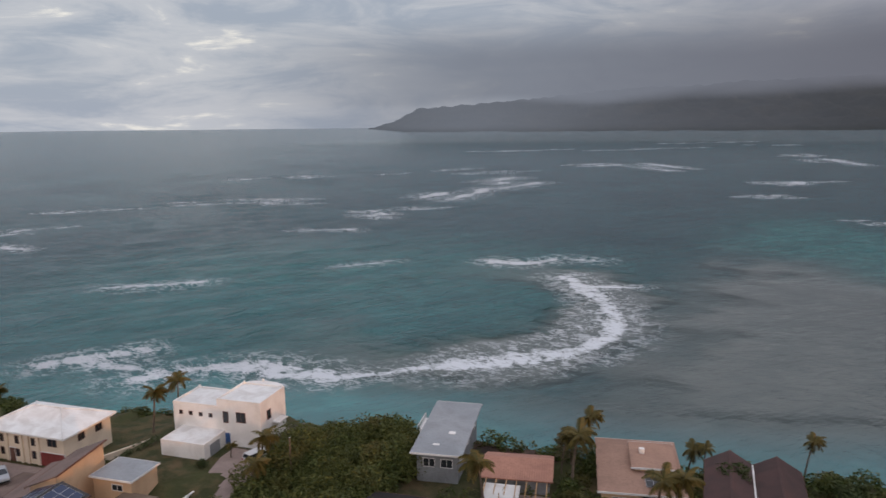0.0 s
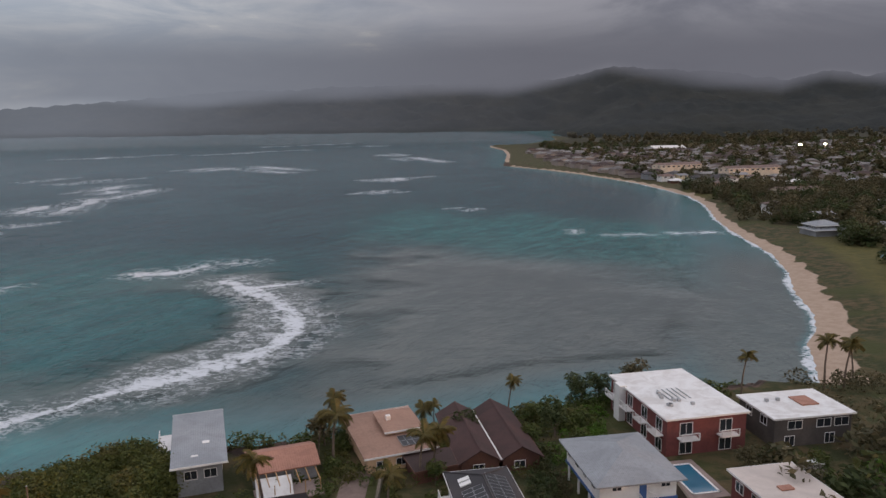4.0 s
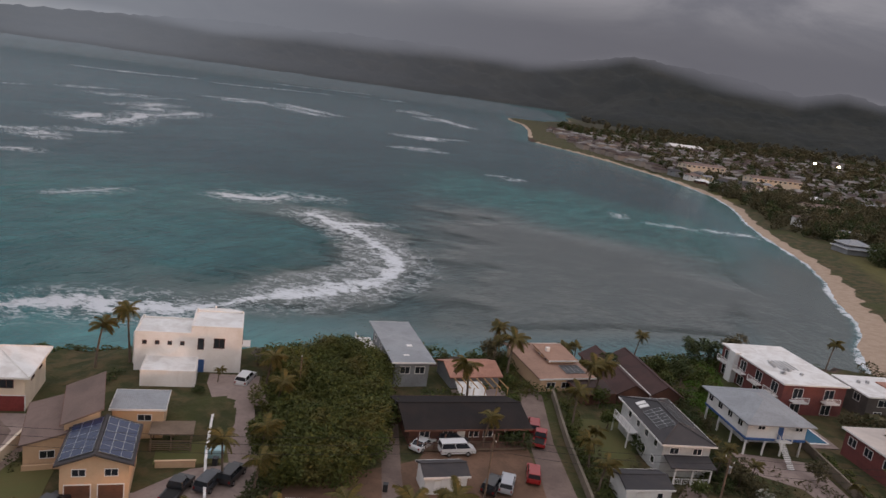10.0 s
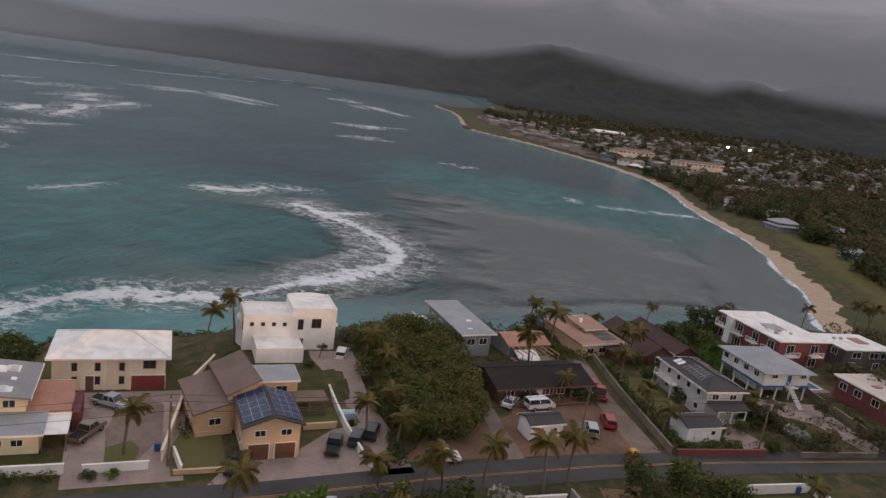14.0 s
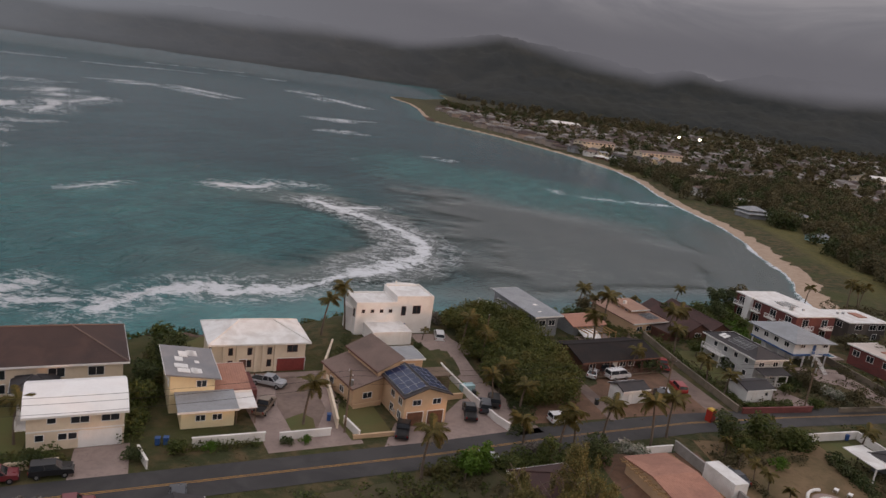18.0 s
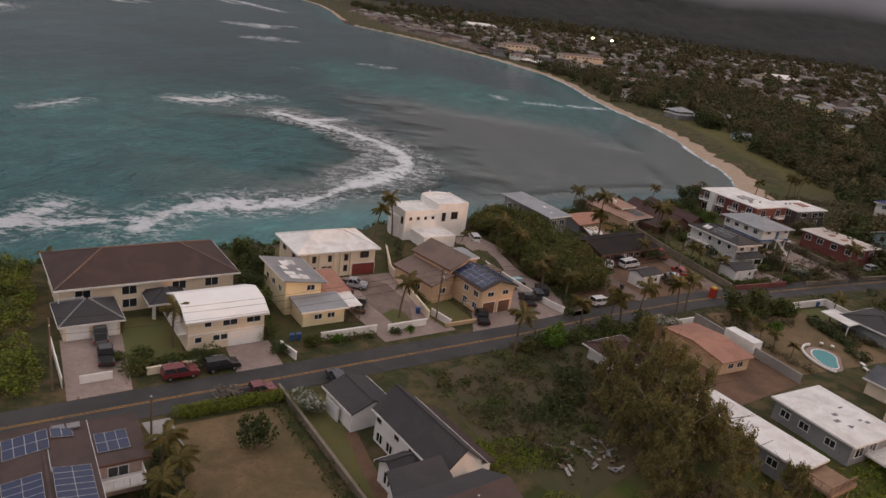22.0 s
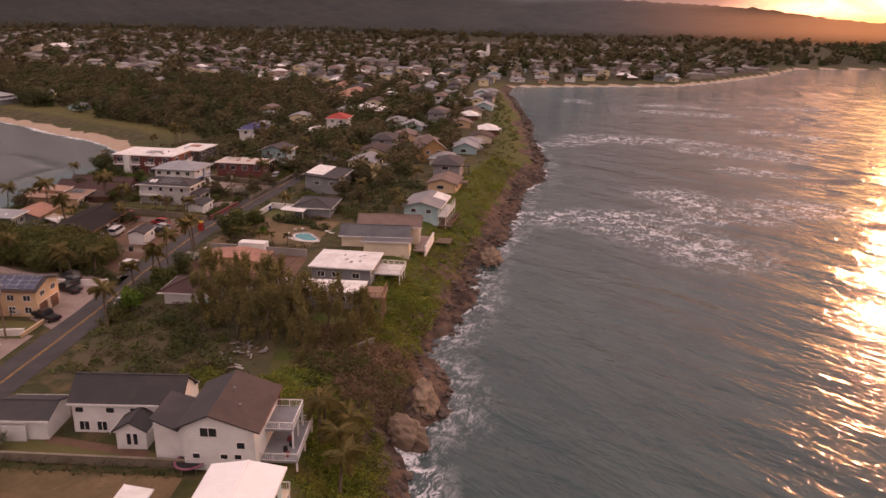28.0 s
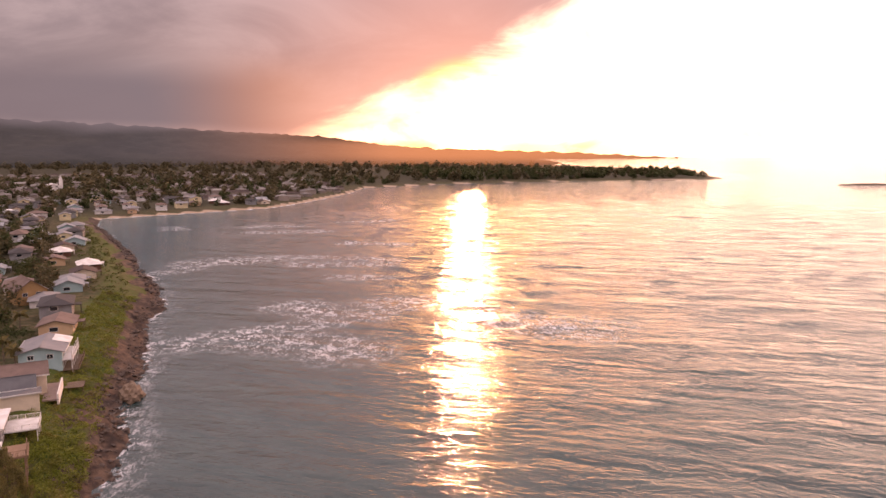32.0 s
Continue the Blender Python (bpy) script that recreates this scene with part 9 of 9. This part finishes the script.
for a, c in zip(tops, tops[1:]):
    for u in (-0.85, 0.85, -2.2):
        me = Mesh()
        pts = []
        for i in range(13):
            t = i / 12
            pts.append(Vector((a[0] + (c[0] - a[0]) * t - 0.25 * u, a[1] + (c[1] - a[1]) * t + (u if u > -2 else 0), a[2] + (c[2] - a[2]) * t - (1.0 if u > -2 else 2.6) - 4 * t * (1 - t) * 0.9 + 0.9)))
        ring = [Vector((0, 0.022, 0)), Vector((0, 0, 0.022)), Vector((0, -0.022, 0)), Vector((0, 0, -0.022))]
        me.add([q + o for q in pts for o in ring], [(4 * i + j, 4 * i + (j + 1) % 4, 4 * i + 4 + (j + 1) % 4, 4 * i + 4 + j) for i in range(12) for j in range(4)])
        w_ = tagged(part("power_wire", me, RUBBER), "thin black power wire between poles", "wire", "power wires")

# ------------------------------------------------------------------ houses farther along the headland and in the town
def town_type(k):
    r = random.Random(300 + k)
    walls = (SIDING_WHITE, STUCCO_CREAM, SIDING_GREY, SIDING_TEAL, STUCCO_PEACH, SIDING_YELLOW, BOARDS_BROWN, SIDING_WHITE)
    roofs = (ROOF_GREY, ROOF_BROWN, ROOF_DARK, ROOF_METAL_GREY, ROOF_TAN, ROOF_GREY, ROOF_WHITE, ROOF_TAN)
    words = ("white house with a mid-grey roof", "cream house with a dark brown roof", "grey house with a charcoal roof", "pale turquoise house with a ribbed metal roof", "peach house with a brown shingled roof", "pale yellow house with a grey roof", "brown house with a pale weathered roof", "white house with a brown shingled roof")
    L, D, h = r.uniform(11, 15), r.uniform(8, 10), r.choice((2.8, 3.0, 5.2))
    ob = thing("house", pose(0, 0, -300), words[k] + " in the town", "house", "town houses")
    block(ob, L, D, h, walls[k], r.choice(("gable", "hip", "gable")), r.uniform(1.2, 2.0), 0.7, roofs[k], detail=False)
    for side, us in (("S", (-3.0, 3.2)), ("W", (0.5,)), ("N", (1,))):
        windows_row(ob, L, D, side, h - 1.2, 2.2, 1.2, us, bars=False)
    part("porch", Mesh().box((L / 4, -D / 2 - 1.2, h * 0.42 + 0.9), (4.2, 2.4, 0.16)).box((L / 4 - 1.9, -D / 2 - 2.2, (h * 0.42 + 0.9) / 2), (0.14, 0.14, h * 0.42 + 0.9)).box((L / 4 + 1.9, -D / 2 - 2.2, (h * 0.42 + 0.9) / 2), (0.14, 0.14, h * 0.42 + 0.9)), roofs[k], ob)
    return ob


TOWN = [town_type(k) for k in range(8)]
USED = []
FIRST = {k: True for k in range(8)}


def town_house(k, x, y, turn, scale=1.0):
    m = pose(x, y, ground_z(x, y) - 0.05, 0, 0, turn)
    if FIRST[k]:
        TOWN[k].matrix_basis, FIRST[k], ob = m, False, TOWN[k]
    else:
        ob = copy_thing(TOWN[k], m)
    ob.scale = (scale,) * 3
    USED.append((x, y))
    return ob


# houses that stand out along the cliff and the road
for k, x, y, t in ((4, 77.0, 34.0, 8), (2, 98.0, 40.0, 12), (0, 120.0, 50.0, 15), (3, 148.0, 50.0, 15), (0, 162.0, 52.0, 14), (1, 178.0, 52.0, 15), (6, 203.0, 56.0, 18), (5, 88.0, 66.0, 8), (1, 122.0, 78.0, 14), (2, 141.0, 82.0, 14), (4, 168.0, 84.0, 14), (0, 158.0, 70.0, 14), (7, 140.0, 64.0, 14), (5, 184.0, 146.0, 20), (0, 172.0, 160.0, 20), (0, 208.0, 178.0, 20), (2, 232.0, 92.0, 15), (0, 210.0, 106.0, 15), (4, 218.0, 74.0, 18), (6, 250.0, 80.0, 18), (1, 270.0, 84.0, 20), (3, 196.0, 92.0, 15)):
    town_house(k, x, y, t, 0.95)
for name, x, y, t, wall, roof, label in (("house", 138.0, 142.0, 18, SIDING_WHITE, ROOF_BLUE, "white house under a dark blue hip roof"), ("house", 188.0, 127.0, 16, SIDING_WHITE, ROOF_RED, "white house with a bright red metal roof"), ("house", 203.0, 366.0, 10, SIDING_GREY, ROOF_METAL_GREY, "large grey beach house with tiered hip roofs"), ("house", 126.0, 57.0, 30, WOOD_NEW, ROOF_TAN, "steep timber gabled house above the cliff")):
    h = site(name, x, y, t, label, ground_z(x, y) - 0.05)
    block(h, 13.0, 9.5, 5.0, wall, "gable" if roof is ROOF_TAN else "hip", 3.4 if roof is ROOF_TAN else 1.8, 0.7, roof)
    if y > 300:
        block(h, 20.0, 12.0, 3.0, wall, "hip", 1.4, 0.8, roof, (2, -1, 0))
    windows_row(h, 13.0, 9.5, "S", 3.7, 1.6, 1.1, (-4, 0, 4))
    windows_row(h, 13.0, 9.5, "W", 3.7, 1.4, 1.1, (-2, 2))
    USED.append((x, y))


def big_hall(name, x, y, t, L, D, hh, wall, roof, label, kind="gable"):
    h = site(name, x, y, t, label, ground_z(x, y) - 0.05, "building", "large buildings in the town")
    block(h, L, D, hh, wall, kind, D * 0.13, 1.0, roof)
    n = int(L / 6)
    windows_row(h, L, D, "S", hh - 1.6, 3.0, 1.4, [(i - n / 2 + 0.5) * 6 for i in range(n)])
    windows_row(h, L, D, "W", hh - 1.6, 2.0, 1.4, (-D / 4, D / 4))
    USED.append((x, y))


big_hall("long_hall", 384, 1275, 15, 60, 26, 8, STUCCO_WHITE, ROOF_WHITE, "long white hall with a white roof beyond the bay")
big_hall("school_building", 330, 190, 14, 80, 12, 4, STUCCO_CREAM, ROOF_CLAY, "long low school building with a reddish roof")
big_hall("school_building", 380, 224, 14, 70, 12, 4, STUCCO_CREAM, ROOF_CLAY, "second long low building with a reddish roof")
big_hall("beach_hall", 262, 520, 10, 34, 12, 7, STUCCO_CREAM, ROOF_TAN, "pale hall beside the beach park")
big_hall("hotel_building", 300, 700, 20, 60, 14, 10, STUCCO_CREAM, ROOF_TAN, "cream coloured hotel block near the beach")
big_hall("hotel_building", 250, 760, 20, 50, 14, 10, STUCCO_CREAM, ROOF_TAN, "cream coloured hotel wing near the beach")
big_hall("store_building", 620, 760, 20, 60, 30, 8, STUCCO_CREAM, ROOF_WHITE, "large pale store with a white roof")
big_hall("store_building", 760, 560, 30, 50, 24, 7, STUCCO_WHITE, ROOF_GREY, "pale store with a grey roof", "flat")
big_hall("church", 830, 244, 20, 26, 14, 12, STUCCO_WHITE, ROOF_WHITE, "white church hall with a steep roof")
c = site("bell_tower", 836, 236, 20, "slim white tower beside the church", ground_z(836, 236), "tower")
part("shaft", Mesh().box((0, 0, 9), (4, 4, 18)), STUCCO_WHITE, c)
part("spire", Mesh().box((0, 0, 21), (4.2, 4.2, 6), 0, 0.1), ROOF_WHITE, c)

# the streets of the town: rows of houses with gardens, more of them near the shore
rt = random.Random(9)
count = 0
cand = []
for i in range(70):
    for j in range(70):
        a = 0.24
        u, v = 120 + i * 21 + rt.uniform(-5, 5), -330 + j * 23 + rt.uniform(-6, 6)
        x, y = u * math.cos(a) - v * math.sin(a), u * math.sin(a) + v * math.cos(a)
        cand.append((x, y, rt.random(), rt.randrange(8), rt.choice((14, 14, 104))))
cx, cy = np.array([p[0] for p in cand]), np.array([p[1] for p in cand])
dist = shore_distance(cx, cy)
STUFF_WALL, STUFF_ROOF, STUFF_DARK = Mesh(), Mesh(), Mesh()
order = sorted(range(len(cand)), key=lambda i: (cx[i] + 130) ** 2 + (cy[i] + 30) ** 2)
for i in order:
    x, y, q, kind, turn = cand[i]
    d = dist[i]
    if d < 16 or x < 150 or x > 1500 or y > 1650:
        continue
    wood = 150 < y < 600 and x < 330 + 0.2 * (y - 150)
    share = 0.10 if wood else 0.9
    if x > 900:
        share *= 0.7
    if q > share or any((x - a) ** 2 + (y - b) ** 2 < 17 ** 2 for a, b in USED[:90]):
        continue
    if 480 < x < 620 and -80 < y < 60:
        continue
    if min(abs(y - (112 + (x - 220) * 0.18)), 99) < 9 and x < 330:
        continue
    count += 1
    if count <= 255:
        town_house(kind, x, y, turn + rt.uniform(-6, 6), rt.uniform(0.85, 1.1))
    else:
        z = ground_z(x, y)
        L, D, h = rt.uniform(11, 17), rt.uniform(8, 11), rt.choice((3.0, 3.4, 5.6))
        a = radians(turn)
        STUFF_WALL.box((x, y, z + h / 2), (L, D, h), a)
        ca, sa = math.cos(a), math.sin(a)
        rp = [(px * ca - py * sa + x, px * sa + py * ca + y, z + pz) for px, py, pz in ((-L / 2 - .6, -D / 2 - .6, h), (L / 2 + .6, -D / 2 - .6, h), (L / 2 + .6, D / 2 + .6, h), (-L / 2 - .6, D / 2 + .6, h), (-L / 2 + 2, 0, h + 1.9), (L / 2 - 2, 0, h + 1.9))]
        (STUFF_ROOF if kind % 3 else STUFF_DARK).add(rp, [(0, 1, 5, 4), (1, 2, 5), (2, 3, 4, 5), (3, 0, 4), (3, 2, 1, 0)])
for me, mat, label in ((STUFF_WALL, material("mixed_town_walls", (0.36, 0.30, 0.26), (0.22, 0.19, 0.17), 0.85, patch=0.02), "pale walls of the many far town houses"), (STUFF_ROOF, material("mixed_town_roofs", (0.10, 0.085, 0.08), (0.30, 0.28, 0.26), 0.85, patch=0.03), "grey roofs of the many far town houses"), (STUFF_DARK, ROOF_BROWN, "brown roofs of the many far town houses")):
    tagged(part("far_houses", me, mat), label, "houses", kind="stuff")

# ------------------------------------------------------------------ woods behind the beach and between the houses
def woods(name, label, mat, n, seed, test, size, leaf, per, spread=1.0):
    r = np.random.RandomState(seed)
    x, y = test(r, n)
    d = shore_distance(x, y)
    keep = d > np.where(y > 400, 12, 36)
    x, y = x[keep], y[keep]
    z = land_height(x, y)
    lobes = []
    houses = np.array(USED)
    for px, py, pz in zip(x, y, z):
        if len(houses) and ((houses[:, 0] - px) ** 2 + (houses[:, 1] - py) ** 2).min() < 90:
            continue
        s = size * r.uniform(0.6, 1.25)
        h = s * r.uniform(1.0, 1.9)
        for k in range(3):
            lobes.append((px + r.uniform(-0.5, 0.5) * s, py + r.uniform(-0.5, 0.5) * s, pz + h * (0.35 + 0.3 * k), s * r.uniform(0.5, 0.85), s * r.uniform(0.5, 0.8)))
    return tagged(new(name, leaf_data(name, lobes_points(lobes, per, r, 0.8), leaf, mat, seed)), label, "woods", kind="stuff")


def span(x0, x1, y0, y1):
    return lambda r, n: (r.uniform(x0, x1, n), r.uniform(y0, y1, n))


woods("woods", "brownish coastal woods behind the beach", LEAF_WOOD, 760, 401, span(150, 420, 215, 600), 4.6, 0.75, 1.0)
woods("woods", "dark green coastal woods behind the beach", LEAF_DARK, 560, 402, span(150, 420, 215, 620), 4.2, 0.75, 1.0)
woods("woods", "green and brown garden trees of the near town", LEAF_WOOD, 900, 403, span(72, 420, 40, 240), 3.2, 0.75, 0.9)
woods("woods", "dark garden trees of the near town", LEAF_DARK, 700, 404, span(72, 460, 20, 230), 3.0, 0.75, 0.9)
woods("woods", "dark trees among the far houses", LEAF_DARK, 2300, 405, span(200, 1300, -250, 1700), 4.4, 1.5, 0.34)
woods("woods", "brownish trees among the far houses", LEAF_WOOD, 2500, 406, span(200, 1300, -250, 1700), 4.4, 1.5, 0.34)
woods("woods", "dark trees on the plain below the hills", LEAF_WOOD, 2600, 407, span(380, 2600, -900, 2700), 7.0, 3.0, 0.12)
woods("woods", "trees on the far point of the south bay", LEAF_DARK, 500, 408, span(1200, 1700, -1200, -300), 7.0, 2.6, 0.14)

# ------------------------------------------------------------------ rocks at the foot of the cliffs
def shore_rocks(name, label, n, seed, box, near, far, lo, hi):
    r = np.random.RandomState(seed)
    x, y = r.uniform(box[0], box[1], n * 40), r.uniform(box[2], box[3], n * 40)
    d = shore_distance(x, y)
    keep = (d > near) & (d < far) & (beachness(x, y) < 0.3)
    x, y = x[keep][:n], y[keep][:n]
    z = np.maximum(land_height(x, y), -0.4)
    bm = bmesh.new()
    bmesh.ops.create_icosphere(bm, subdivisions=2, radius=1.0)
    base = np.array([v.co[:] for v in bm.verts])
    tris = np.array([[v.index for v in f.verts] for f in bm.faces])
    bm.free()
    verts, faces = [], []
    for k in range(len(x)):
        s = lo + (hi - lo) * r.random_sample() ** 2.2
        w_ = 1 + 0.30 * np.sin(base @ r.normal(size=3) * 2.6 + r.uniform(0, 6)) + 0.16 * np.sin(base @ r.normal(size=3) * 5.0)
        v = base * w_[:, None] * np.array([s * r.uniform(0.8, 1.5), s * r.uniform(0.8, 1.5), s * r.uniform(0.4, 0.7)])
        a = r.uniform(0, 6.28)
        v = np.stack([v[:, 0] * math.cos(a) - v[:, 1] * math.sin(a), v[:, 0] * math.sin(a) + v[:, 1] * math.cos(a), v[:, 2]], 1)
        faces.append(tris + len(verts) * len(base))
        verts.append(v + np.array([x[k], y[k], z[k] + 0.1 * s]))
    me = bpy.data.meshes.new(name)
    me.from_pydata(np.concatenate(verts).tolist(), [], np.concatenate(faces).tolist())
    me.materials.append(ROCK)
    return tagged(new(name, me), label, "rocks", kind="stuff")


ROCK = material("dark_lava_rock", (0.060, 0.045, 0.039), (0.125, 0.092, 0.073), 0.9, grain=1.6, patch=0.4, bump=0.9)
shore_rocks("shore_rocks", "dark boulders along the southern waterline", 1500, 71, (-130, 150, -60, 40), -1.8, 4.5, 0.18, 0.62)
shore_rocks("shore_rocks", "dark boulders below the northern bluff", 500, 72, (-140, 100, 90, 190), -1.5, 3.5, 0.25, 1.0)
shore_rocks("shore_rocks", "dark boulders below the far cliff houses", 700, 73, (150, 440, 10, 130), -1.8, 5.0, 0.35, 1.2)

DRY_ROCK = material("tan_weathered_rock", (0.23, 0.165, 0.115), (0.13, 0.09, 0.065), 0.95, grain=2.2, patch=0.5, bump=1.0)


def outcrop(x, y, z, sx, sy, sz, turn, seed):
    """A knobbly hump of weathered rock at the waterline."""
    r = np.random.RandomState(seed)
    bm = bmesh.new()
    bmesh.ops.create_icosphere(bm, subdivisions=4, radius=1.0)
    base = np.array([v.co[:] for v in bm.verts])
    grow = np.ones(len(base))
    for k, amp in ((2.2, 0.16), (4.5, 0.11), (9.0, 0.07), (17.0, 0.04)):
        grow += amp * np.sin(base @ r.normal(size=3) * k + r.uniform(0, 6)) * np.cos(base @ r.normal(size=3) * k)
    for v, s in zip(bm.verts, grow):
        v.co = v.co * float(s)
    me = bpy.data.meshes.new("rock_outcrop")
    bm.to_mesh(me)
    bm.free()
    me.materials.append(DRY_ROCK)
    ob = tagged(new("rock_outcrop", me), "tan weathered rock hump at the waterline", "rock", "rock humps")
    ob.matrix_basis = pose(x, y, z, 0, 0, turn) @ Matrix.Diagonal((sx, sy, sz, 1))


outcrop(-35.4, -1.2, 0.6, 4.6, 2.6, 3.0, 20, 5)
outcrop(-45.0, -2.6, 0.4, 4.2, 2.2, 2.8, 60, 6)
outcrop(37.0, 8.0, 0.6, 4.6, 2.6, 2.6, 10, 8)

# floodlights of a far sports ground, already lit
GLOW = bpy.data.materials.new("lit_floodlight")
GLOW.use_nodes = True
g = Nodes(GLOW.node_tree)
em = g.n("ShaderNodeEmission")
em.inputs[0].default_value, em.inputs[1].default_value = (1.0, 0.86, 0.55, 1), 14.0
g.link(em.outputs[0], g.n("ShaderNodeOutputMaterial").inputs[0])
for x, y in ((557, 1157), (592, 1150)):
    z = ground_z(x, y)
    f = thing("floodlight", pose(x, y, z), "tall lit floodlight at a far sports ground", "floodlight", "floodlights")
    part("mast", Mesh().bar((0, 0, 0), (0, 0, 14), 0.3, 8), METAL, f)
    part("lamp", Mesh().box((0, -0.4, 14.4), (4.2, 0.8, 2.4)), GLOW, f)
